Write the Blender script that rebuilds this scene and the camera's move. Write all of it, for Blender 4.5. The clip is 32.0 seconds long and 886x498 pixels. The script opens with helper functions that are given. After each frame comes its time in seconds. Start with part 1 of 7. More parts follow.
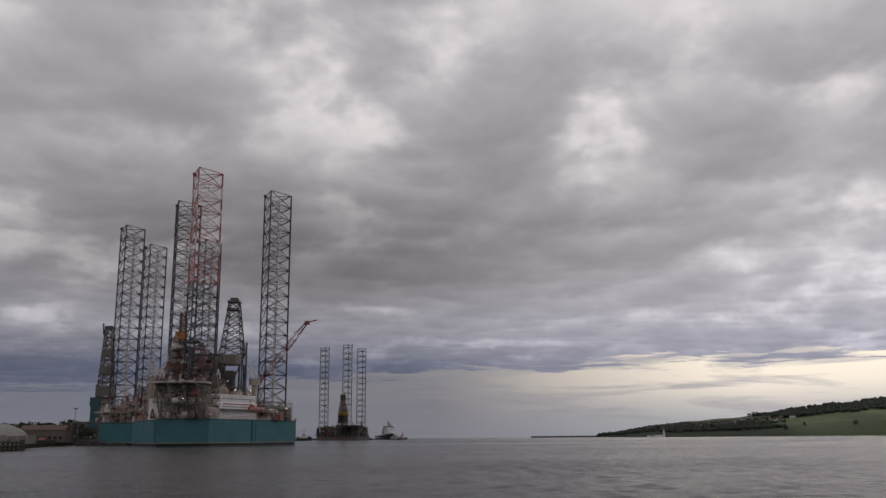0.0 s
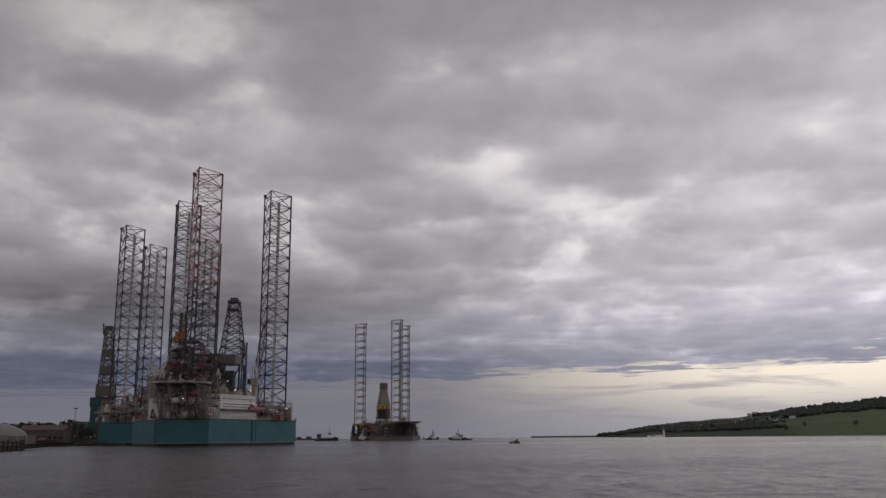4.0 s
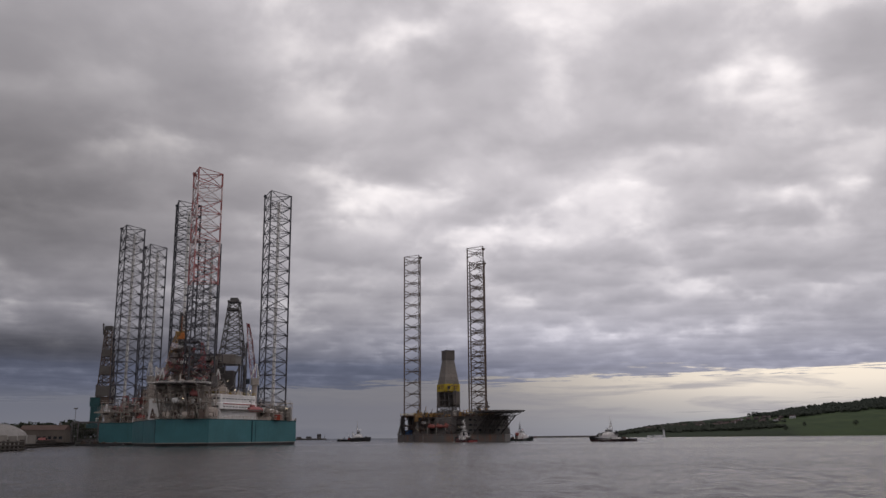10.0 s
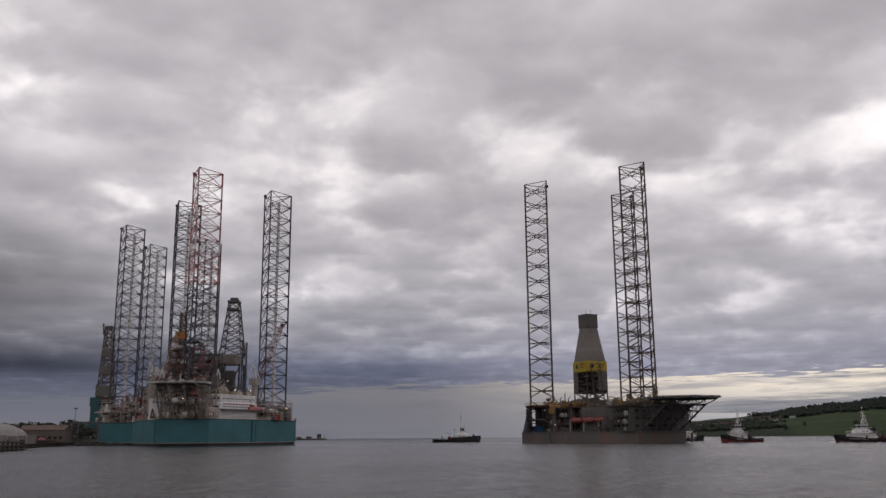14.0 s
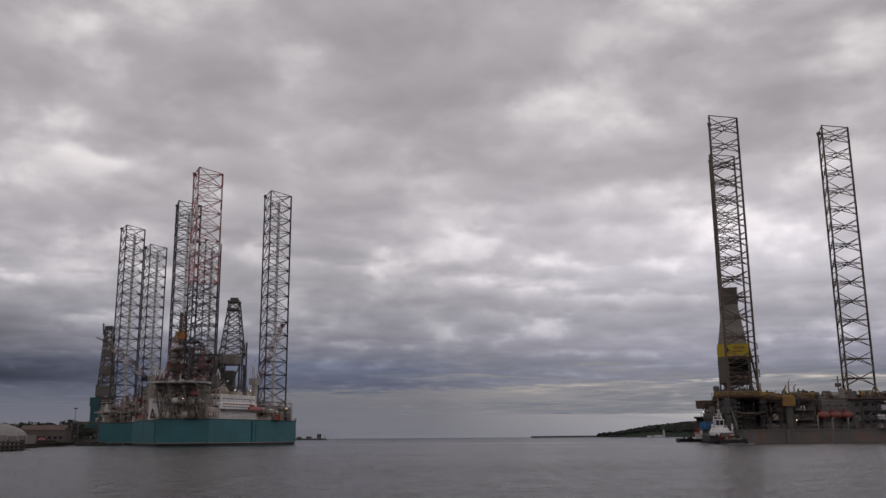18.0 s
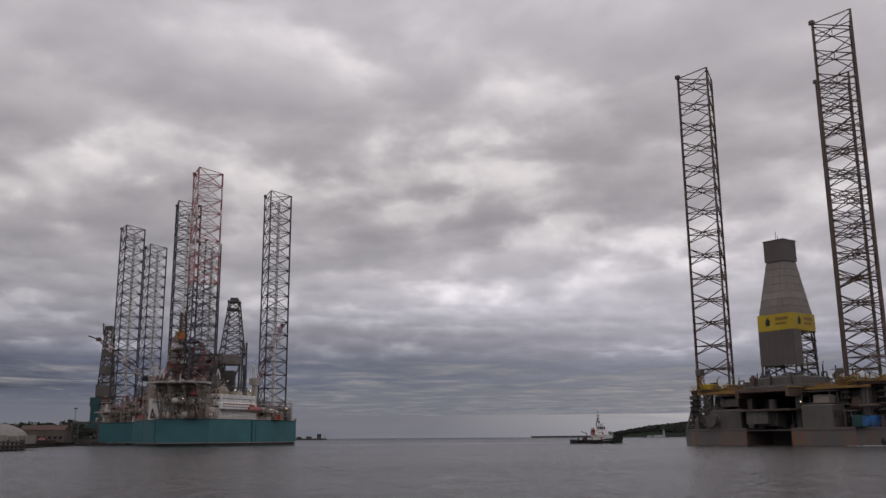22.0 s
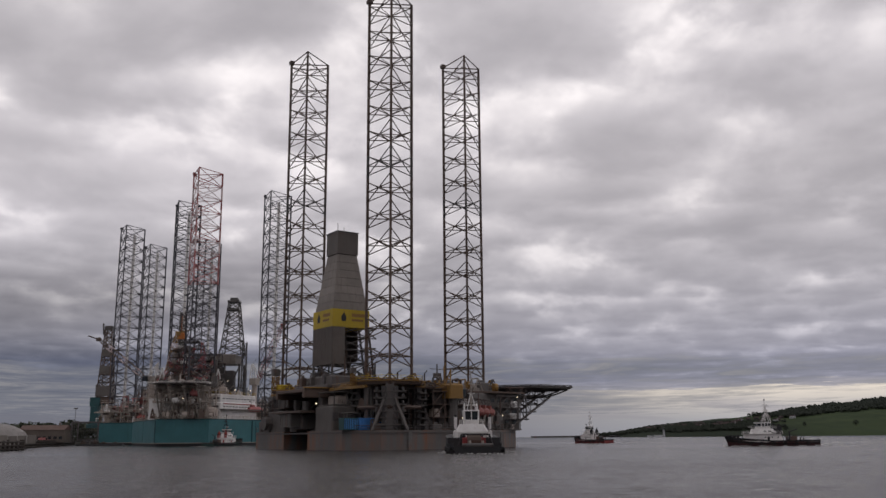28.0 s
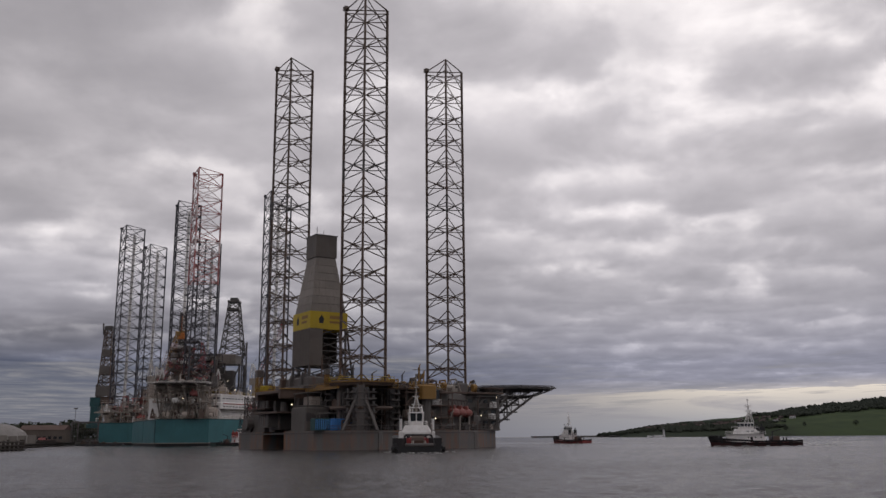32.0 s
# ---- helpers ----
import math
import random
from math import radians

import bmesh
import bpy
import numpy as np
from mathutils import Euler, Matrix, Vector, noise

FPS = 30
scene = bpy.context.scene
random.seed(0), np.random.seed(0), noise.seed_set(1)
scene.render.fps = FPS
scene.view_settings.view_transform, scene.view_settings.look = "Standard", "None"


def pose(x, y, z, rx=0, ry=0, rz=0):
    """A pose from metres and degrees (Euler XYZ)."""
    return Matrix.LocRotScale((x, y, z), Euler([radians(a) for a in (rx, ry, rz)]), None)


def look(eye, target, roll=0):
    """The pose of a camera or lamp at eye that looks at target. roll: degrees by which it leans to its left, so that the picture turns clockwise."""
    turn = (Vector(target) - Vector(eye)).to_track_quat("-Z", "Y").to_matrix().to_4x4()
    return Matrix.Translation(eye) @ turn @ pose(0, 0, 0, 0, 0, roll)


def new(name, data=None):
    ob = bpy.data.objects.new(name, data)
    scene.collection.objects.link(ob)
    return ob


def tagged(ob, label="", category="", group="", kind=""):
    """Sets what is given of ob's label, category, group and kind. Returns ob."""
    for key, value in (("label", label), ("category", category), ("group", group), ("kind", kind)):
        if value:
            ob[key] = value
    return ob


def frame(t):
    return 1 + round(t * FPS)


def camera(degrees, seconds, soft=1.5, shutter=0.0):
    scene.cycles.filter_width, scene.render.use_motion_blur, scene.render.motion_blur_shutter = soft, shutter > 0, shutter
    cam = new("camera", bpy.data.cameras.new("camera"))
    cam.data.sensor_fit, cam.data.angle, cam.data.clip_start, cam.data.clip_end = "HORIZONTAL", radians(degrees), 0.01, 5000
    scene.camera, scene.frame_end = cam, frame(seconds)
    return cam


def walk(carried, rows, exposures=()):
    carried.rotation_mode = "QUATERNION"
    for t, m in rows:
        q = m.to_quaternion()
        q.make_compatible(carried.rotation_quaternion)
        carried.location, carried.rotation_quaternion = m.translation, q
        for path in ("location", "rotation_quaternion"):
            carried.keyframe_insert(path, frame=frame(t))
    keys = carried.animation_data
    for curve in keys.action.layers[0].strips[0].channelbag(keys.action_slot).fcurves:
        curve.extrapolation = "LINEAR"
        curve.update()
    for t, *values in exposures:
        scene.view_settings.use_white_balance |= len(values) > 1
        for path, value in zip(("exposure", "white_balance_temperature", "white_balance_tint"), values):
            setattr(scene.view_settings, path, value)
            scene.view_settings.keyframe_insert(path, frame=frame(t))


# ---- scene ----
# ---- camera: fixed on the quay, 2.9 m above the water ----
cam = camera(53.0, 32.0, soft=1.5)
VIEW = look((0, 0, 3.5), (0, 100, 3.5 + 100 * math.tan(radians(11.96))), -0.45)
walk(cam, [(0, VIEW), (32.0, VIEW)], [(0, 0.13), (1, 0.08), (6, 0.06), (13, 0.05), (17, 0.0), (24, 0.04), (28, 0.04), (32, 0.0)])

# ---- world and sun: overcast evening ----
world = bpy.data.worlds.new("sky")
scene.world = world
world.use_nodes = True


class Nodes:
    """Short calls for a node tree."""

    def __init__(self, tree):
        self.tree = tree
        tree.nodes.clear()

    def add(self, kind, links=None, operation="", blend=""):
        n = self.tree.nodes.new(kind)
        if operation:
            n.operation = operation
        if blend:
            n.data_type, n.blend_type = "RGBA", blend
        for key, value in (links or {}).items():
            slot = n.inputs[key]
            if isinstance(value, bpy.types.NodeSocket):
                self.tree.links.new(value, slot)
            else:
                slot.default_value = value
        return n

    def math(self, op, a, b=0.0, c=0.0):
        return self.add("ShaderNodeMath", {0: a, 1: b, 2: c}, operation=op).outputs[0]

    def span(self, v, a, b, c=0.0, d=1.0):
        return self.add("ShaderNodeMapRange", {0: v, 1: a, 2: b, 3: c, 4: d}).outputs[0]

    def ramp(self, v, stops):
        n = self.add("ShaderNodeValToRGB", {0: v})
        el = n.color_ramp.elements
        while len(el) < len(stops):
            el.new(0.5)
        for e, (p, col) in zip(el, stops):
            e.position, e.color = p, (*col, 1)
        return n.outputs[0]

    def mix(self, f, a, b, blend="MIX"):
        n = self.add("ShaderNodeMix", {0: f}, blend=blend)
        for slot, value in ((n.inputs[6], a), (n.inputs[7], b)):
            if isinstance(value, bpy.types.NodeSocket):
                self.tree.links.new(value, slot)
            else:
                slot.default_value = (*value, 1)
        return n.outputs[2]

    def noise(self, vec, scale, detail=4.0, rough=0.55, warp=0.0):
        return self.add("ShaderNodeTexNoise", {"Vector": vec, "Scale": scale, "Detail": detail, "Roughness": rough, "Distortion": warp}).outputs[0]

    def scaled(self, vec, x, y, z):
        return self.add("ShaderNodeMapping", {"Vector": vec, "Scale": (x, y, z)}).outputs[0]


SUN_TURN, SUN_HEIGHT = radians(24), radians(34)
CLOUD_SAG = 9.0
SEA = 0.65
w = Nodes(world.node_tree)
sky = w.add("ShaderNodeTexSky")
sky.sky_type, sky.sun_disc, sky.sun_elevation, sky.sun_rotation = "NISHITA", False, SUN_HEIGHT, SUN_TURN
sky.air_density, sky.dust_density = 1.0, 4.0
dirs = w.add("ShaderNodeTexCoord").outputs["Generated"]
up = w.add("ShaderNodeSeparateXYZ", {0: dirs}).outputs
band = w.noise(w.scaled(dirs, 3.2, 3.2, 30.0), 1.9, 7.0, 0.6, 0.4)
thin = w.span(band, 0.46, 0.60)
warm = w.ramp(w.span(up[2], 0.0, 0.16), [(0.0, (0.33, 0.343, 0.395)), (0.10, (0.37, 0.38, 0.42)), (0.22, (0.54, 0.515, 0.505)), (0.34, (0.80, 0.725, 0.645)), (0.55, (0.96, 0.85, 0.71)), (0.8, (0.82, 0.74, 0.66)), (1.0, (0.58, 0.55, 0.54))])
cold = w.ramp(w.span(up[2], 0.0, 0.16), [(0.0, (0.18, 0.185, 0.22)), (0.2, (0.14, 0.15, 0.195)), (0.6, (0.105, 0.116, 0.156)), (1.0, (0.22, 0.22, 0.25))])
glow = w.mix(w.span(up[0], -0.01, 0.32), cold, warm)
veil = w.mix(w.math("MULTIPLY", thin, w.span(up[0], -0.1, 0.3, 1.0, 0.85)), glow, w.mix(w.span(up[0], -0.05, 0.4), (0.15, 0.158, 0.198), (0.36, 0.36, 0.41)))
grey = w.mix(0.93, sky.outputs[0], w.mix(1.0, veil, (10.0, 10.0, 10.0), "MULTIPLY"))
w.add("ShaderNodeOutputWorld", {"Surface": w.add("ShaderNodeBackground", {"Color": grey, "Strength": 0.1}).outputs[0]})

sun = new("sun", bpy.data.lights.new("sun", "SUN"))
sun.data.energy, sun.data.angle, sun.data.color = 1.4, radians(20), (1.0, 0.95, 0.88)
sun.matrix_world = look((math.sin(SUN_TURN) * 100, math.cos(SUN_TURN) * 100, math.tan(SUN_HEIGHT) * 100), (0, 0, 0))
scene.view_settings.exposure = 0.0


# ---- materials ----
def material(name):
    m = bpy.data.materials.new(name)
    m.use_nodes = True
    return m, Nodes(m.node_tree)


def finish(n, col, rough=0.6, metal=0.0, height=None, strength=0.3, dist=0.05, **extra):
    links = {"Base Color": col, "Roughness": rough, "Metallic": metal}
    links.update(extra)
    if height is not None:
        links["Normal"] = n.add("ShaderNodeBump", {"Height": height, "Strength": strength, "Distance": dist}).outputs[0]
    n.add("ShaderNodeOutputMaterial", {"Surface": n.add("ShaderNodeBsdfPrincipled", links).outputs[0]})


def paint(name, base, worn=(0.16, 0.09, 0.06), wear=0.35, rough=0.55, metal=0.0, size=0.35, streak=True, rust_from=0.52):
    """Weathered paint: large stains, rust streaks that run down, fine grain, each piece a shade of its own."""
    m, n = material(name)
    at = n.add("ShaderNodeTexCoord").outputs["Object"]
    big = n.noise(at, size * 0.35, 5.0, 0.6, 0.6)
    run = n.noise(n.scaled(at, 1.0, 1.0, 0.12), size * 3.0, 5.0, 0.65) if streak else n.noise(at, size * 2.2, 5.0, 0.65)
    fine = n.noise(at, size * 14.0, 3.0, 0.6)
    own = n.add("ShaderNodeObjectInfo").outputs["Random"]
    shade = n.math("ADD", n.span(own, 0, 1, 0.82, 1.12), n.span(big, 0.3, 0.7, -0.16, 0.16))
    shade = n.math("ADD", shade, n.span(fine, 0.3, 0.7, -0.07, 0.07))
    tone = n.mix(1.0, base, n.add("ShaderNodeCombineColor", {0: shade, 1: shade, 2: shade}).outputs[0], "MULTIPLY")
    rust = n.math("MULTIPLY", n.span(run, rust_from, 0.72), n.span(big, 0.38, 0.6, 0.15, 1.0))
    col = n.mix(n.math("MULTIPLY", rust, wear), tone, worn)
    finish(n, col, n.span(fine, 0.3, 0.7, rough - 0.1, rough + 0.15), metal, fine, 0.15, 0.03)
    return m


TEAL = paint("teal_hull_paint", (0.042, 0.155, 0.172), (0.03, 0.07, 0.075), 0.4)
TEAL_DARK = paint("dark_teal_paint", (0.018, 0.078, 0.083), (0.04, 0.05, 0.05), 0.4)
WHITE = paint("white_paint", (0.80, 0.78, 0.76), (0.4, 0.3, 0.24), 0.4)
BEIGE = paint("beige_paint", (0.45, 0.385, 0.335), (0.16, 0.11, 0.08), 0.5)
STEEL = paint("dark_steel", (0.095, 0.089, 0.086), (0.10, 0.05, 0.035), 0.7, size=0.5)
BLUE_STEEL = paint("blue_black_steel", (0.054, 0.053, 0.064), (0.07, 0.045, 0.04), 0.3)
BROWN_STEEL = paint("brown_grey_steel", (0.105, 0.072, 0.056), (0.10, 0.055, 0.04), 0.5)
GREY = paint("grey_deck_paint", (0.112, 0.102, 0.095), (0.14, 0.07, 0.045), 0.85, size=0.5)
HULL_GREY = paint("grey_hull_paint", (0.145, 0.135, 0.126), (0.15, 0.08, 0.048), 0.95, size=0.3)
RUSTY_HULL = paint("rust_stained_hull_plating", (0.14, 0.135, 0.13), (0.25, 0.10, 0.04), 0.95, size=0.2, rust_from=0.42)
CLAD = paint("weathered_cladding", (0.33, 0.295, 0.26), (0.2, 0.17, 0.14), 0.35)
CLAD_DARK = paint("dark_cladding", (0.125, 0.114, 0.104), (0.11, 0.068, 0.05), 0.6)
DERRICK_CLAD = paint("derrick_cladding", (0.235, 0.207, 0.182), (0.13, 0.098, 0.078), 0.75, size=0.5)
WALL_CLAD = paint("brown_wind_wall", (0.118, 0.102, 0.09), (0.10, 0.062, 0.045), 0.7, size=0.5)
YELLOW = paint("yellow_paint", (0.46, 0.33, 0.02), (0.25, 0.16, 0.05), 0.3)
OCHRE = paint("ochre_paint", (0.26, 0.145, 0.036), (0.16, 0.09, 0.05), 0.5)
RED = paint("red_paint", (0.30, 0.04, 0.03), (0.16, 0.06, 0.05), 0.3)
BOAT_RED = paint("weathered_boat_red", (0.27, 0.075, 0.06), (0.16, 0.08, 0.07), 0.4)
PALE_RED = paint("faded_red_paint", (0.40, 0.14, 0.135), (0.24, 0.17, 0.16), 0.4)
PINK_WHITE = paint("faded_white_paint", (0.62, 0.50, 0.49), (0.30, 0.17, 0.15), 0.4)
CRANE_RED = paint("dark_crane_red", (0.20, 0.042, 0.045), (0.12, 0.07, 0.065), 0.4)
SAFETY_ORANGE = paint("safety_orange_paint", (0.50, 0.16, 0.03), (0.3, 0.12, 0.05), 0.3)
ORANGE = paint("orange_paint", (0.42, 0.065, 0.03), (0.25, 0.08, 0.05), 0.25)
BLUE = paint("blue_paint", (0.06, 0.22, 0.55), (0.06, 0.08, 0.12), 0.3)
BLACK = paint("black_paint", (0.018, 0.018, 0.02), (0.05, 0.04, 0.035), 0.3)
BOAT_GREEN = paint("dark_green_hull", (0.014, 0.04, 0.034), (0.05, 0.05, 0.04), 0.3)
DECK_RED = paint("red_boot_paint", (0.20, 0.03, 0.03), (0.1, 0.05, 0.04), 0.4)
MAROON = paint("maroon_hull_paint", (0.055, 0.018, 0.018), (0.05, 0.035, 0.03), 0.4)
RUBBER = paint("rubber", (0.022, 0.022, 0.022), (0.04, 0.04, 0.04), 0.2, 0.85)
CONCRETE = paint("quay_concrete", (0.22, 0.20, 0.18), (0.08, 0.075, 0.07), 0.6, 0.85)
TIMBER = paint("dark_timber", (0.06, 0.05, 0.042), (0.03, 0.028, 0.025), 0.5, 0.85)
BRICK = paint("house_wall", (0.155, 0.13, 0.11), (0.2, 0.16, 0.13), 0.3, 0.85)
ROOF = paint("dark_roof", (0.13, 0.085, 0.07), (0.07, 0.06, 0.05), 0.4, 0.8)
SHEET = paint("pale_sheeting", (0.235, 0.22, 0.207), (0.09, 0.08, 0.072), 0.8, 0.6, size=0.5)


def glass():
    m, n = material("dark_window_glass")
    at = n.add("ShaderNodeTexCoord").outputs["Object"]
    finish(n, n.mix(n.noise(at, 0.7), (0.012, 0.016, 0.02), (0.03, 0.035, 0.04)), 0.08)
    return m


GLASS = glass()


def lamp_glow():
    m, n = material("lit_floodlight")
    n.add("ShaderNodeOutputMaterial", {"Surface": n.add("ShaderNodeEmission", {"Color": (1.0, 0.82, 0.55, 1), "Strength": 2.5}).outputs[0]})
    return m


LAMP = lamp_glow()


def water_material():
    m, n = material("estuary_water")
    at = n.add("ShaderNodeTexCoord").outputs["Object"]
    chop = n.noise(n.scaled(at, 0.5, 1.0, 1), 2.6, 5.0, 0.62, 0.3)
    wave = n.noise(n.scaled(at, 0.5, 1.0, 1), 0.75, 4.0, 0.6, 0.4)
    slick = n.noise(n.scaled(at, 0.3, 1.0, 1), 0.014, 5.0, 0.55, 0.8)
    wind = n.span(slick, 0.36, 0.64, 0.45, 1.0)
    h = n.math("MULTIPLY", n.math("ADD", n.math("MULTIPLY", chop, 0.4), wave), wind)
    col = n.mix(slick, (0.040, 0.036, 0.035), (0.052, 0.047, 0.045))
    finish(n, col, n.span(slick, 0.35, 0.65, 0.14, 0.22), 0.0, h, 1.0, 0.5, IOR=1.333)
    return m


def grass_material():
    m, n = material("hill_pasture")
    at = n.add("ShaderNodeNewGeometry").outputs["Position"]
    field = n.add("ShaderNodeTexVoronoi", {"Vector": n.scaled(at, 0.0035, 0.006, 0.0), "Scale": 1.0}).outputs["Color"]
    tint = n.add("ShaderNodeSeparateColor", {0: field}).outputs[0]
    patch = n.noise(at, 0.02, 6.0, 0.65)
    col = n.mix(tint, (0.088, 0.116, 0.054), (0.112, 0.142, 0.064))
    col = n.mix(n.span(patch, 0.4, 0.65), col, (0.080, 0.104, 0.054))
    east = n.add("ShaderNodeSeparateXYZ", {0: at}).outputs[0]
    scrub = n.span(n.math("ADD", east, n.span(patch, 0.3, 0.7, -60.0, 60.0)), 700.0, 620.0)
    col = n.mix(n.math("MULTIPLY", scrub, 0.8), col, (0.050, 0.058, 0.040))
    finish(n, col, 0.95, 0.0, n.noise(at, 0.4, 3.0), 0.3, 0.5, **{"Specular IOR Level": 0.05})
    return m


def leaf_material():
    m, n = material("dark_foliage")
    at = n.add("ShaderNodeTexCoord").outputs["Object"]
    own = n.add("ShaderNodeNewGeometry").outputs["Random Per Island"]
    col = n.mix(own, (0.068, 0.076, 0.056), (0.098, 0.106, 0.078))
    finish(n, n.mix(n.noise(at, 0.6), col, (0.066, 0.075, 0.055)), 0.9, **{"Specular IOR Level": 0.05})
    return m


WATER, GRASS, LEAF = water_material(), grass_material(), leaf_material()
FOAM = paint("wake_foam", (0.42, 0.41, 0.40), (0.45, 0.44, 0.44), 0.4, 0.8, streak=False)
BARK = paint("bark", (0.07, 0.055, 0.04), (0.04, 0.035, 0.03), 0.4, 0.9)
EARTH = paint("shore_rock", (0.11, 0.10, 0.085), (0.06, 0.055, 0.05), 0.5, 0.9, size=0.1, streak=False)


def cloud_material(name, glow_gains):
    """A drifting cloud sheet that glows with the daylight behind it; thin cloud is bright, thick hanging cloud dark."""
    m, n = material(name)
    at0 = n.add("ShaderNodeTexCoord").outputs["Object"]
    where = n.add("ShaderNodeSeparateXYZ", {0: at0}).outputs
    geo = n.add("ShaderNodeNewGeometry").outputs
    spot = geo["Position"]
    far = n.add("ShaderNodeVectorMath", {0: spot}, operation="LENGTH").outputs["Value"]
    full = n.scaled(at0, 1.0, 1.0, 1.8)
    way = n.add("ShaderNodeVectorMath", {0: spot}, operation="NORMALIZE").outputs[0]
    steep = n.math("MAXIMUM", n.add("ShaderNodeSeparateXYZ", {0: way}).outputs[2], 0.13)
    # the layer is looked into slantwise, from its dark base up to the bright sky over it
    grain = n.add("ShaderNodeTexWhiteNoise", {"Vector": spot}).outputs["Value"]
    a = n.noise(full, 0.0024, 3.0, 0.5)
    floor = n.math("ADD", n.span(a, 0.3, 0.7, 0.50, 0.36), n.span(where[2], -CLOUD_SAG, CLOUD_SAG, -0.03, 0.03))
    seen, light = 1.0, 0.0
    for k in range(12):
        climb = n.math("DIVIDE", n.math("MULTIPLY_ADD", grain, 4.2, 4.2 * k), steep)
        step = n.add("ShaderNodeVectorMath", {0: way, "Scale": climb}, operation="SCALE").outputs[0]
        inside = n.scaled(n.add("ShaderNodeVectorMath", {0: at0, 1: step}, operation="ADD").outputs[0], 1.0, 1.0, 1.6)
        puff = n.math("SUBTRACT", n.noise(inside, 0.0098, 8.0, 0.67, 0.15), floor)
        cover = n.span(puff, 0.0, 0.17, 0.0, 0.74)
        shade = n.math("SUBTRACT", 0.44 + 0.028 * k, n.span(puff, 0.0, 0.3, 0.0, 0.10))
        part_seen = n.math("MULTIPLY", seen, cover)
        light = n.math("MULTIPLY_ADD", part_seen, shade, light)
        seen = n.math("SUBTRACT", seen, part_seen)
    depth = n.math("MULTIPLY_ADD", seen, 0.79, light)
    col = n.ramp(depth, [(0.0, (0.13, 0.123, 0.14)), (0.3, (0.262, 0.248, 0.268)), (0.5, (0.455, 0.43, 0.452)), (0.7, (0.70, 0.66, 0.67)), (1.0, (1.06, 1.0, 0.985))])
    # shading by slope and by nearness to the sun goes into the glow
    slope = n.add("ShaderNodeVectorMath", {0: geo["Normal"], 1: (0.1, 0.95, -0.2)}, operation="DOT_PRODUCT").outputs["Value"]
    relief = n.span(slope, -0.4, 0.55, 0.88, 1.12)
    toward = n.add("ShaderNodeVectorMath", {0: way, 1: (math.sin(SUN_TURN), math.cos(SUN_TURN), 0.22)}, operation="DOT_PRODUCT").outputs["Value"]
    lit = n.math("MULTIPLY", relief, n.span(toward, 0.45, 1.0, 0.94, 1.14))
    # aerial haze put into the emission: blue-grey with distance, paler towards the sun
    haze_tone = n.mix(n.span(toward, 0.91, 1.0), (0.076, 0.092, 0.140), (0.24, 0.25, 0.31))
    dim = n.mix(0.45, n.mix(1.0, col, n.mix(1.0, haze_tone, (2.1, 2.1, 2.1), "MULTIPLY"), "MULTIPLY"), haze_tone)
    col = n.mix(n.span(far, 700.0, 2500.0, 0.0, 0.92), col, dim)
    # round soft patches of brightness multiplied into the emission, cloud depth unchanged
    gain = 0.0
    for x, y, size, stops in glow_gains:
        gap = n.add("ShaderNodeVectorMath", {0: at0, 1: (x, y, 0)}, operation="DISTANCE").outputs["Value"]
        q = n.math("DIVIDE", gap, size)
        bell = n.math("POWER", 2.718, n.math("MULTIPLY", n.math("MULTIPLY", q, q), -1.0))
        gain = n.math("MULTIPLY_ADD", bell, stops, gain)
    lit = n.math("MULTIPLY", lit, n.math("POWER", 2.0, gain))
    b3, c3 = n.noise(full, 0.0026, 8.0, 0.6, 0.2), n.noise(full, 0.0085, 6.0, 0.6, 0.2)
    rim = n.math("ADD", n.math("MULTIPLY", where[0], 4.8), n.math("MULTIPLY", where[1], 9.5))
    ragged = n.math("ADD", rim, n.math("ADD", n.span(b3, 0.3, 0.7, -4600.0, 4600.0), n.span(c3, 0.3, 0.7, -2600.0, 2600.0)))
    edge = n.span(ragged, 34300.0, 36000.0, 1.0, 0.0)
    body = n.math("MULTIPLY", edge, n.span(far, 3300.0, 4950.0, 0.99, 0.25))
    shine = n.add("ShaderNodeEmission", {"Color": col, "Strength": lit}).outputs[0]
    clear = n.add("ShaderNodeBsdfTransparent").outputs[0]
    n.add("ShaderNodeOutputMaterial", {"Surface": n.add("ShaderNodeMixShader", {0: body, 1: clear, 2: shine}).outputs[0]})
    m.cycles.emission_sampling = "NONE"
    return m


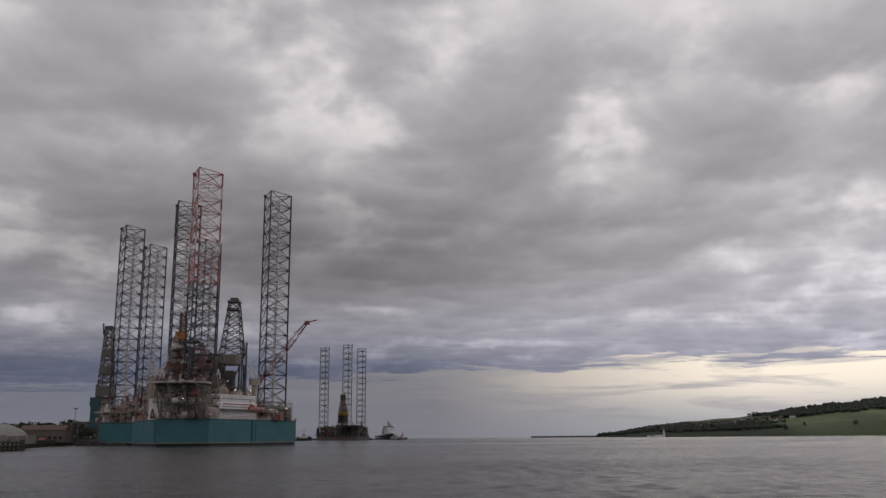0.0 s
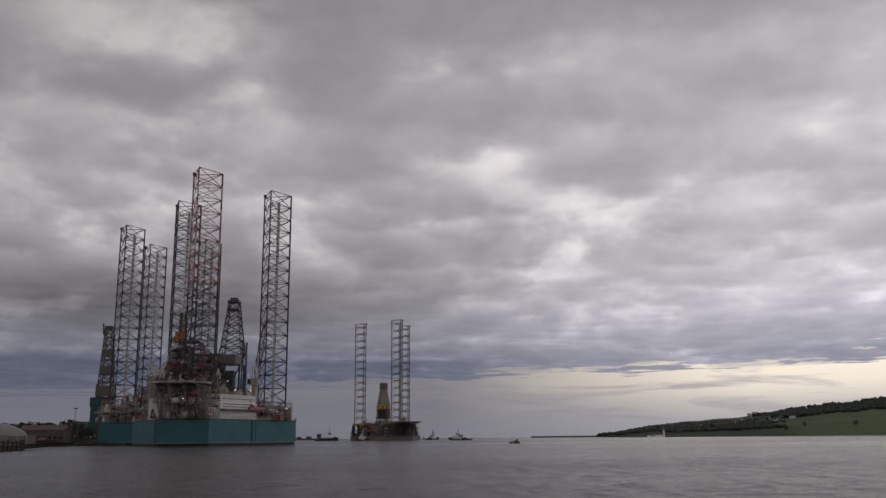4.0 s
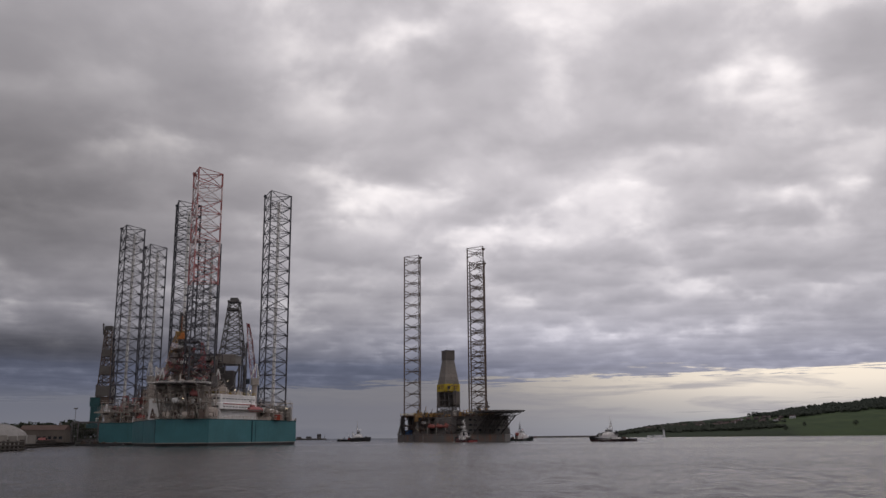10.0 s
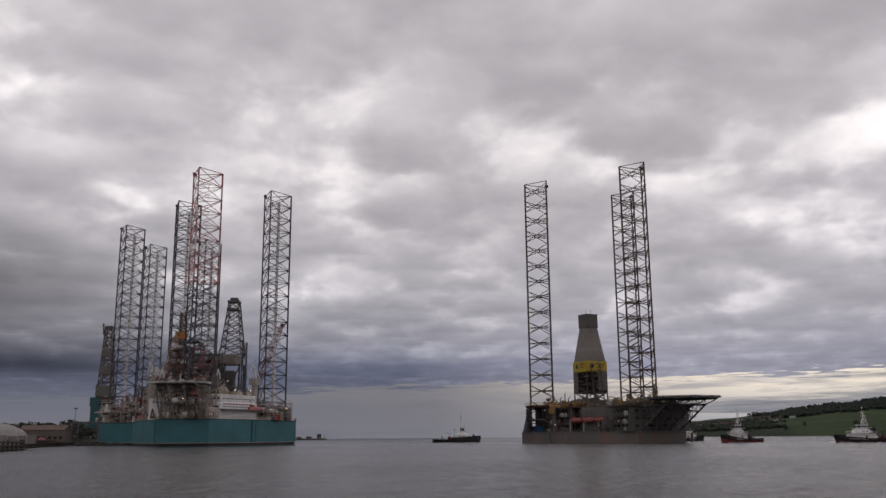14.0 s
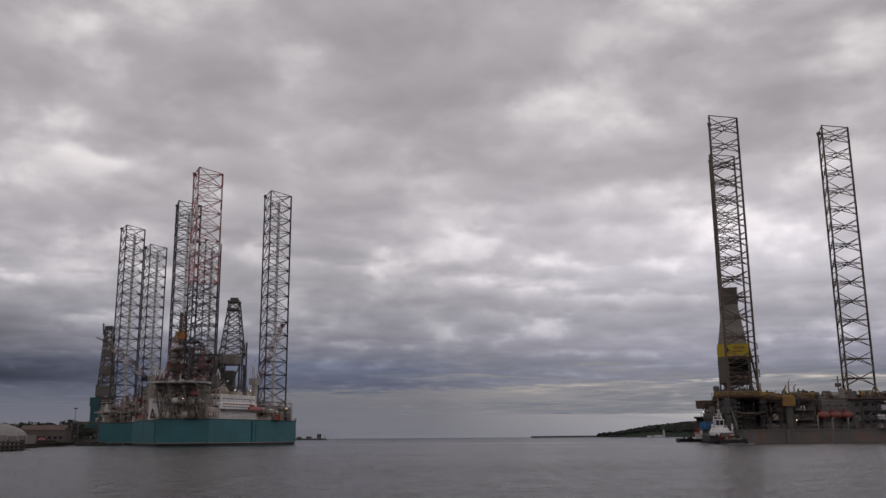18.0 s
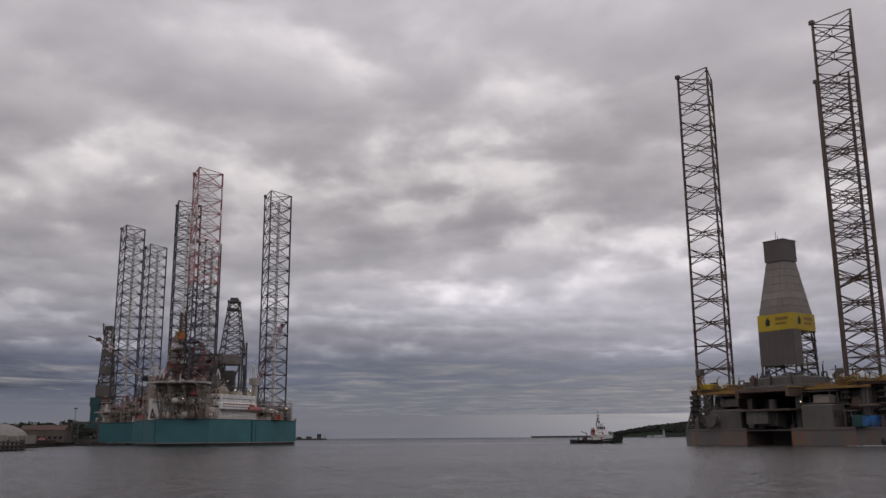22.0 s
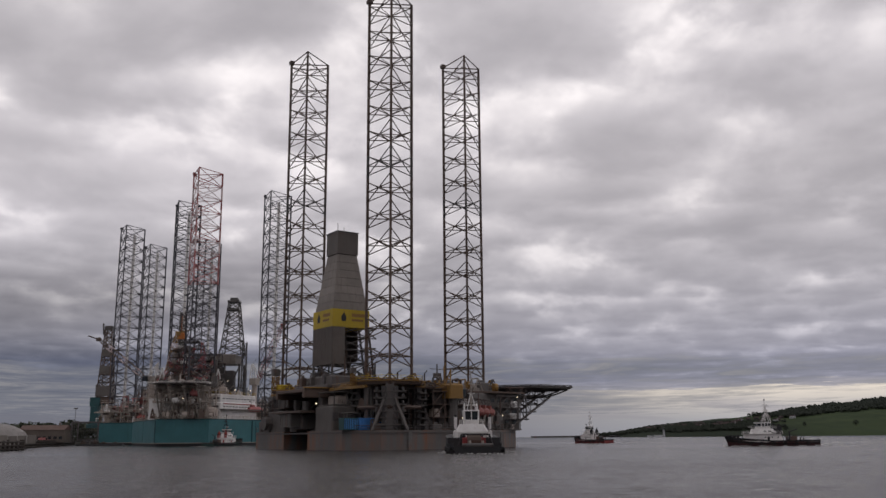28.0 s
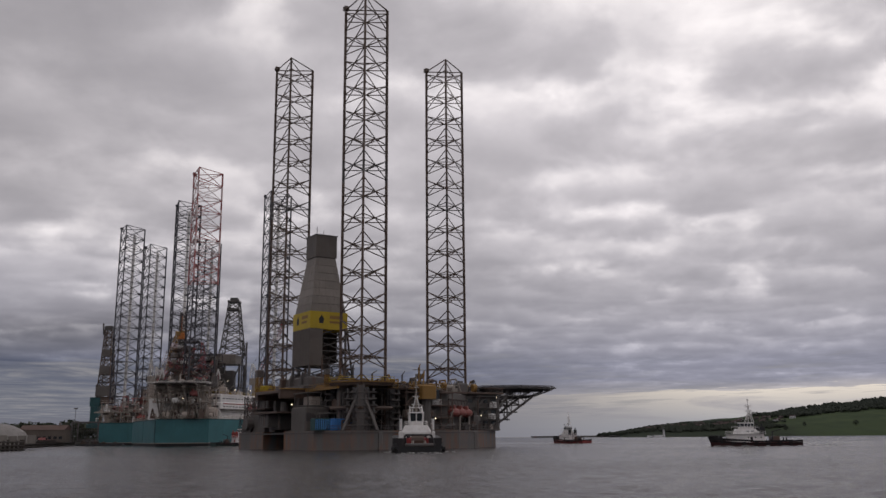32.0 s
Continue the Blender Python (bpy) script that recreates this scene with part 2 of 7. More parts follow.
def bank_material():
    """A far low bank of blue-grey stratus with bright slits between its streaks."""
    m, n = material("stratus_bank")
    at0 = n.add("ShaderNodeTexCoord").outputs["Object"]
    where = n.add("ShaderNodeSeparateXYZ", {0: at0}).outputs
    soft = n.noise(n.scaled(at0, 1.0, 0.6, 1.0), 0.002, 6.0, 0.6, 0.3)
    fine = n.noise(n.scaled(at0, 1.0, 0.7, 1.0), 0.0072, 6.0, 0.62, 0.4)
    inset = n.math("MINIMUM", n.math("MINIMUM", n.span(where[0], -1700.0, -100.0), n.span(where[0], 900.0, 3500.0, 1.0, 0.2)), n.span(n.math("ABSOLUTE", where[1]), 1500.0, 1950.0, 1.0, 0.0))
    cover = n.math("ADD", n.math("MULTIPLY_ADD", soft, 1.5, -0.75), n.math("MULTIPLY_ADD", fine, 1.1, -0.55))
    body = n.span(n.math("ADD", inset, cover), 0.5, 0.95, 0.0, 0.9)
    col = n.ramp(fine, [(0.3, (0.135, 0.146, 0.186)), (0.5, (0.175, 0.182, 0.215)), (0.7, (0.28, 0.272, 0.285))])
    shine = n.add("ShaderNodeEmission", {"Color": col, "Strength": 1.0}).outputs[0]
    clear = n.add("ShaderNodeBsdfTransparent").outputs[0]
    n.add("ShaderNodeOutputMaterial", {"Surface": n.add("ShaderNodeMixShader", {0: body, 1: clear, 2: shine}).outputs[0]})
    m.cycles.emission_sampling = "NONE"
    return m


# ---- mesh building ----
class Shape:
    """Collects the faces of one mesh."""

    def __init__(self):
        self.v, self.f = [], []

    def add(self, pts, faces):
        k = len(self.v)
        self.v += [tuple(p) for p in pts]
        self.f += [tuple(i + k for i in f) for f in faces]
        return self

    def loft(self, rings, cap=True, closed=True):
        k = len(rings[0])
        pts = [p for r in rings for p in r]
        faces = []
        for j in range(len(rings) - 1):
            for i in range(k if closed else k - 1):
                a, b = j * k + i, j * k + (i + 1) % k
                faces.append((a, b, b + k, a + k))
        if cap:
            faces.append(tuple(range(k - 1, -1, -1)))
            faces.append(tuple((len(rings) - 1) * k + i for i in range(k)))
        return self.add(pts, faces)

    def prism(self, poly, z0, z1, grow=0.0):
        cx, cy = sum(p[0] for p in poly) / len(poly), sum(p[1] for p in poly) / len(poly)
        top = [(cx + (x - cx) * (1 + grow), cy + (y - cy) * (1 + grow), z1) for x, y in poly]
        return self.loft([[(x, y, z0) for x, y in poly], top])

    def box(self, x0, y0, z0, x1, y1, z1, c=None, turn=0.0):
        """A box with chamfered upright and top edges."""
        c = min(0.3, min(x1 - x0, y1 - y0, z1 - z0) * 0.12) if c is None else c
        mx, my, hx, hy = (x0 + x1) / 2, (y0 + y1) / 2, (x1 - x0) / 2, (y1 - y0) / 2
        cs, sn = math.cos(radians(turn)), math.sin(radians(turn))

        def ring(d, e, z):
            a, b = hx - d, hy - d
            p = [(-a + e, -b), (a - e, -b), (a, -b + e), (a, b - e), (a - e, b), (-a + e, b), (-a, b - e), (-a, -b + e)]
            return [(mx + x * cs - y * sn, my + x * sn + y * cs, z) for x, y in p]

        if c <= 0.001:
            q = [(-hx, -hy), (hx, -hy), (hx, hy), (-hx, hy)]
            q = [(mx + x * cs - y * sn, my + x * sn + y * cs) for x, y in q]
            return self.loft([[(x, y, z0) for x, y in q], [(x, y, z1) for x, y in q]])
        return self.loft([ring(0, c, z0), ring(0, c, z1 - c), ring(c, c * 0.5, z1)])

    def tube(self, p, q, r, n=5, r2=None):
        p, q = Vector(p), Vector(q)
        d = (q - p).normalized()
        u = d.cross(Vector((0, 0, 1)) if abs(d.z) < 0.9 else Vector((1, 0, 0))).normalized()
        v = d.cross(u)
        r2 = r if r2 is None else r2
        turn = [(math.cos(2 * math.pi * i / n), math.sin(2 * math.pi * i / n)) for i in range(n)]
        return self.loft([[p + u * (r * a) + v * (r * b) for a, b in turn], [q + u * (r2 * a) + v * (r2 * b) for a, b in turn]])

    def ball(self, c, rx, ry, rz, n=10, m=6):
        rings = []
        for j in range(m + 1):
            a = math.pi * (j + 0.001) / (m + 0.002) - math.pi / 2
            rings.append([(c[0] + rx * math.cos(a) * math.cos(2 * math.pi * i / n), c[1] + ry * math.cos(a) * math.sin(2 * math.pi * i / n), c[2] + rz * math.sin(a)) for i in range(n)])
        return self.loft(rings)

    def mesh(self, name, mat):
        me = bpy.data.meshes.new(name)
        me.from_pydata(self.v, [], self.f)
        me.materials.append(mat)
        me.validate()
        me.update()
        bm = bmesh.new()
        bm.from_mesh(me)
        bmesh.ops.recalc_face_normals(bm, faces=bm.faces)
        bm.to_mesh(me)
        bm.free()
        return me


def part(name, shape, mat, parent=None, label="", place=None):
    """One mesh object under a thing or a part."""
    me = shape if isinstance(shape, bpy.types.Mesh) else shape.mesh(name, mat)
    ob = new(name, me)
    if parent is not None:
        ob.parent = parent
    if place is not None:
        ob.matrix_basis = place
    if label:
        ob["label"] = label
    return ob


def thing(name, label, category, m=None, group="", kind=""):
    ob = new(name)
    ob.empty_display_size = 1.0
    if m is not None:
        ob.matrix_basis = m
    return tagged(ob, label, category, group, kind)


def box(*a, **k):
    return Shape().box(*a, **k)


def tube(*a, **k):
    return Shape().tube(*a, **k)


# ---- water, shore and hill ----
def water_sheet():
    """One sheet: wind waves near the quay, calming with distance, flat beyond and behind."""
    dice = random.Random(9)
    r = np.concatenate([np.geomspace(34.0, 420.0, 330), np.geomspace(470.0, 9000.0, 14)])
    g = np.radians(np.linspace(-34.0, 34.0, 300))
    x, y = np.outer(r, np.sin(g)), np.outer(r, np.cos(g))
    z = np.zeros_like(x)
    for k in range(34):
        length = 0.6 * (5.5 ** (k / 33)) * dice.uniform(0.9, 1.1)
        turn = math.pi * 0.62 + dice.gauss(0, 0.7)
        z += length * 0.0038 * np.sin((x * math.cos(turn) + y * math.sin(turn)) * 2 * math.pi / length + dice.uniform(0, 6.28))
    z = np.sign(z) * np.abs(z / 0.1) ** 1.25 * 0.1
    z *= np.outer(np.clip((420.0 - r) / 300.0, 0, 1) * np.clip((r - 34) / 4, 0, 1), np.clip((math.radians(34) - np.abs(g)) / 0.04, 0, 1))
    s, k = Shape(), len(g)
    s.add(np.stack([x, y, z], -1).reshape(-1, 3).tolist(), [(j * k + i, j * k + i + 1, (j + 1) * k + i + 1, (j + 1) * k + i) for j in range(len(r) - 1) for i in range(k - 1)])
    sx, cx = math.sin(math.radians(34)), math.cos(math.radians(34))
    s.add([(-9000 * sx, 9000 * cx, 0), (-34 * sx, 34 * cx, 0), (0, -6000, 0), (-9000, -6000, 0), (-9000, 9000 * cx, 0), (34 * sx, 34 * cx, 0), (9000 * sx, 9000 * cx, 0), (9000, 9000 * cx, 0), (9000, -6000, 0)],
          [(0, 1, 2, 3, 4), (5, 6, 7, 8, 2)])
    s.add([(34 * math.sin(q), 34 * math.cos(q), 0) for q in (-0.5934, -0.3, 0, 0.3, 0.5934)] + [(0, -6000, 0)], [(0, 5, 4, 3, 2, 1)])
    ob = part("water", s, WATER, None, "", pose(0, 0, SEA))
    for p in ob.data.polygons:
        p.use_smooth = True
    tagged(ob, "rippled grey estuary water under an overcast sky", "water", kind="structure")
    return ob


WATER_SHEET = water_sheet()

HILL = [(330, 1), (380, 6), (420, 14), (480, 24), (560, 30), (640, 36), (720, 44), (800, 53), (900, 63), (1000, 71), (1150, 84), (1500, 98), (2300, 90)]


def rise(x, table):
    for (x0, h0), (x1, h1) in zip(table, table[1:]):
        if x <= x1:
            k = max(0.0, (x - x0) / (x1 - x0))
            k = k * k * (3 - 2 * k)
            return h0 + (h1 - h0) * k
    return table[-1][1]


def hill_height(x, y):
    k = min(1.0, max(0.0, (y - 1640) / 560))
    k = k ** 0.85
    return rise(x * 2050 / y, HILL) * k * 1.2 * (1 + 0.05 * noise.noise((x * 0.006, y * 0.006, 0))) + 0.4


def build_hill():
    s, nx, ny = Shape(), 110, 26
    pts = [(320 + 1800 * i / nx * 1.0 + (y - 1640) * 0.16, y, hill_height(320 + 1800 * i / nx + (y - 1640) * 0.16, y) - (3 if j == 0 else 0)) for j, y in ((j, 1640 + 900 * (j / ny) ** 1.2) for j in range(ny + 1)) for i in range(nx + 1)]
    s.add(pts, [(j * (nx + 1) + i, j * (nx + 1) + i + 1, (j + 1) * (nx + 1) + i + 1, (j + 1) * (nx + 1) + i) for j in range(ny) for i in range(nx)])
    ob = part("ground", s, GRASS)
    for p in ob.data.polygons:
        p.use_smooth = True
    return tagged(ob, "green pasture hill on the far shore", "hill", kind="structure")


build_hill()


# ---- truss legs ----
def braces(r, h, turn, thick, mat, style):
    """The tubes of one storey of a three-chord lattice leg, each a mesh: ring, inner ring and crossed diagonals."""
    c = [(r * math.cos(radians(turn + 120 * i)), r * math.sin(radians(turn + 120 * i))) for i in range(3)]
    mids = [((c[i][0] + c[(i + 1) % 3][0]) / 2, (c[i][1] + c[(i + 1) % 3][1]) / 2) for i in range(3)]
    z, lo, hi = (h * 0.5, h * 0.13, h * 0.87) if style == "mid" else (0.0, 0.0, h)
    out = []
    for i in range(3):
        a, b, m = c[i], c[(i + 1) % 3], mids[i]
        out.append(tube((*a, z), (*b, z), thick, n=5))
        out.append(tube((*m, z), (*mids[(i + 1) % 3], z), thick * 0.8, n=4))
        k = Vector((a[0] - 0, a[1] - 0, 0)).normalized() * 0.02
        out.append(tube((*a, lo), (*b, hi), thick, n=5))
        out.append(tube((b[0] + k.x, b[1] + k.y, lo), (a[0] + k.x, a[1] + k.y, hi), thick, n=5))
    return [s.mesh("brace", mat) for s in out]


def lattice_leg(parent, x, y, z0, z1, r, bay, turn, thick, chord, mats, style, label="", pipe=None):
    """mats: (height, material) from the bottom up: the leg's painted lengths."""
    c = [(r * math.cos(radians(turn + 120 * i)), r * math.sin(radians(turn + 120 * i))) for i in range(3)]
    leg = None
    for k, (low, mat) in enumerate(mats):
        lo = z0 if k == 0 else low
        hi = mats[k + 1][0] if k + 1 < len(mats) else z1
        for j, (px, py) in enumerate(c):
            s = tube((px, py, lo), (px, py, hi), chord, n=8)
            d = Vector((px, py, 0)).normalized()
            s.box(px - 0.12 - d.x * chord, py - 0.12 - d.y * chord, lo, px + 0.12 - d.x * chord, py + 0.12 - d.y * chord, hi, 0)
            if leg is None:
                leg = part("leg", s, mat, parent, label, pose(x, y, 0))
            else:
                part("chord", s, mat, leg)
    meshes = {}
    for i in range(int((z1 - z0) / bay)):
        z = z1 - (i + 1) * bay
        mat = [m for h, m in mats if h <= z + bay * 0.5][-1]
        if mat.name not in meshes:
            meshes[mat.name] = braces(r, bay, turn, thick, mat, style)
        for me in meshes[mat.name]:
            part("brace", me, mat, leg, "", pose(0, 0, z))
    for i in range(3):
        part("top_tube", tube((*c[i], z1), (*c[(i + 1) % 3], z1), thick * 1.2, n=5), mats[-1][1], leg)
    part("lamp_housing", box(c[1][0] - 0.5, c[1][1] - 0.5, z1, c[1][0] + 0.9, c[1][1] + 0.9, z1 + 1.2), mats[-1][1], leg)
    if pipe:
        part("raw_water_pipe", tube((pipe[0], pipe[1], z0), (pipe[0], pipe[1], z1 - 4), pipe[2], n=10), WHITE, leg, "pale grey pipe inside the leg")
    return leg


def rails(poly, z, gap=3.0, high=1.1, r=0.05, close=True):
    s = Shape()
    pairs = list(zip(poly, poly[1:] + poly[:1])) if close else list(zip(poly, poly[1:]))
    for (x0, y0), (x1, y1) in pairs:
        n = max(1, int(math.hypot(x1 - x0, y1 - y0) / gap))
        for k in (0.5, 1.0):
            s.tube((x0, y0, z + high * k), (x1, y1, z + high * k), r, 4)
        for i in range(n + 1):
            x, y = x0 + (x1 - x0) * i / n, y0 + (y1 - y0) * i / n
            s.tube((x, y, z), (x, y, z + high), r, 4)
    return s


def tower(parent, name, x, y, z0, z1, w0, w1, bays, mat, thick=0.18, label=""):
    """A four-legged lattice tower that tapers."""
    def ring(k):
        a, z = (w0 + (w1 - w0) * k) / 2, z0 + (z1 - z0) * k
        return [Vector((x + sx * a, y + sy * a, z)) for sx, sy in ((-1, -1), (1, -1), (1, 1), (-1, 1))]
    s = Shape()
    for i in range(4):
        s.tube(ring(0)[i], ring(1)[i], thick * 1.5, 5)
    body = part(name, s, mat, parent, label)
    for b in range(bays):
        lo, hi = ring(b / bays), ring((b + 1) / bays)
        s = Shape()
        for i in range(4):
            j = (i + 1) % 4
            s.tube(lo[i], lo[j], thick, 4)
            s.tube(lo[i], hi[j], thick, 4)
            s.tube(lo[j], hi[i], thick, 4)
        part("lattice_panel", s, mat, body)
    return body


def boom(parent, p, q, w, mats, name="boom", bays=10):
    """A lattice crane jib from heel p to tip q in painted lengths."""
    p, q = Vector(p), Vector(q)
    d = (q - p).normalized()
    u = d.cross(Vector((0, 0, 1))).normalized()
    v = u.cross(d)

    def ring(k):
        a = w * (0.35 + 0.65 * min(1.0, k * 5)) * (1.0 if k < 0.75 else 1.0 - (k - 0.75) * 2.4) / 2
        c = p + (q - p) * k
        return [c + u * a * sx + v * a * sy for sx, sy in ((-1, -1), (1, -1), (1, 1), (-1, 1))]
    first = None
    for b in range(bays):
        lo, hi = ring(b / bays), ring((b + 1) / bays)
        mat = mats[b % len(mats)]
        for i in range(4):
            j = (i + 1) % 4
            if first is None:
                first = part(name, tube(lo[i], hi[i], 0.14, n=5), mat, parent)
            else:
                part("boom_chord", tube(lo[i], hi[i], 0.14, n=5), mat, first)
            part("boom_lacing", tube(lo[i], hi[j], 0.09, n=4), mat, first)
            part("boom_lacing", tube(lo[i], lo[j], 0.09, n=4), mat, first)
    return first


def windows(parent, x0, x1, n, z0, z1, y, thick=0.08, axis="x", name="window"):
    """A row of dark panes on a wall that runs along x (or along y)."""
    gap = (x1 - x0) / n
    for i in range(n):
        a, b = x0 + gap * (i + 0.2), x0 + gap * (i + 0.8)
        if axis == "x":
            part(name, box(a, y - thick, z0, b, y + thick, z1, 0.03), GLASS, parent)
        else:
            part(name, box(y - thick, a, z0, y + thick, b, z1, 0.03), GLASS, parent)


def floodlight(parent, x, y, z):
    h = part("floodlight", box(x - 0.2, y - 0.12, z - 0.2, x + 0.2, y + 0.15, z + 0.2), GREY, parent)
    part("lamp_face", box(x - 0.15, y - 0.16, z - 0.15, x + 0.15, y - 0.12, z + 0.15, 0.02), LAMP, h, "lit lamp")


def lifeboat(parent, x, y, z, length=8.0, turn=0.0, mat=None):
    s = Shape()
    rings = []
    for k in (0.0, 0.12, 0.35, 0.65, 0.88, 1.0):
        a = math.sin(math.pi * (0.12 + 0.76 * k)) ** 0.6
        rings.append([(-length / 2 + length * k, 1.45 * a * math.cos(t), 1.5 * a * math.sin(t) * (0.95 if math.sin(t) > 0 else 0.75)) for t in [2 * math.pi * i / 10 for i in range(10)]])
    s.loft(rings)
    b = part("lifeboat", s, mat or ORANGE, parent, "enclosed red lifeboat" if mat else "enclosed orange lifeboat", pose(x, y, z, 0, 0, turn))
    part("cockpit", box(-length * 0.32, -0.7, 1.0, -length * 0.12, 0.7, 2.0), mat or ORANGE, b)
    for k in (-0.3, 0.3):
        part("davit", tube((length * k, 0, 1.2), (length * k, 0.4, 3.6), 0.12, 4).tube((length * k, 0.4, 3.6), (length * k, 2.4, 3.4), 0.16, 4), GREY, b)
    return b


def clutter(parent, area, z, count, mats, seed, big=(2, 6), tall=(1.2, 4.0)):
    """Deck gear: housings, tanks, lockers and pipe runs."""
    rnd = random.Random(seed)
    x0, y0, x1, y1 = area
    for i in range(count):
        x, y = rnd.uniform(x0, x1), rnd.uniform(y0, y1)
        a, b, h = rnd.uniform(*big), rnd.uniform(*big) * 0.7, rnd.uniform(*tall)
        mat, kind = rnd.choice(mats), rnd.random()
        if kind < 0.30:
            s = box(x - a / 2, y - b / 2, z, x + a / 2, y + b / 2, z + h)
            s.box(x - a * 0.3, y - b * 0.3, z + h, x + a * 0.1, y + b * 0.2, z + h * 1.25)
            part("deck_housing", s, mat, parent)
        elif kind < 0.45:
            s = tube((x - a / 2, y, z + h * 0.5 + 0.3), (x + a / 2, y, z + h * 0.5 + 0.3), h * 0.45, 10)
            s.box(x - a * 0.3, y - h * 0.4, z, x - a * 0.2, y + h * 0.4, z + h * 0.4, 0).box(x + a * 0.2, y - h * 0.4, z, x + a * 0.3, y + h * 0.4, z + h * 0.4, 0)
            part("tank", s, mat, parent)
        elif kind < 0.62:
            s = Shape()
            for yy in (y - b / 2, y + b / 2):
                s.tube((x - a / 2, yy, z), (x, yy, z + h * 1.5), 0.16, 5).tube((x + a / 2, yy, z), (x, yy, z + h * 1.5), 0.16, 5).tube((x - a / 4, yy, z + h * 0.75), (x + a / 4, yy, z + h * 0.75), 0.12, 4)
            s.tube((x, y - b / 2, z + h * 1.5), (x, y + b / 2, z + h * 1.5), 0.22, 6).box(x - a * 0.3, y - b * 0.3, z, x + a * 0.3, y + b * 0.3, z + h * 0.45)
            part("hoist_frame", s, mat, parent)
        elif kind < 0.74:
            s = tube((x - a / 2, y, z), (x - a / 2, y, z + h), 0.24, 6).tube((x - a / 2, y, z + h), (x + a / 2, y, z + h), 0.24, 6).tube((x + a / 2, y, z + h), (x + a / 2, y, z), 0.24, 6)
            s.tube((x, y - 0.5, z + h), (x, y + 0.5, z + h), 0.5, 8)
            part("pipe_bend", s, mat, parent)
        elif kind < 0.88:
            s = Shape()
            for k in range(4):
                yy = y - b / 2 + b * k / 3
                s.tube((x - a, yy, z + h), (x + a, yy, z + h), 0.16, 5)
            for sx in (-0.8, 0.8):
                s.tube((x + a * sx, y - b / 2, z), (x + a * sx, y - b / 2, z + h + 0.2), 0.15, 4)
                s.tube((x + a * sx, y + b / 2, z), (x + a * sx, y + b / 2, z + h + 0.2), 0.15, 4)
                s.tube((x + a * sx, y - b / 2, z + h), (x + a * sx, y + b / 2, z + h), 0.15, 4)
            part("pipe_rack", s, mat, parent)
        else:
            s = tube((x, y, z), (x, y, z + h * 2.2), 0.22, 6).tube((x, y, z + h * 2.2), (x + a * 0.4, y, z + h * 2.6), 0.12, 5)
            s.box(x - 0.6, y - 0.6, z, x + 0.6, y + 0.6, z + h * 0.5)
            part("vent_post", s, mat, parent)


def scaffold(parent, x, y, z, a, b, h, mat, seed):
    """An open steel module: posts, floors and a few braces, with gear on the floors."""
    rnd = random.Random(seed)
    nx, nz = max(1, int(a / 3.5)), max(1, int(h / 3.0))
    m = part("steel_module", box(x - a / 2 - 0.25, y - b / 2 - 0.25, z, x + a / 2 + 0.25, y + b / 2 + 0.25, z + 0.3, 0.05), mat, parent)
    for i in range(nx + 1):
        for yy in (y - b / 2, y + b / 2):
            part("post", tube((x - a / 2 + a * i / nx, yy, z + 0.3), (x - a / 2 + a * i / nx, yy, z + h), 0.16, 4), mat, m)
    for k in range(nz):
        zz = z + h * (k + 1) / nz
        part("floor_grating", box(x - a / 2 - 0.3, y - b / 2 - 0.3, zz - 0.22, x + a / 2 + 0.3, y + b / 2 + 0.3, zz, 0), mat, m)
        part("handrail", rails([(x - a / 2, y - b / 2), (x + a / 2, y - b / 2)], zz, 1.8, 1.0, 0.05, False), mat, m)
        i = rnd.randrange(nx)
        xa, xb = x - a / 2 + a * i / nx, x - a / 2 + a * (i + 1) / nx
        part("brace", tube((xa, y - b / 2, zz - h / nz), (xb, y - b / 2, zz), 0.14, n=4), mat, m)
        for _ in range(2):
            gx, g = x + rnd.uniform(-0.4, 0.4) * a, rnd.uniform(0.8, 1.7)
            part("gear", box(gx - g, y - b * 0.4, zz - h / nz, gx + g, y + b * 0.2, zz - h / nz + rnd.uniform(1.0, 2.3)), rnd.choice([WHITE, BEIGE, GREY, CLAD_DARK, CLAD]), m)


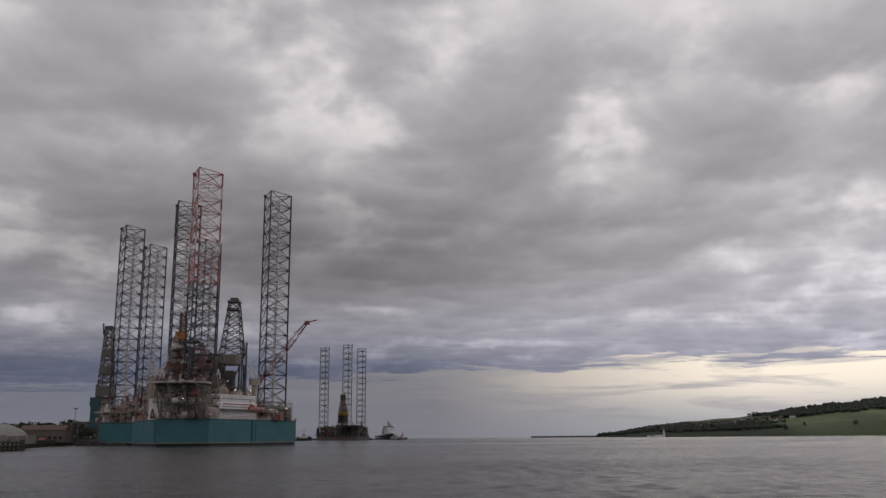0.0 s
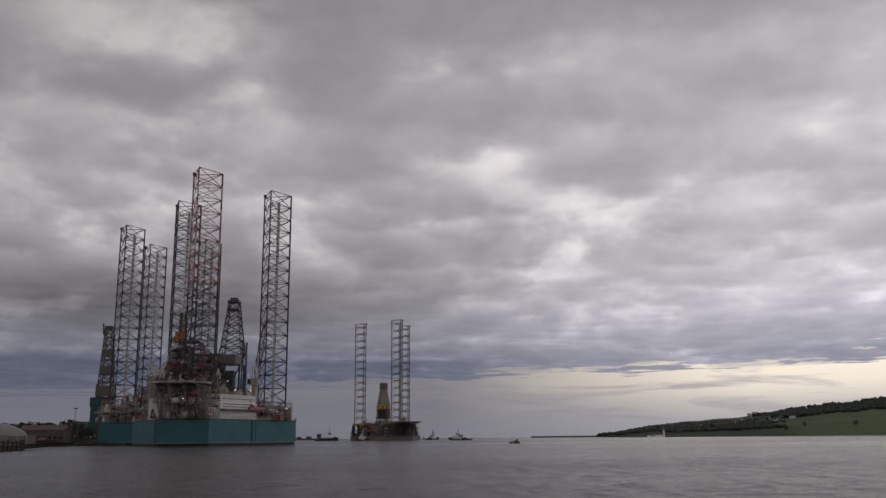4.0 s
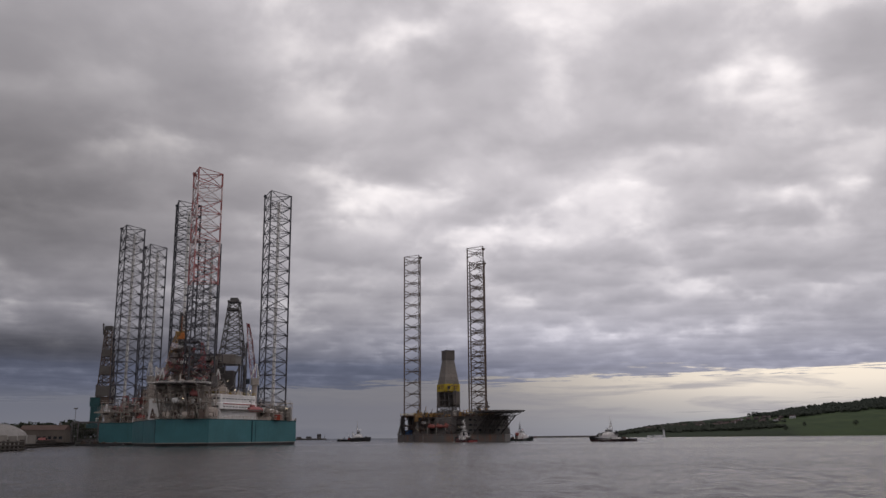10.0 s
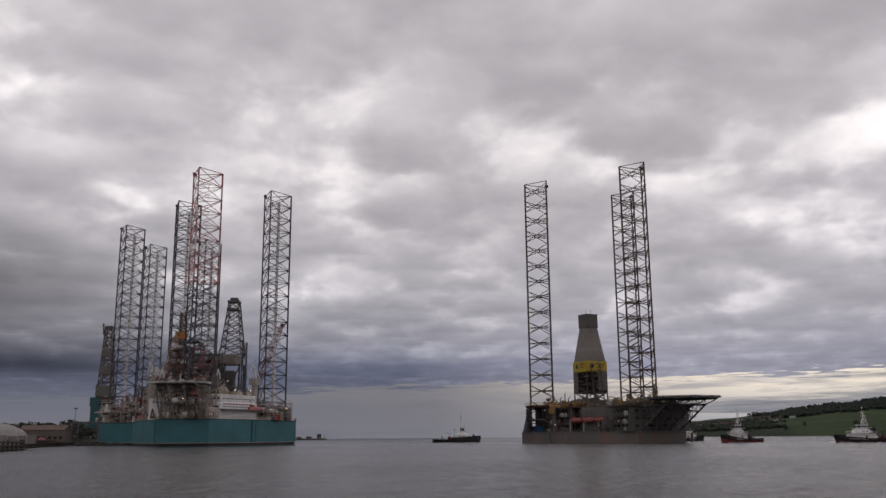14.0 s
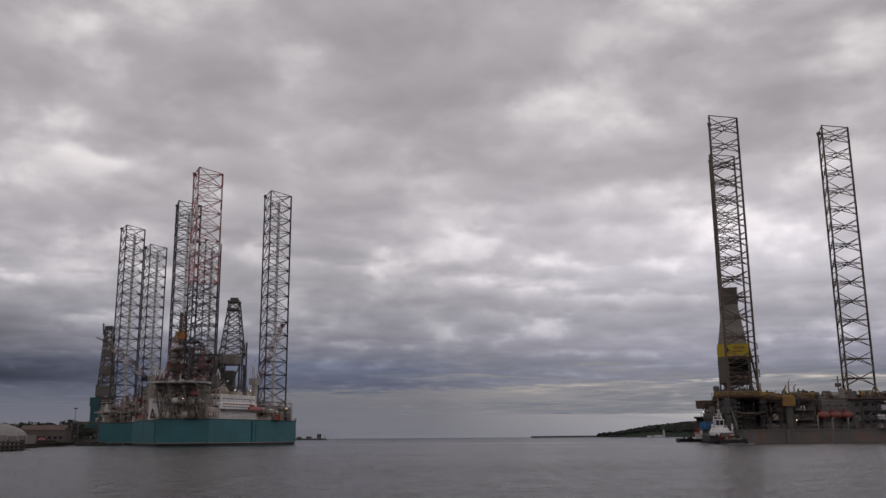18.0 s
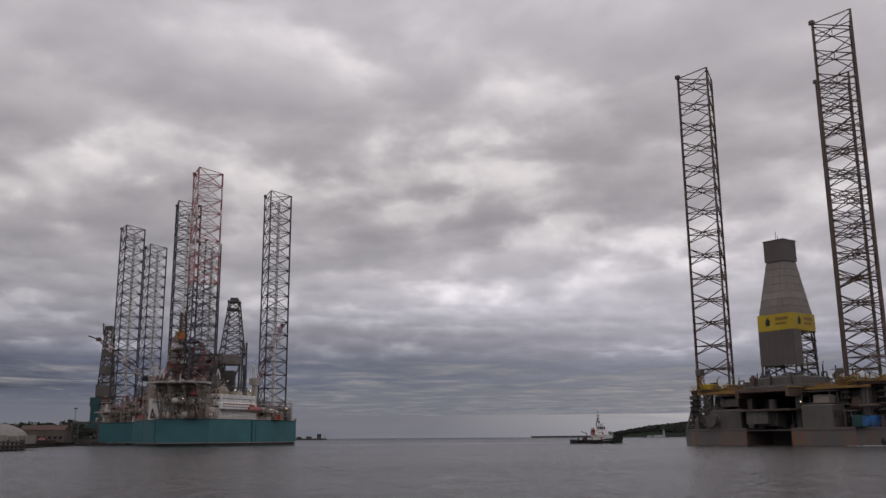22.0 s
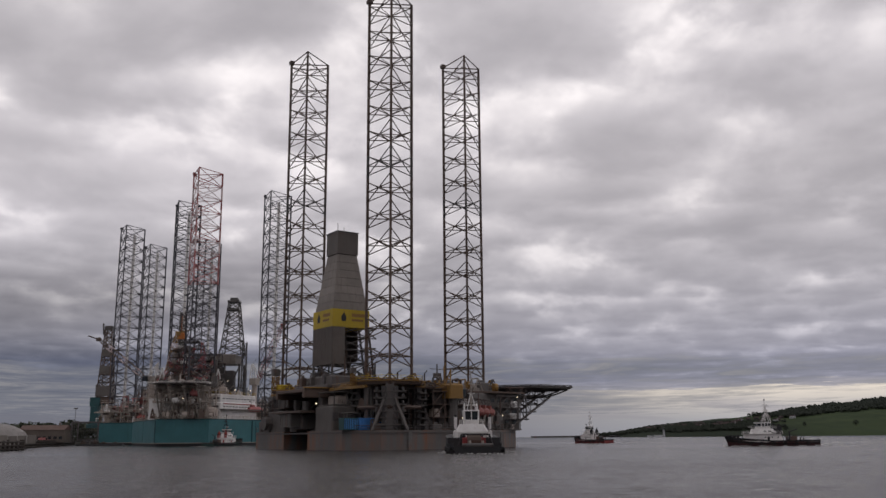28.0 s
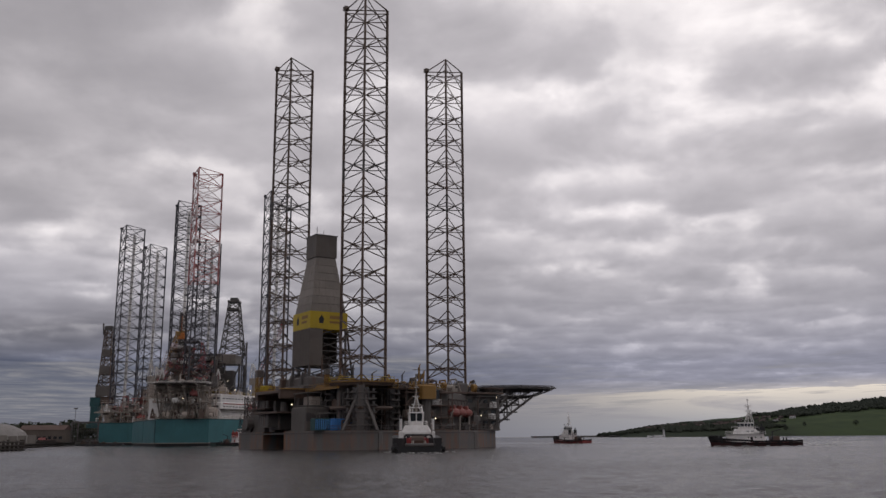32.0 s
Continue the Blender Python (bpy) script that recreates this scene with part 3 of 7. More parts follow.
# ---- the grey jack-up rig under tow ----
def towed_rig():
    rig = thing("jack_up_rig", "grey jack-up drilling rig under tow with clad derrick", "drilling rig", pose(-127.6, 1160, 0, 0, 0, -76))
    deck = 5.2
    poly = [(-34, 7), (-34, 25), (-28, 33), (4, 31), (29.5, 12), (29.5, -12), (4, -31), (-28, -33), (-34, -25), (-34, -7), (-22, -7), (-22, 7)]
    hull = part("hull", Shape().prism(poly, -1.5, deck), RUSTY_HULL, rig, "grey steel hull with a drilling slot in the stern")
    part("rubbing_strake", Shape().prism([(x * 1.004, y * 1.006) for x, y in poly[1:9]], deck - 0.7, deck - 0.35), GREY, hull)
    part("deck_plate", Shape().prism([(x * 0.985, y * 0.985) for x, y in poly], deck, deck + 0.06), BROWN_STEEL, hull)
    part("deck_rail", rails(poly[1:9], deck, 3.2, 1.15, 0.06, False), STEEL, rig)
    for x in (-20, -6, 8):
        for sgn in (-1, 1):
            part("fender_plate", box(x - 0.5, sgn * 32.6 - 0.25, 0.4, x + 0.5, sgn * 32.6 + 0.25, 4.8), RUSTY_HULL, hull)
    legs = [(-20.8, -24.5), (-20.8, 24.5), (20.8, 0)]
    for x, y in legs:
        lattice_leg(rig, x, y, -1.0, 120.0, 6.7, 7.15, 0, 0.15, 0.33, [(0, BROWN_STEEL), (70, STEEL), (76, BROWN_STEEL)], "mid", "dark brown three-chord lattice leg")
        # jacking frame round the leg: three posts with racks, ring beams and raking struts
        frame_part = None
        for i in range(3):
            a = radians(120 * i)
            px, py = x + 7.6 * math.cos(a), y + 7.6 * math.sin(a)
            post = part("jacking_frame" if frame_part is None else "jacking_post", box(px - 1.0, py - 1.0, deck, px + 1.0, py + 1.0, deck + 11.5, 0.15, 120 * i), GREY, frame_part or rig)
            frame_part = frame_part or post
            for d in (-22, 22):
                b = a + radians(d)
                part("raking_strut", tube((px, py, deck + 10.8), (x + 11.0 * math.cos(b), y + 11.0 * math.sin(b), deck), 0.38, n=6), GREY, frame_part)
        for i in range(3):
            a = radians(120 * i)
            px, py = x + 7.6 * math.cos(a), y + 7.6 * math.sin(a)
            part("jack_house", box(px - 0.7, py - 2.0, deck, px + 0.7, py + 2.0, deck + 10.4, 0.1, 120 * i), STEEL, frame_part)
            for k in range(6):
                z = deck + 1.2 + k * 1.55
                part("jack_tier", box(px - 1.2, py - 3.9, z, px + 1.2, py + 3.9, z + 0.28, 0.04, 120 * i), GREY, frame_part)
                for d in (-3.1, -1.1, 1.1, 3.1):
                    a_ = radians(120 * i)
                    jx, jy = px - d * math.sin(a_) + 1.15 * math.cos(a_), py + d * math.cos(a_) + 1.15 * math.sin(a_)
                    part("jack_motor", tube((jx, jy, z + 0.32), (jx, jy, z + 1.1), 0.3, 6), STEEL, frame_part)
        for z in (deck + 11.2, deck + 5.4):
            r = Shape()
            for i in range(6):
                a, b = radians(60 * i), radians(60 * i + 60)
                r.tube((x + 8.6 * math.cos(a), y + 8.6 * math.sin(a), z), (x + 8.6 * math.cos(b), y + 8.6 * math.sin(b), z), 0.45, 5)
            part("ring_beam", r, BROWN_STEEL, frame_part)
        part("platform", Shape().prism([(x + 9.4 * math.cos(radians(60 * i)), y + 9.4 * math.sin(radians(60 * i))) for i in range(6)], deck + 11.6, deck + 11.85), OCHRE, frame_part)
        part("platform_rail", rails([(x + 9.3 * math.cos(radians(60 * i)), y + 9.3 * math.sin(radians(60 * i))) for i in range(6)], deck + 11.85, 2.5), YELLOW, frame_part)
    # cantilever, drill floor and derrick
    c = part("cantilever", box(-36, -8.5, 13.6, 6, -7.3, 15.9).box(-36, 7.3, 13.6, 6, 8.5, 15.9).box(-36, -7.3, 15.0, 4, 7.3, 15.7), BROWN_STEEL, rig, "rust-brown cantilever beams")
    for sy in (-8.6, 8.6):
        part("beam_flange", box(-36.2, sy - 0.35, 15.9, 6, sy + 0.35, 16.2), OCHRE, c)
    for x in (-30, -22, -12, -2):
        for sy in (-1, 1):
            part("cantilever_post", box(x - 0.8, sy * 7.6 - 0.8, deck, x + 0.8, sy * 7.6 + 0.8, 13.6), GREY, c)
            part("raking_strut", tube((x, sy * 7.6, deck + 1), (x + 6, sy * 7.6, 13.4), 0.35, n=5), GREY, c)
    part("texas_deck", box(-37, -9, 9.8, -25, 9, 10.3), BROWN_STEEL, c)
    part("blowout_preventer", box(-33.5, -2.6, 5.8, -28.5, 2.6, 9.6).tube((-31, 0, 9), (-31, 0, 13), 1.1, 10), GREY, c)
    d = part("derrick", box(-30, -9.5, 16.2, -12, 9.5, 17.0).box(-28, -8, 17.0, -14, 8, 19.4), GREY, rig, "clad drilling derrick")
    cx, cy = -21.2, 0.0

    def sq(a):
        return [(cx - a, cy - a), (cx + a, cy - a), (cx + a, cy + a), (cx - a, cy + a)]
    lat = Shape()
    for sx in (-1, 1):
        for sy in (-1, 1):
            lat.tube((cx + sx * 5.4, cy + sy * 5.4, 17), (cx + sx * 5.2, cy + sy * 5.2, 33), 0.32, 6)
    for z in (19.5, 23.0, 26.5, 30.0):
        for (ax, ay), (bx, by) in zip(sq(5.3), sq(5.3)[1:] + sq(5.3)[:1]):
            lat.tube((ax, ay, z), (bx, by, z), 0.18, 4).tube((ax, ay, z), (bx, by, z + 3.4), 0.15, 4).tube((bx, by, z), (ax, ay, z + 3.4), 0.15, 4)
    part("lower_lattice", lat, STEEL, d)
    wall = Shape().box(cx - 5.6, cy - 5.6, 22.6, cx - 5.3, cy + 5.6, 32.6, 0).box(cx - 5.3, cy + 5.3, 22.6, cx + 5.6, cy + 5.6, 32.6, 0).box(cx - 5.3, cy - 5.6, 22.6, cx - 1.8, cy - 5.3, 32.6, 0).box(cx + 5.3, cy + 0.5, 24, cx + 5.6, cy + 5.3, 32.6, 0)
    part("wind_wall", wall, WALL_CLAD, d, "brown-grey corrugated wind wall")
    for i in range(16):
        part("wall_rib", box(cx - 5.66, cy - 5.5 + i * 0.72, 22.7, cx - 5.6, cy - 5.4 + i * 0.72, 32.5, 0), WALL_CLAD, d)
    clutter(rig, (-29, -7.5, -13.5, 7.5), 17.0, 44, [STEEL, BROWN_STEEL, STEEL, CLAD_DARK], 171, (0.8, 2.4), (1.2, 3.6))
    band = part("yellow_band", Shape().prism(sq(5.6), 32.4, 37.2), YELLOW, d, "yellow painted band with a dark emblem and lettering bars")
    for k in range(4):
        m = Matrix.Translation((cx, cy, 0)) @ pose(0, 0, 0, 0, 0, 90 * k)
        em = Shape().loft([[(-2.9, -5.67, 34.0), (-1.7, -5.67, 34.0), (-1.5, -5.67, 35.2), (-2.2, -5.67, 36.4), (-3.0, -5.67, 35.2)], [(-2.9, -5.61, 34.0), (-1.7, -5.61, 34.0), (-1.5, -5.61, 35.2), (-2.2, -5.61, 36.4), (-3.0, -5.61, 35.2)]])
        part("emblem", em, BLACK, band, "", m)
        part("lettering_bar", box(0.2, -5.66, 35.3, 4.2, -5.61, 36.2, 0), OCHRE, band, "", m)
        part("lettering_bar", box(0.2, -5.66, 34.1, 3.6, -5.61, 34.7, 0), OCHRE, band, "", m)
    z0, z1, a0, a1 = 37.2, 52.6, 5.2, 2.95
    for k in range(7):
        za, zb = z0 + (z1 - z0) * k / 7, z0 + (z1 - z0) * (k + 1) / 7
        ra, rb = a0 + (a1 - a0) * k / 7, a0 + (a1 - a0) * (k + 1) / 7
        part("cladding_course", Shape().loft([[(x, y, za + 0.09) for x, y in sq(ra)], [(x, y, zb) for x, y in sq(rb + 0.03)]]), DERRICK_CLAD, d)
    part("derrick_core", Shape().loft([[(x, y, z0) for x, y in sq(a0 - 0.25)], [(x, y, z1 + 0.2) for x, y in sq(a1 - 0.25)]]), STEEL, d)
    t = part("crown_housing", Shape().prism(sq(3.2), 52.8, 58.9), WALL_CLAD, d, "dark grey crown housing")
    part("crown_roof", Shape().prism(sq(3.35), 58.9, 59.2), STEEL, t)
    part("aerial", tube((cx - 1.5, cy, 59.2), (cx - 1.5, cy, 62.0), 0.09, 4).tube((cx + 1.0, cy + 1, 59.2), (cx + 1.0, cy + 1, 61.4), 0.07, 4), STEEL, t)
    st = Shape()
    for k in range(8):
        z = 17 + k * 2.6
        st.tube((cx + 9.0, cy - 3.5, z), (cx + 9.0, cy + 1.5, z + 2.6) if k % 2 else (cx + 9.0, cy + 1.5, z - 2.6 + 2.6), 0.2, 4).tube((cx + 9.0, cy - 3.5, z), (cx + 6.5, cy - 3.5, z), 0.14, 4)
    st.tube((cx + 9.0, cy - 3.5, 16), (cx + 6.0, cy - 3.5, 36), 0.3, 5).tube((cx + 9.0, cy + 1.5, 16), (cx + 6.0, cy + 1.5, 36), 0.3, 5)
    part("derrick_brace", st, STEEL, d)
    # stern wings of the upper deck
    for sgn in (-1, 1):
        part("upper_deck", box(-28.5, 8.6 if sgn > 0 else -26.5, 15.45, 2, 26.5 if sgn > 0 else -8.6, 15.8), BROWN_STEEL, rig)
        part("deck_edge_beam", box(-29.1, 8.6 if sgn > 0 else -27, 15.3, -28.4, 27 if sgn > 0 else -8.6, 15.95), OCHRE, rig, "ochre edge beam")
        part("upper_deck_rail", rails([(-28.5, sgn * 9), (-28.5, sgn * 26.4), (2, sgn * 26.4)], 15.8, 2.6, 1.15, 0.06, False), OCHRE, rig)
        for x in (-27.5, -21, -14, -6, 0):
            for y in (12, 25.6):
                part("deck_column", tube((x, sgn * y, deck), (x, sgn * y, 15.2), 0.4, 6), GREY, rig)
        part("crane_pedestal", tube((-26.5, sgn * 24.5, 5), (-26.5, sgn * 24.5, 16.4), 1.2, 10), GREY, rig)
        part("crane_house", box(-28.0, sgn * 24.5 - 1.6, 16.0, -24.8, sgn * 24.5 + 1.6, 18.6 if sgn > 0 else 17.4), YELLOW if sgn > 0 else BROWN_STEEL, rig)
    part("lookout_box", box(-29.2, 25.2, 21.2, -27.0, 27.2, 23.2), GREY, rig)
    tower(rig, "lookout_mast", -28.1, 26.2, 15.8, 21.2, 1.5, 1.5, 3, OCHRE, 0.09)
    part("lookout_box", box(-28.6, -19.6, 19.3, -27.2, -18.2, 20.6), GREY, rig)
    tower(rig, "lookout_mast", -27.9, -18.9, 15.8, 19.3, 0.9, 0.9, 3, OCHRE, 0.06)
    # machinery decks under the cantilever
    for x0, x1, y0, y1, h, mat in ((-33, -25, 9, 20, 5.5, CLAD_DARK), (-33.5, -27, -19, -10.0, 6.0, CLAD_DARK), (-12, 10, -20, -9, 8.5, GREY), (-12, 10, 9, 20, 8.5, GREY), (-10, 12, -8, 8, 9.5, GREY)):
        m = part("machinery_house", box(x0, y0, deck, x1, y1, deck + h), mat, rig)
        for k in range(4):
            y = y0 if y0 < 0 else y1
            xx = x0 + (x1 - x0) * (k + 0.5) / 4
            part("louvre", box(xx - 0.7, y - 0.12, deck + h * 0.4, xx + 0.7, y + 0.12, deck + h * 0.75), STEEL, m)
    for i, (x, mat) in enumerate(((-33.0, TEAL_DARK), (-29.0, BLUE), (-25.0, BLUE))):
        con = part("container", box(x - 1.95, -27.6, deck + 0.1, x + 1.95, -25.0, deck + 2.9, 0.06), BLUE if i else TEAL_DARK, rig, "blue steel container")
        for k in range(8):
            part("corrugation", box(x - 1.8 + k * 0.48, -27.68, deck + 0.3, x - 1.6 + k * 0.48, -27.6, deck + 2.7, 0), BLUE, con)
    # plated outer bulkheads; inner walls are added so openings look grey, not black
    for sgn in (-1, 1):
        for x0, x1, y, z1, mat in ((-9.0, 3.4, 26.2, 14.9, HULL_GREY), (-27.0, -14.0, 17.0, 14.6, GREY), (-26.0, -15.5, 21.6, 11.5, CLAD_DARK)):
            bulk = part("bulkhead", box(x0, sgn * y - 0.3, deck + 0.06, x1, sgn * y + 0.3, z1, 0.05), mat, rig)
            for k in range(int((x1 - x0) / 1.6)):
                part("stiffener", box(x0 + 0.8 + k * 1.6, sgn * (y + 0.42) - 0.12, deck + 0.3, x0 + 0.95 + k * 1.6, sgn * (y + 0.42) + 0.12, z1 - 0.3, 0), mat, bulk)
    for y0, y1 in ((-24.5, -19.5), (10.5, 24.0)):
        part("bulkhead", box(-24.6, y0, deck + 0.06, -24.0, y1, 14.8, 0.05), GREY, rig)
    # quarters, lifeboats and helideck at the bow
    q = part("accommodation", box(10, -15, deck, 28.8, 15, 15.4), CLAD_DARK, rig, "dark grey accommodation block")
    for z in (7.0, 10.0, 13.0):
        windows(q, 12, 28, 6, z, z + 1.0, -15.05)
        windows(q, 12, 28, 6, z, z + 1.0, 15.05)
        windows(q, -13, 13, 8, z, z + 1.0, 28.85, axis="y")
    part("bridge_deck", box(8, -16.5, 15.4, 29.6, 16.5, 15.9), BROWN_STEEL, q)
    for sgn in (-1, 1):
        house = part("side_house", box(2.8, sgn * 15.4 - 2.0, deck, 23.8, sgn * 15.4 + 2.0, 15.2, 0.15, -sgn * 36.7), HULL_GREY, rig, "grey plated house behind the lifeboats")
        for k in range(3):
            lifeboat(rig, 6.0 + k * 4.3, sgn * (25.7 - k * 3.2), 9.8, 4.9, -sgn * 36.7, BOAT_RED)
        for k in range(4):
            ux, uy = 5.4 + k * 5.0, sgn * (23.4 - k * 3.7)
            part("house_rib", box(ux - 0.12, uy - 0.12, deck, ux + 0.12, uy + 0.12, 15.0, 0, -sgn * 36.7), GREY, house)
    hx, hz = 43.6, 17.6
    oct_ = [(hx + 14.2 * math.cos(radians(22.5 + 45 * i)), 14.2 * math.sin(radians(22.5 + 45 * i))) for i in range(8)]
    h = part("helideck", Shape().prism(oct_, hz, hz + 0.7), STEEL, rig, "dark octagonal helideck")
    net = [(hx + 15.6 * math.cos(radians(22.5 + 45 * i)), 15.6 * math.sin(radians(22.5 + 45 * i))) for i in range(8)]
    s = Shape()
    for i in range(8):
        s.tube((*net[i], hz + 0.8), (*net[(i + 1) % 8], hz + 0.8), 0.12, 4)
        for k in range(4):
            a = Vector((*oct_[i], hz + 0.3)).lerp(Vector((*oct_[(i + 1) % 8], hz + 0.3)), k / 4)
            b = Vector((*net[i], hz + 0.8)).lerp(Vector((*net[(i + 1) % 8], hz + 0.8)), k / 4)
            s.tube(a, b, 0.09, 4)
    part("safety_net_frame", s, STEEL, h)
    for y in (-9.5, -3.2, 3.2, 9.5):
        s = Shape()
        x0, x1 = 29.4, hx + 12.2 - abs(y) * 0.35
        s.tube((x0, y, hz - 2.4), (x1 - 6, y, hz - 2.0), 0.22, 4).tube((x1 - 6, y, hz - 2.0), (x1, y, hz - 0.2), 0.22, 4).tube((x0, y, hz - 0.2), (x1, y, hz - 0.2), 0.22, 4)
        n = 9
        for k in range(n):
            xa, xb = x0 + (x1 - 6 - x0) * k / n, x0 + (x1 - 6 - x0) * (k + 1) / n
            s.tube((xa, y, hz - 2.3), ((xa + xb) / 2, y, hz - 0.2), 0.13, 4).tube(((xa + xb) / 2, y, hz - 0.2), (xb, y, hz - 2.3), 0.13, 4)
        part("girder", s, STEEL, h)
        s = Shape().tube((29.4, y, deck + 0.4), (hx + 2, y, hz - 2.2), 0.34, 6).tube((29.4, y, deck + 3.5), (35.8, y, hz - 2.2), 0.26, 5).tube((35.8, y, hz - 2.2), (35.8, y, deck + 3.0), 0.2, 5).tube((29.4, y, deck + 9), (40.2, y, 13.0), 0.18, 4)
        for k in range(1, 6):
            x = 29.4 + (hx + 2 - 29.4) * k / 6
            z = deck + 0.4 + (hz - 2.6 - deck) * k / 6
            part("hanger", tube((x, y, z), (x, y, hz - 2.2), 0.15, n=4).tube((x, y, z), (x - 2.7, y, hz - 2.2), 0.13, 4), GREY, h)
        part("raking_strut", s, GREY, h)
    for k in range(3):
        y = -9.5 + 6.3 * k
        for x, z in ((32.4, 8.0), (36.3, 11.0), (40.2, 13.8)):
            part("cross_strut", tube((x, y, z), (x, y + 6.3, hz - 2.2), 0.13, n=4).tube((x, y + 6.3, z), (x, y, hz - 2.2), 0.13, 4), GREY, h)
    s = Shape()
    for k in range(4):
        z = 8.5 + k * 2.2
        x = 29.4 + (z - 2.7) * 1.27
        s.tube((x, -9.5, z), (x, 9.5, z), 0.18, 4)
    part("cross_brace", s, GREY, h)
    part("crane_pedestal", tube((-4.9, -29.2, deck), (-4.9, -29.2, 13.2), 1.3, n=10), GREY, rig)
    cr = part("deck_crane", box(-7.0, -31.1, 13.0, -2.8, -27.3, 16.6), OCHRE, rig, "ochre deck crane with its jib lowered")
    part("operator_cab", box(-2.8, -30.5, 13.4, -1.5, -28.4, 15.5), GLASS, cr)
    for y in (-30.4, -28.0):
        part("a_frame", tube((-6.4, y, 16.6), (-5.4, -29.2, 20.2), 0.18, n=5), OCHRE, cr)
    boom(cr, (-7, -29.2, 16.0), (-29, -19.5, 17.8), 1.3, [OCHRE, BROWN_STEEL], "jib", 9)
    cabin = part("mud_cabin", box(-36.2, -1.6, 6.4, -31.5, 5.2, 9.75, 0.12), HULL_GREY, c, "grey cabin under the cantilever")
    for k in range(5):
        part("panel_rib", box(-36.28, -1.2 + k * 1.4, 6.6, -36.2, -1.08 + k * 1.4, 9.6, 0), GREY, cabin)
    tower(rig, "stair_tower", -32.4, 21.5, deck, 15.2, 2.4, 2.4, 4, GREY, 0.11)
    for k in range(3):
        part("stair_landing", box(-33.6, 20.3, 7.6 + k * 2.5, -31.2, 22.7, 7.72 + k * 2.5, 0), GREY, rig)
    part("raw_water_tower", tube((-30.5, 16.5, deck), (-30.5, 16.5, 13.8), 0.95, 12), GREY, rig)
    # roofs and hatches of the pipe deck, and pennant masts
    for x0, y0, x1, y1, z, mat in ((-27.5, -24.5, -12.0, -11.0, 16.6, OCHRE), (-11, -25.5, -5, -19, 16.9, GREY), (-27.5, 11, -12, 24.5, 16.6, OCHRE)):
        part("hatch_roof", box(x0, y0, z - 0.8, x1, y1, z, 0.2), mat, rig)
    for x, y, h in ((4, -27.5, 4.5), (9, -24.0, 3.5), (-4, -28.6, 3.8), (14.5, -20.4, 4.0)):
        part("vent_stack", tube((x, y, deck), (x, y, deck + h), 0.28, 8).tube((x, y, deck + h), (x + 0.7, y, deck + h + 0.5), 0.24, 6), CLAD, rig)
    part("radio_mast", tube((16, 8, 15.9), (16, 8, 25), 0.22, 5).box(14.9, 7.2, 21.0, 17.1, 8.8, 22.4).tube((13.5, 8, 23.6), (18.5, 8, 23.6), 0.1, 4), GREY, rig)
    clutter(rig, (-26, -25, 0, -10), 15.8, 30, [OCHRE, BROWN_STEEL, GREY, CLAD_DARK, STEEL], 3, (1.5, 4), (0.8, 2.4))
    clutter(rig, (-26, 10, 0, 25), 15.8, 28, [OCHRE, BROWN_STEEL, GREY, CLAD_DARK, STEEL], 4, (1.5, 4), (0.8, 2.4))
    for sgn in (-1, 1):
        y0, y1 = (-25, -19) if sgn < 0 else (19, 25)
        clutter(rig, (-27, y0, 4, y1), deck + 4.5, 26, [GREY, BROWN_STEEL, STEEL, CLAD_DARK], 180 + sgn, (1.2, 4), (1.2, 4.5))
        clutter(rig, (-27, y0, 4, y1), 15.8, 22, [OCHRE, BROWN_STEEL, GREY, OCHRE], 184 + sgn, (1.0, 4), (0.6, 2.6))
        for k in range(9):
            x = -27 + k * 3.6
            part("hanging_pipe", tube((x, sgn * 26.3, 15.4), (x, sgn * 26.3, deck), 0.14 + 0.05 * (k % 3), n=5), [GREY, BROWN_STEEL, STEEL][k % 3], rig)
        part("deck_ladder", rails([(-8, sgn * 26.6), (-2, sgn * 26.6)], deck + 3.5, 0.8, 1.0, 0.06, False).tube((-8, sgn * 26.6, deck), (-2, sgn * 26.6, 15.4), 0.2, 4), BROWN_STEEL, rig)
    clutter(rig, (-33, -30, -24, 30), deck, 24, [GREY, BROWN_STEEL, CLAD_DARK, STEEL], 186, (1.4, 4.5), (1.5, 5))
    clutter(rig, (6, -16, 28, 16), 15.9, 22, [BROWN_STEEL, GREY, OCHRE, STEEL], 188, (1.0, 3.4), (0.8, 3.4))
    clutter(rig, (13, -21, 20, -17.5), deck, 12, [GREY, BROWN_STEEL, STEEL], 189, (1.2, 3.4), (1.2, 5))
    clutter(rig, (13, 17.5, 20, 21), deck, 12, [GREY, BROWN_STEEL, STEEL], 190, (1.2, 3.4), (1.2, 5))
    clutter(rig, (-12, -29, 2, -21), deck, 18, [GREY, BROWN_STEEL, CLAD_DARK, STEEL], 5, (2, 5), (1.5, 5))
    clutter(rig, (-12, 21, 2, 29), deck, 16, [GREY, BROWN_STEEL, CLAD_DARK, STEEL], 6, (2, 5), (1.5, 5))
    clutter(rig, (0, -14, 26, 14), 15.9, 34, [OCHRE, BROWN_STEEL, CLAD, GREY], 7, (2, 4.5), (1.0, 2.6))
    for k, (x, y, a, b, h, mat) in enumerate(((-4, -27, 14, 5, 9.5, BROWN_STEEL), (-4, 27, 14, 5, 9.5, GREY), (-29, -14, 7, 8, 9.5, GREY), (-29, 14, 7, 8, 9.5, BROWN_STEEL), (-14, -13, 10, 6, 9.5, STEEL), (-14, 13, 10, 6, 9.5, STEEL), (24, -14, 8, 4, 9.5, GREY))):
        scaffold(rig, x, y, deck + 0.1, a, b, h, mat, 130 + k)
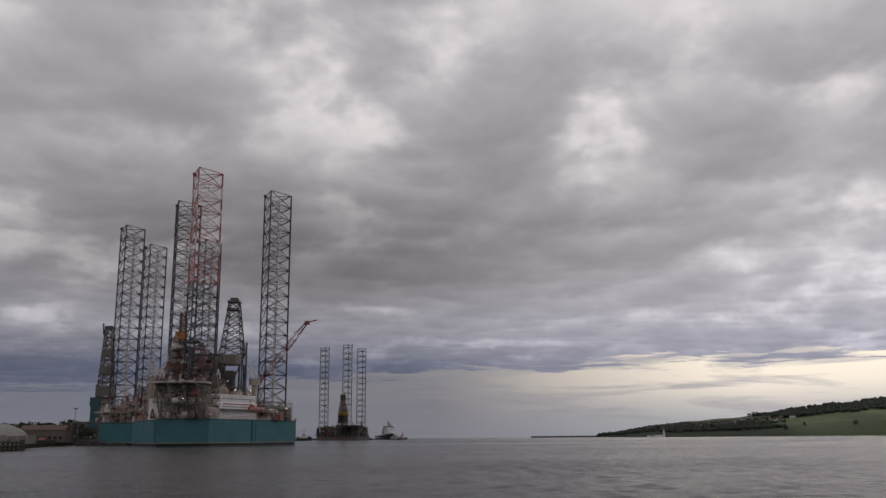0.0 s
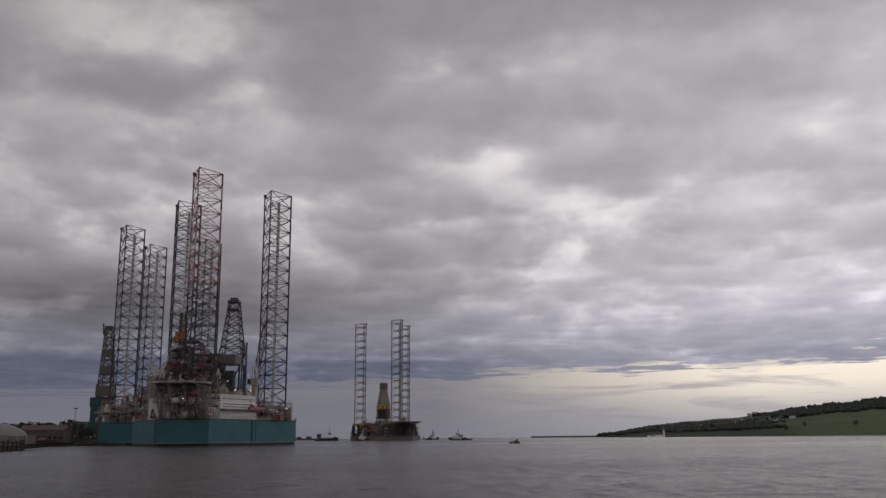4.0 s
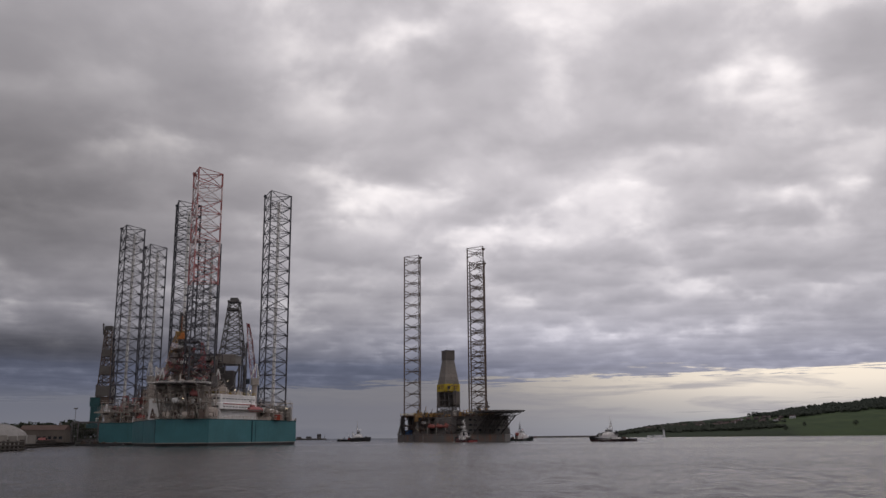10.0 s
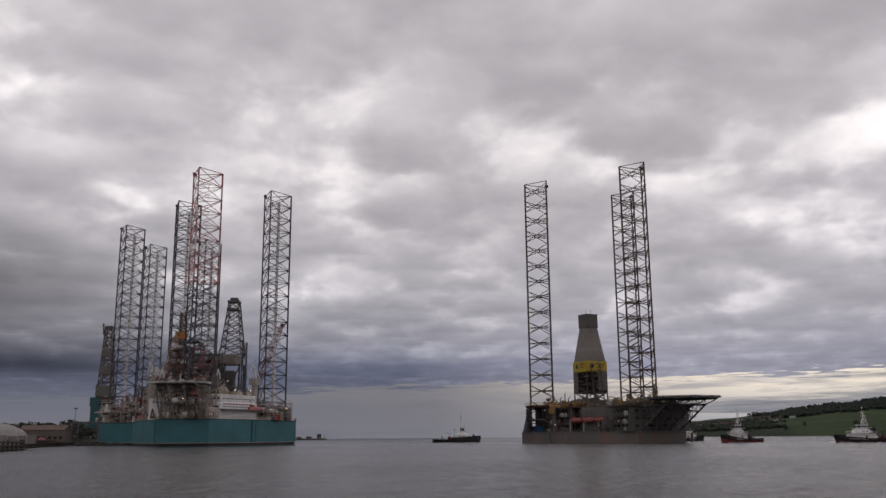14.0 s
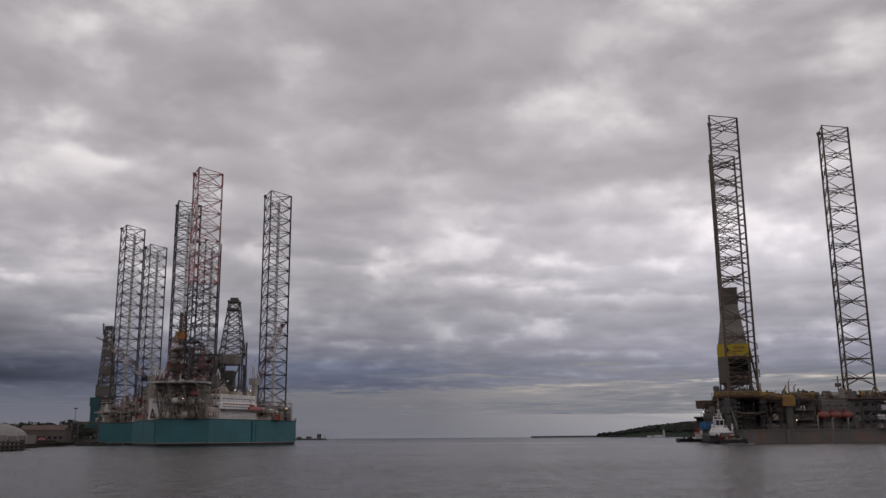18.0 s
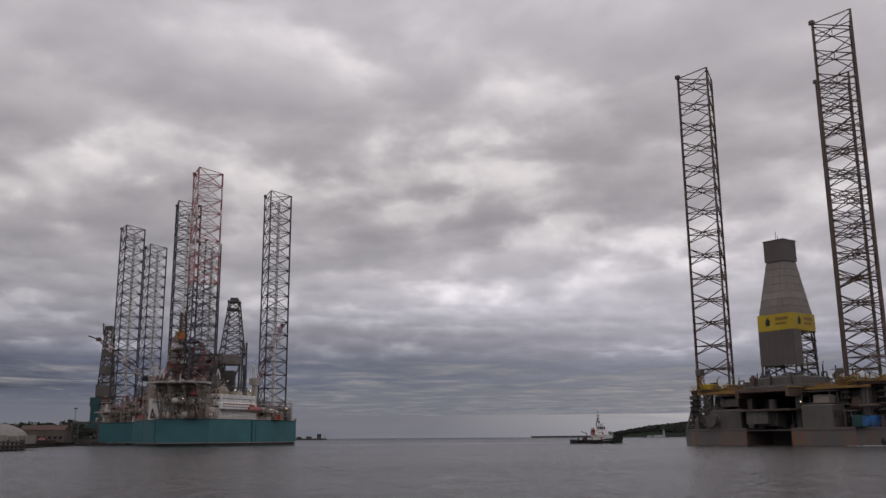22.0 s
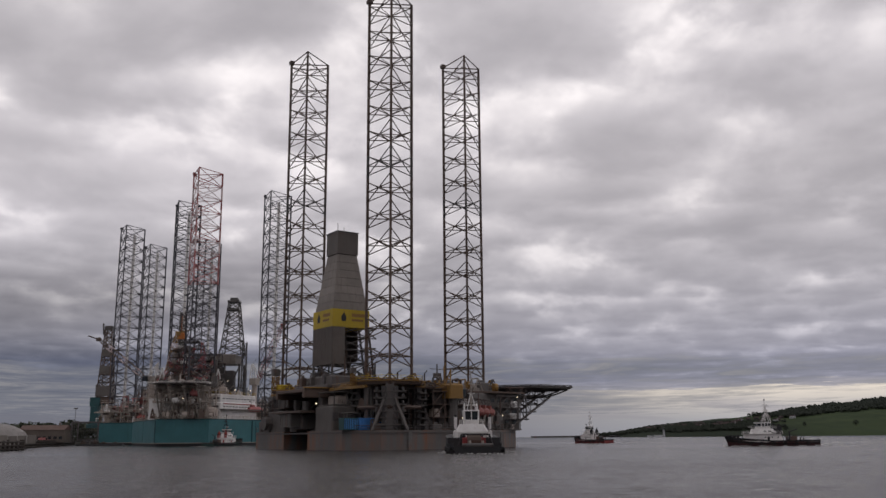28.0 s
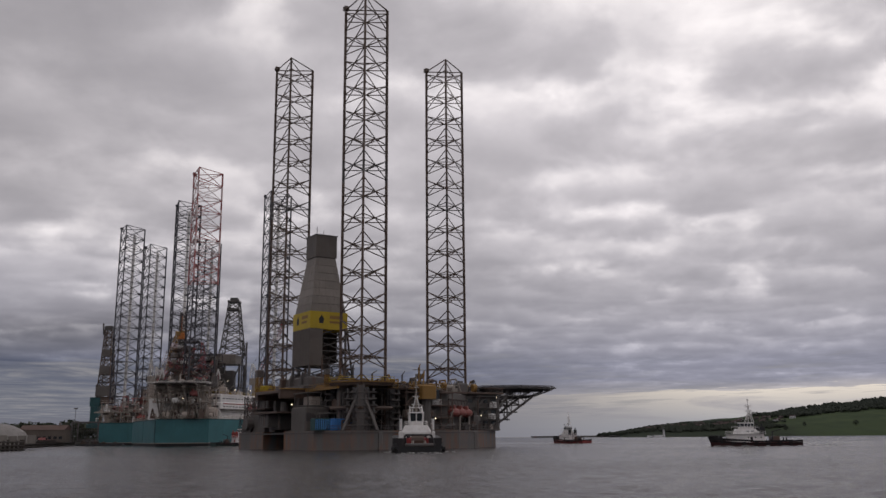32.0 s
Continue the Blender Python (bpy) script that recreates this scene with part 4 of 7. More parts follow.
    for x, y, z in ((-3, -30.6, 8.2), (22, -15.4, 9.5), (-33.4, -10, 12.0), (27.5, -15.4, 14.6)):
        floodlight(rig, x, y, z)
    return rig


RIG = towed_rig()


# ---- the two teal rigs at the quay ----
def teal_hull(rig, poly, z0, z1):
    hull = part("hull", Shape().prism(poly, z0, z1), TEAL, rig, "teal painted hull")
    part("pale_boot_line", Shape().prism([(x, y) for x, y in poly], z0 - 0.3, z0), CLAD, hull)
    cx, cy = sum(p[0] for p in poly) / len(poly), sum(p[1] for p in poly) / len(poly)
    # inset black block standing in for the shadow between hull and water
    part("dark_bottom", Shape().prism([(cx + (x - cx) * 0.985, cy + (y - cy) * 0.985) for x, y in poly], -2.0, z0 - 0.3), BLACK, hull)
    edge = [(cx + (x - cx) * 1.002, cy + (y - cy) * 1.002) for x, y in poly]
    part("sheer_strake", Shape().prism(edge, z1 - 0.35, z1 + 0.12), TEAL_DARK, hull)
    part("deck_plate", Shape().prism([(cx + (x - cx) * 0.985, cy + (y - cy) * 0.985) for x, y in poly], z1 + 0.12, z1 + 0.2), BEIGE, hull)
    part("deck_rail", rails(poly, z1 + 0.12, 2.6, 1.2, 0.06), BEIGE, hull)
    for (x0, y0), (x1, y1) in zip(poly, poly[1:] + poly[:1]):
        n = int(math.hypot(x1 - x0, y1 - y0) / 24)
        for i in range(1, n):
            x, y = x0 + (x1 - x0) * i / n, y0 + (y1 - y0) * i / n
            a = math.degrees(math.atan2(y1 - y0, x1 - x0))
            part("weld_seam", box(x - 0.12, y - 0.1, z0 + 0.2, x + 0.12, y + 0.1, z1 - 0.4, 0, a), TEAL_DARK, hull)
    return hull


def leg_guides(rig, x, y, z0, h, mat, turn):
    g = None
    for i in range(3):
        a = radians(turn + 120 * i)
        px, py = x + 9.0 * math.cos(a), y + 9.0 * math.sin(a)
        t = part("jacking_tower", box(px - 1.3, py - 1.3, z0, px + 1.3, py + 1.3, z0 + h, 0.2, turn + 120 * i), mat, rig)
        g = g or t
    for k in range(3):
        z = z0 + h * (0.3 + 0.3 * k)
        ring = [(x + 10.2 * math.cos(radians(turn + 60 * i)), y + 10.2 * math.sin(radians(turn + 60 * i))) for i in range(6)]
        part("walkway", Shape().prism(ring, z, z + 0.2), mat, g)
        part("walkway_rail", rails(ring, z + 0.2, 3), mat, g)


def near_teal_rig():
    rig = thing("jack_up_rig", "teal-hulled jack-up rig with white quarters moored at the quay", "drilling rig", pose(0, 0, 0))
    deck = 11.6
    poly = [(-118, 370), (-96, 369), (-70.5, 430), (-76, 458), (-128, 466), (-146, 424)]
    hull = teal_hull(rig, poly, 2.1, deck)
    for x, y in ((-78, 419), (-76.5, 424), (-74.5, 428), (-82, 411)):
        part("spud_brace", tube((x, y, -2), (x, y, 0.9), 0.35, 6), BLACK, hull)
    # narrow dark teal bars in place of the notches' shade; nothing is cut in
    for x, y, a in ((-118.2, 370.2, 0), (-84.2, 396.8, 67)):
        part("fender_recess", box(x - 0.25, y - 0.2, 2.2, x + 0.25, y + 0.2, deck - 0.5, 0.05, a), TEAL_DARK, hull)
    lattice_leg(rig, -106.6, 383.8, -3, 121, 7.8, 6.3, 25, 0.155, 0.32, [(0, BLUE_STEEL), (70, PALE_RED), (84, PINK_WHITE), (90, PALE_RED), (98, PINK_WHITE), (104, PALE_RED), (109, PINK_WHITE), (115, PALE_RED)], "ends", "lattice leg with faded red and white bands")
    lattice_leg(rig, -82.1, 422.6, -3, 121, 7.8, 6.3, 24, 0.155, 0.32, [(0, BLUE_STEEL)], "ends", "blue-black lattice leg with a pale pipe", (1.6, 0.5, 0.75))
    lattice_leg(rig, -131.4, 439.6, -3, 121, 7.8, 6.3, 21, 0.165, 0.36, [(0, BLUE_STEEL)], "ends", "blue-black lattice leg", (2.0, 0.5, 0.7))
    for x, y in ((-106.6, 383.8), (-82.1, 422.6), (-131.4, 439.6)):
        leg_guides(rig, x, y, deck, 8.5 if x < -100 else 6.0, BEIGE if x < -100 else CLAD, 12)
    # accommodation block along the outer side
    q = part("accommodation", box(-13, -4.5, deck, 13, 4.5, deck + 7.2, 0.4).box(-12.6, -4.1, deck + 7.2, 12.6, 4.1, deck + 10.6, 0.3), WHITE, rig, "white accommodation block", pose(-93.4, 394.5, 0, 0, 0, 66))
    for z in (5.2, 8.6):
        windows(q, -11.5, 12, 11, deck + z, deck + z + 0.36, -4.55 if z < 7 else -4.15, 0.06)
        windows(q, -4, 4, 4, deck + z, deck + z + 0.55, -13.05 if z < 7 else -12.65, 0.06, "y")
    part("boat_deck", box(-13.5, -7.0, deck + 4.0, 13.4, -4.5, deck + 4.4), CLAD_DARK, q)
    part("parapet", rails([(-12.6, -4.1), (12.6, -4.1), (12.6, 4.1), (-12.6, 4.1)], deck + 10.6, 2.0), YELLOW, q)
    part("red_stripe_bar", box(-11, -4.62, deck + 6.4, 9, -4.5, deck + 6.8, 0), RED, q)
    lifeboat(rig, -84.2, 402.0, deck + 4.6, 9.5, 66, PALE_RED)
    lifeboat(rig, -102.6, 369.5, deck + 10.2, 3.6, 0, PALE_RED)
    part("rescue_craft", box(-77.5, 411.5, deck + 0.2, -74.5, 415.5, deck + 2.6), ORANGE, rig, "orange boat in its cradle")
    part("orange_locker", box(-119, 377, deck + 0.2, -115, 380, deck + 2.6), ORANGE, rig)
    # rounded jacking house and white modules at the bow
    part("jack_house", tube((-118.0, 379, deck), (-118.0, 379, deck + 8.6), 6.0, 18), WHITE, rig, "rounded white house")
    for k in range(5):
        x = -117 + k * 4.2
        part("v_brace", tube((x, 369.2, deck + 0.3), (x + 2.1, 369.6, deck + 6.8), 0.24, n=5).tube((x + 4.2, 369.2, deck + 0.3), (x + 2.1, 369.6, deck + 6.8), 0.24, 5), CLAD, rig)
    part("bow_beam", tube((-119, 369.6, deck + 6.9), (-97, 369.6, deck + 6.9), 0.35, n=6), CLAD, rig)
    for a, b in (((-120, 396, 24), (-113, 404, 44)), ((-114, 392, 25), (-107, 400, 41)), ((-106, 398, 26), (-111, 408, 47)), ((-126, 402, 22), (-120, 412, 43))):
        boom(rig, a, b, 1.6, [CRANE_RED, CRANE_RED, BROWN_STEEL], "stowed_boom", 8)
    for a, b, mats in (((-127, 394, 27), (-119, 396, 38), [CLAD, PALE_RED]), ((-124, 392, 30), (-112, 394, 27), [CLAD]), ((-119, 393, 27), (-107, 395, 36), [PALE_RED, PINK_WHITE]),
                       ((-113, 394, 34), (-103, 392, 28), [CLAD, BROWN_STEEL]), ((-122, 395, 37), (-110, 396, 30), [CRANE_RED, BROWN_STEEL]), ((-106, 393, 27), (-101, 394, 39), [CLAD, PALE_RED])):
        boom(rig, a, b, 1.3, mats, "stowed_boom", 7)
    clutter(rig, (-101, 369, -95, 384), deck + 0.2, 16, [BEIGE, CLAD, BEIGE, BROWN_STEEL], 59, (1.0, 3), (1.0, 5.5))
    # helideck frame over the bow
    hx, hy, hz = -108.5, 368.0, 25.5
    ring = [(hx + 12.5 * math.cos(radians(22.5 + 45 * i)), hy + 7.5 * math.sin(radians(22.5 + 45 * i))) for i in range(8)]
    h = part("helideck", Shape().prism(ring, hz + 0.2, hz + 0.45), CLAD_DARK, rig, "dark helideck on a pale truss")
    part("net_rail", rails([(hx + (x - hx) * 1.06, hy + (y - hy) * 1.06) for x, y in ring], hz + 0.2, 2.5, 0.7, 0.07), WHITE, h)
    for x in (-117, -111.3, -105.6, -100):
        s = Shape().tube((x, 360.5, hz - 0.3), (x, 382, hz - 0.3), 0.22, 4).tube((x, 363, hz - 2.2), (x, 382, hz - 2.2), 0.2, 4)
        for k in range(7):
            y = 363 + k * 2.7
            s.tube((x, y, hz - 2.2), (x, y + 1.35, hz - 0.3), 0.13, 4).tube((x, y + 1.35, hz - 0.3), (x, y + 2.7, hz - 2.2), 0.13, 4)
        s.tube((x, 364.5, hz - 2.2), (x, 371.5, deck + 1), 0.32, 6).tube((x, 372, hz - 2.2), (x, 372, deck), 0.3, 6)
        part("truss_girder", s, CLAD, h)
    s = Shape()
    for z in (deck + 3, deck + 7, deck + 11):
        s.tube((-117, 371, z), (-100, 371, z), 0.22, 4)
    for k in range(3):
        x = -117 + 5.7 * k
        s.tube((x, 371, deck), (x + 5.7, 371, deck + 7), 0.2, 4).tube((x + 5.7, 371, deck), (x, 371, deck + 7), 0.2, 4).tube((x, 371, deck + 7), (x + 5.7, 371, deck + 11), 0.18, 4)
    part("bow_truss", s, CLAD, h)
    # derrick on its substructure
    tower(rig, "derrick", -104.4, 440, 43.8, 70.5, 10.4, 4.6, 7, STEEL, 0.2, "dark lattice derrick")
    part("drill_floor", box(-115.5, 433.5, 39.2, -101.2, 447, 43.8), DERRICK_CLAD, rig, "grey-brown drill floor wall")
    part("crown_block", box(-107.4, 436.8, 66.0, -101.4, 443.2, 67.0).box(-107.2, 437.0, 70.0, -101.6, 443.0, 71.0).box(-106.2, 438.0, 71.0, -102.6, 442.0, 72.4), STEEL, rig)
    s = Shape()
    for sx in (-6, 6):
        for sy in (-5.5, 5.5):
            s.tube((-105.5 + sx, 440 + sy, deck), (-105.5 + sx, 440 + sy, 39.2), 0.55, 6)
        s.tube((-105.5 + sx, 434.5, deck), (-105.5 + sx, 445.5, 24), 0.3, 5).tube((-105.5 + sx, 445.5, 12), (-105.5 + sx, 434.5, 24), 0.3, 5)
    s.tube((-111.5, 434.5, deck), (-99.5, 434.5, 38), 0.3, 5).tube((-99.5, 434.5, deck), (-111.5, 434.5, 38), 0.3, 5)
    part("substructure", s, STEEL, rig)
    part("cable_reel", box(-110, 434, 25, -102, 439, 36), STEEL, rig)
    tower(rig, "stair_tower", -97.8, 437, deck, 50, 2.4, 2.0, 12, STEEL, 0.1)
    # second mast with an orange block
    tower(rig, "mast", -126.0, 428, deck, 64, 5.0, 2.4, 13, STEEL, 0.15, "dark lattice mast with an orange travelling block")
    part("travelling_block", box(-127.9, 424.4, 50.4, -124.1, 427.6, 53.6, 0.5).tube((-126, 426, 53.6), (-126, 426, 61.5), 0.12, 4), SAFETY_ORANGE, rig, "orange travelling block")
    # deck gear
    clutter(rig, (-120, 366, -98, 374), deck + 6.5, 26, [CLAD, BEIGE, BROWN_STEEL, WHITE], 51, (0.8, 2.6), (0.6, 2.2))
    clutter(rig, (-120, 366, -98, 374), deck + 0.2, 26, [BEIGE, CLAD, BEIGE, BROWN_STEEL], 52, (0.8, 2.6), (0.6, 3.2))
    clutter(rig, (-120, 366, -98, 376), hz + 0.55, 24, [CLAD, BEIGE, STEEL, GREY], 53, (0.8, 2.4), (0.5, 2.0))
    clutter(rig, (-126, 398, -100, 425), deck + 14, 40, [STEEL, BROWN_STEEL, CRANE_RED, STEEL, GREY], 57, (1.5, 5), (2.0, 7.0))
    clutter(rig, (-122, 405, -104, 425), deck + 22, 24, [STEEL, BROWN_STEEL, STEEL, GREY], 58, (1.2, 4), (2.0, 6.0))
    for x, y in ((-121, 384), (-99, 392)):
        part("boom_rest", tube((x - 2, y, deck + 12), (x, y, deck + 22), 0.3, 5).tube((x + 2.4, y, deck + 12), (x, y, deck + 22), 0.3, 5), WHITE, rig)
    clutter(rig, (-119, 380, -96, 395), deck + 13.5, 26, [STEEL, CRANE_RED, BROWN_STEEL, GREY, CLAD], 54, (1.0, 4), (1.0, 5.0))
    clutter(rig, (-86, 402, -73, 430), deck + 3.4, 20, [WHITE, BEIGE, WHITE, CLAD], 55, (0.8, 2.4), (0.6, 2.6))
    clutter(rig, (-100, 385, -86, 408), deck + 10.7, 14, [WHITE, BEIGE, OCHRE, CLAD], 56, (0.8, 2.4), (0.6, 2.0))
    clutter(rig, (-117, 376, -98, 400), deck + 0.2, 26, [BEIGE, CLAD, BEIGE, BROWN_STEEL], 11, (2, 5), (1.2, 5.5))
    clutter(rig, (-118, 368, -99, 380), hz + 0.6 - 3, 8, [BEIGE, BROWN_STEEL, CLAD], 12, (1.5, 4), (0.8, 2.6))
    clutter(rig, (-140, 415, -85, 455), deck + 0.2, 46, [BEIGE, GREY, STEEL, WHITE, PALE_RED, BROWN_STEEL], 13, (2, 7), (2, 8))
    clutter(rig, (-88, 410, -75, 432), deck + 0.2, 18, [BEIGE, WHITE, WHITE, CLAD], 14, (1.5, 4), (1, 4.5))
    clutter(rig, (-112, 384, -94, 404), deck + 10.6, 16, [BEIGE, OCHRE, STEEL, GREY, CLAD], 15, (1.5, 4), (0.8, 3.0))
    clutter(rig, (-128, 395, -104, 430), deck + 6, 20, [STEEL, BEIGE, GREY, PALE_RED], 16, (2, 6), (2, 8))
    for k, (x, y, a, b, h, mat) in enumerate(((-108, 372, 6, 3, 6, BEIGE), (-120, 382, 6, 5, 15, BEIGE), (-112, 386, 9, 5, 19, BROWN_STEEL), (-100, 388, 8, 5, 16, BEIGE), (-125, 396, 10, 6, 14, BEIGE), (-131, 410, 10, 6, 13, BEIGE), (-118, 402, 9, 6, 31, BROWN_STEEL), (-108, 412, 10, 6, 30, STEEL), (-97, 418, 9, 6, 15, STEEL), (-79, 421, 8, 6, 6.5, BEIGE), (-75.5, 427, 6, 5, 8, BEIGE), (-82, 412, 6, 5, 7, BEIGE), (-122, 425, 12, 8, 37, STEEL), (-136, 432, 10, 6, 12, BEIGE))):
        scaffold(rig, x, y, deck + 0.2, a, b, h, mat, 60 + k)
    s = Shape()
    for x, y, l, d in ((-116, 379, 8, 40), (-113, 382, 9, 25), (-104, 384, 9, 35), (-100, 382, 8, 20), (-120, 390, 10, 30), (-109, 380, 9, 50)):
        a = radians(d)
        s.tube((x, y, deck + 9), (x + l * math.cos(a), y + 2, deck + 9 + l * math.sin(a)), 0.4, 5)
        s.tube((x, y, deck), (x, y, deck + 13), 0.3, 5)
    part("flare_pipe", s, BEIGE, rig)
    part("deck_bridge", box(-121, 371.5, 23.6, -97, 373, 24.4), BEIGE, rig)
    for x, y, z in ((-107.5, 370.6, 20), (-91.5, 393, 24.4), (-87, 404, 24.6), (-73.5, 420, 17), (-104.5, 433, 31), (-118, 374, 13.5)):
        floodlight(rig, x, y, z)
    part("crane_pedestal", tube((-87.0, 412, deck), (-87.0, 412, 27.5), 1.2, 12), BEIGE, rig)
    part("crane_pedestal", tube((-139.5, 428, deck), (-139.5, 428, 30), 1.2, 12), BEIGE, rig)
    part("crane_pedestal", tube((-127.0, 402, deck), (-127.0, 402, 26), 1.2, 12), BEIGE, rig)
    return rig


def far_teal_rig():
    rig = thing("jack_up_rig", "second teal jack-up rig moored behind, with an outboard derrick", "drilling rig", pose(0, 0, 0))
    deck = 12.2
    poly = [(-181, 474), (-156, 472), (-124, 522), (-128, 556), (-186, 566), (-198, 520)]
    teal_hull(rig, poly, 2.1, deck)
    for x, y in ((-176.9, 490.7), (-179.8, 541.1), (-143.2, 530.9)):
        lattice_leg(rig, x, y, -3, 121, 7.8, 6.3, 32, 0.165, 0.33, [(0, BLUE_STEEL)], "ends", "blue-black lattice leg with a pale pipe", (2.2, 0.5, 0.75))
        leg_guides(rig, x, y, deck, 9, BEIGE, 12)
    part("cantilever", box(-210.5, 536, 12.4, -206.3, 546, 23.0).box(-211.5, 537, 23.0, -205.4, 545.5, 28.5), TEAL_DARK, rig, "teal cantilever block")
    part("skid_beam", box(-205.4, 537.4, 24.5, -199.6, 538.6, 28.4).box(-205.4, 543.4, 24.5, -199.6, 544.6, 28.4), BROWN_STEEL, rig)
    d = tower(rig, "derrick", -204, 541, 28.5, 69, 7.8, 4.0, 9, BROWN_STEEL, 0.24, "clad lattice derrick")
    part("crown_block", box(-206.3, 538.8, 69, -201.7, 543.2, 71.5).tube((-207, 540, 66), (-207.6, 540, 73), 0.5, 6), STEEL, rig)
    s = Shape()
    for sx in (-1, 1):
        s.box(-204 + sx * 4.4 - 0.1, 537, 29, -204 + sx * 4.4 + 0.1, 545, 36, 0)
    s.box(-208.2, 536.4, 29, -199.8, 536.6, 35, 0).box(-207, 537.6, 42, -201, 544, 47, 0).box(-206.6, 538, 53, -201.4, 544, 57, 0)
    part("wind_wall", s, CLAD_DARK, d)
    q = part("accommodation", box(-166, 477, deck, -150, 486, deck + 7, 0.4), BEIGE, rig, "beige accommodation block")
    windows(q, -165, -151, 8, deck + 2, deck + 3, 476.95)
    windows(q, -165, -151, 8, deck + 4.8, deck + 5.8, 476.95)
    clutter(rig, (-180, 478, -152, 500), deck + 0.2, 34, [BEIGE, WHITE, WHITE, CLAD, BEIGE], 21, (2, 5), (1.5, 5))
    clutter(rig, (-180, 500, -135, 550), deck + 0.2, 34, [BEIGE, GREY, STEEL, PALE_RED], 22, (3, 8), (3, 14))
    for k, (x, y, a, b, h, mat) in enumerate(((-176, 478, 8, 4, 8, BEIGE), (-166, 476, 8, 4, 10, BEIGE), (-154, 476, 8, 4, 9, BEIGE), (-181, 488, 7, 5, 11, BEIGE), (-160, 490, 12, 6, 15, BROWN_STEEL), (-147, 505, 12, 6, 22, STEEL), (-165, 510, 14, 8, 20, STEEL), (-150, 520, 12, 8, 26, STEEL))):
        scaffold(rig, x, y, deck + 0.2, a, b, h, mat, 90 + k)
    clutter(rig, (-183, 473, -152, 480), deck + 0.2, 30, [CLAD, BEIGE, BROWN_STEEL, WHITE], 61, (0.9, 3.0), (0.6, 3.0))
    clutter(rig, (-183, 473, -152, 484), deck + 5.8, 30, [WHITE, CLAD, BEIGE, PALE_RED], 62, (0.9, 3.0), (0.6, 2.6))
    clutter(rig, (-181, 486, -140, 510), deck + 10, 26, [STEEL, PALE_RED, BEIGE, WHITE], 63, (1.0, 4.0), (1.0, 6))
    part("deck_bridge", box(-184, 474.5, deck + 5.2, -160, 477, deck + 5.8), BEIGE, rig)
    lifeboat(rig, -158, 473.5, deck + 2.5, 6, 0, BOAT_RED)
    part("stern_platform", box(-200, 505, 10, -184, 536, deck), TEAL_DARK, rig)
    for x, y, z in ((-170, 476.5, 15), (-196, 536, 22)):
        floodlight(rig, x, y, z)
    return rig


near_teal_rig()
far_teal_rig()


def slewing_crane(x, y, z, reach, lift, label, red):
    c = thing("pedestal_crane", label, "crane", pose(x, y, z))
    part("crane_house", box(-2.2, -1.7, 0, 1.8, 1.7, 3.2), CLAD, c)
    part("operator_cab", box(1.2, 2.0, 0.6, 3.4, 3.6, 3.0), GLASS, c)
    s = tube((-1.8, -1.6, 3.4), (-2.6, -0.3, 9.5), 0.25, 5).tube((-1.8, 1.6, 3.4), (-2.6, 0.3, 9.5), 0.25, 5).tube((1.6, -1.6, 3.4), (-2.6, -0.3, 9.5), 0.2, 5).tube((1.6, 1.6, 3.4), (-2.6, 0.3, 9.5), 0.2, 5)
    part("gantry", s, WHITE, c)
    boom(c, (2.0, 0, 1.2), (reach, 0, lift), 2.2, [red, red, PINK_WHITE], "boom", 11)
    part("boom_tip", tube((reach, 0, lift), (reach + 5.5, 0, lift + 1.8), 0.3, 5).box(reach - 0.8, -0.7, lift - 0.8, reach + 1.4, 0.7, lift + 0.9), red, c)
    part("pendant", tube((-2.6, 0, 9.5), (reach * 0.9, 0, lift * 0.92), 0.07, 4), STEEL, c)
    return c


CRANE_A = slewing_crane(-87.0, 412, 27.5, 25.5, 30.5, "white and red pedestal crane on the near teal rig", CRANE_RED)
CRANE_C = slewing_crane(-127.0, 402, 26.0, 6.5, 25.0, "ochre and red crane with its boom raised on the teal rig", OCHRE)
CRANE_C.matrix_basis = pose(-127.0, 402, 26.0, 0, 0, 40)
part("radome", Shape().ball((-3.2, -2.4, 1.6), 1.3, 1.3, 1.3, 12, 8), WHITE, CRANE_C)
CRANE_B = slewing_crane(-139.5, 428, 30.0, 27.0, 21.0, "pale lattice crane beside the teal rig's derrick", BROWN_STEEL)


# ---- vessels ----
def hull_rings(length, beam, keel, sheer, fore=0.32, bluff=0.55, stern=0.86, top=0.0, rise_bow=2.0, n=16):
    """Closed cross-sections from stern (-x) to bow (+x): keel depth below water, sheer height above it."""
    rings = []
    for i in range(n + 1):
        k = i / n
        x = -length / 2 + length * k
        if k > 1 - fore:
            t = (k - (1 - fore)) / fore
            b = max(0.02, max(0.0, 1 - t ** 2.3) ** bluff)
        else:
            b = stern + (1 - stern) * min(1.0, k / 0.25)
        b *= beam / 2
        lift = rise_bow * max(0.0, (k - 0.5) / 0.5) ** 1.8 + 0.25 * max(0.0, (0.15 - k) / 0.15)
        hi = sheer + lift + top
        kz = keel * (1 - 0.6 * max(0.0, (0.2 - k) / 0.2))
        low = b * (0.55 if k < 0.7 else 0.35)
        rake = 1.4 * max(0.0, (k - 0.85) / 0.15)
        rings.append([(x - rake, -low, kz), (x - rake * 0.5, -b * 0.92, -0.1), (x, -b, hi), (x, b, hi), (x - rake * 0.5, b * 0.92, -0.1), (x - rake, low, kz)])
    return rings


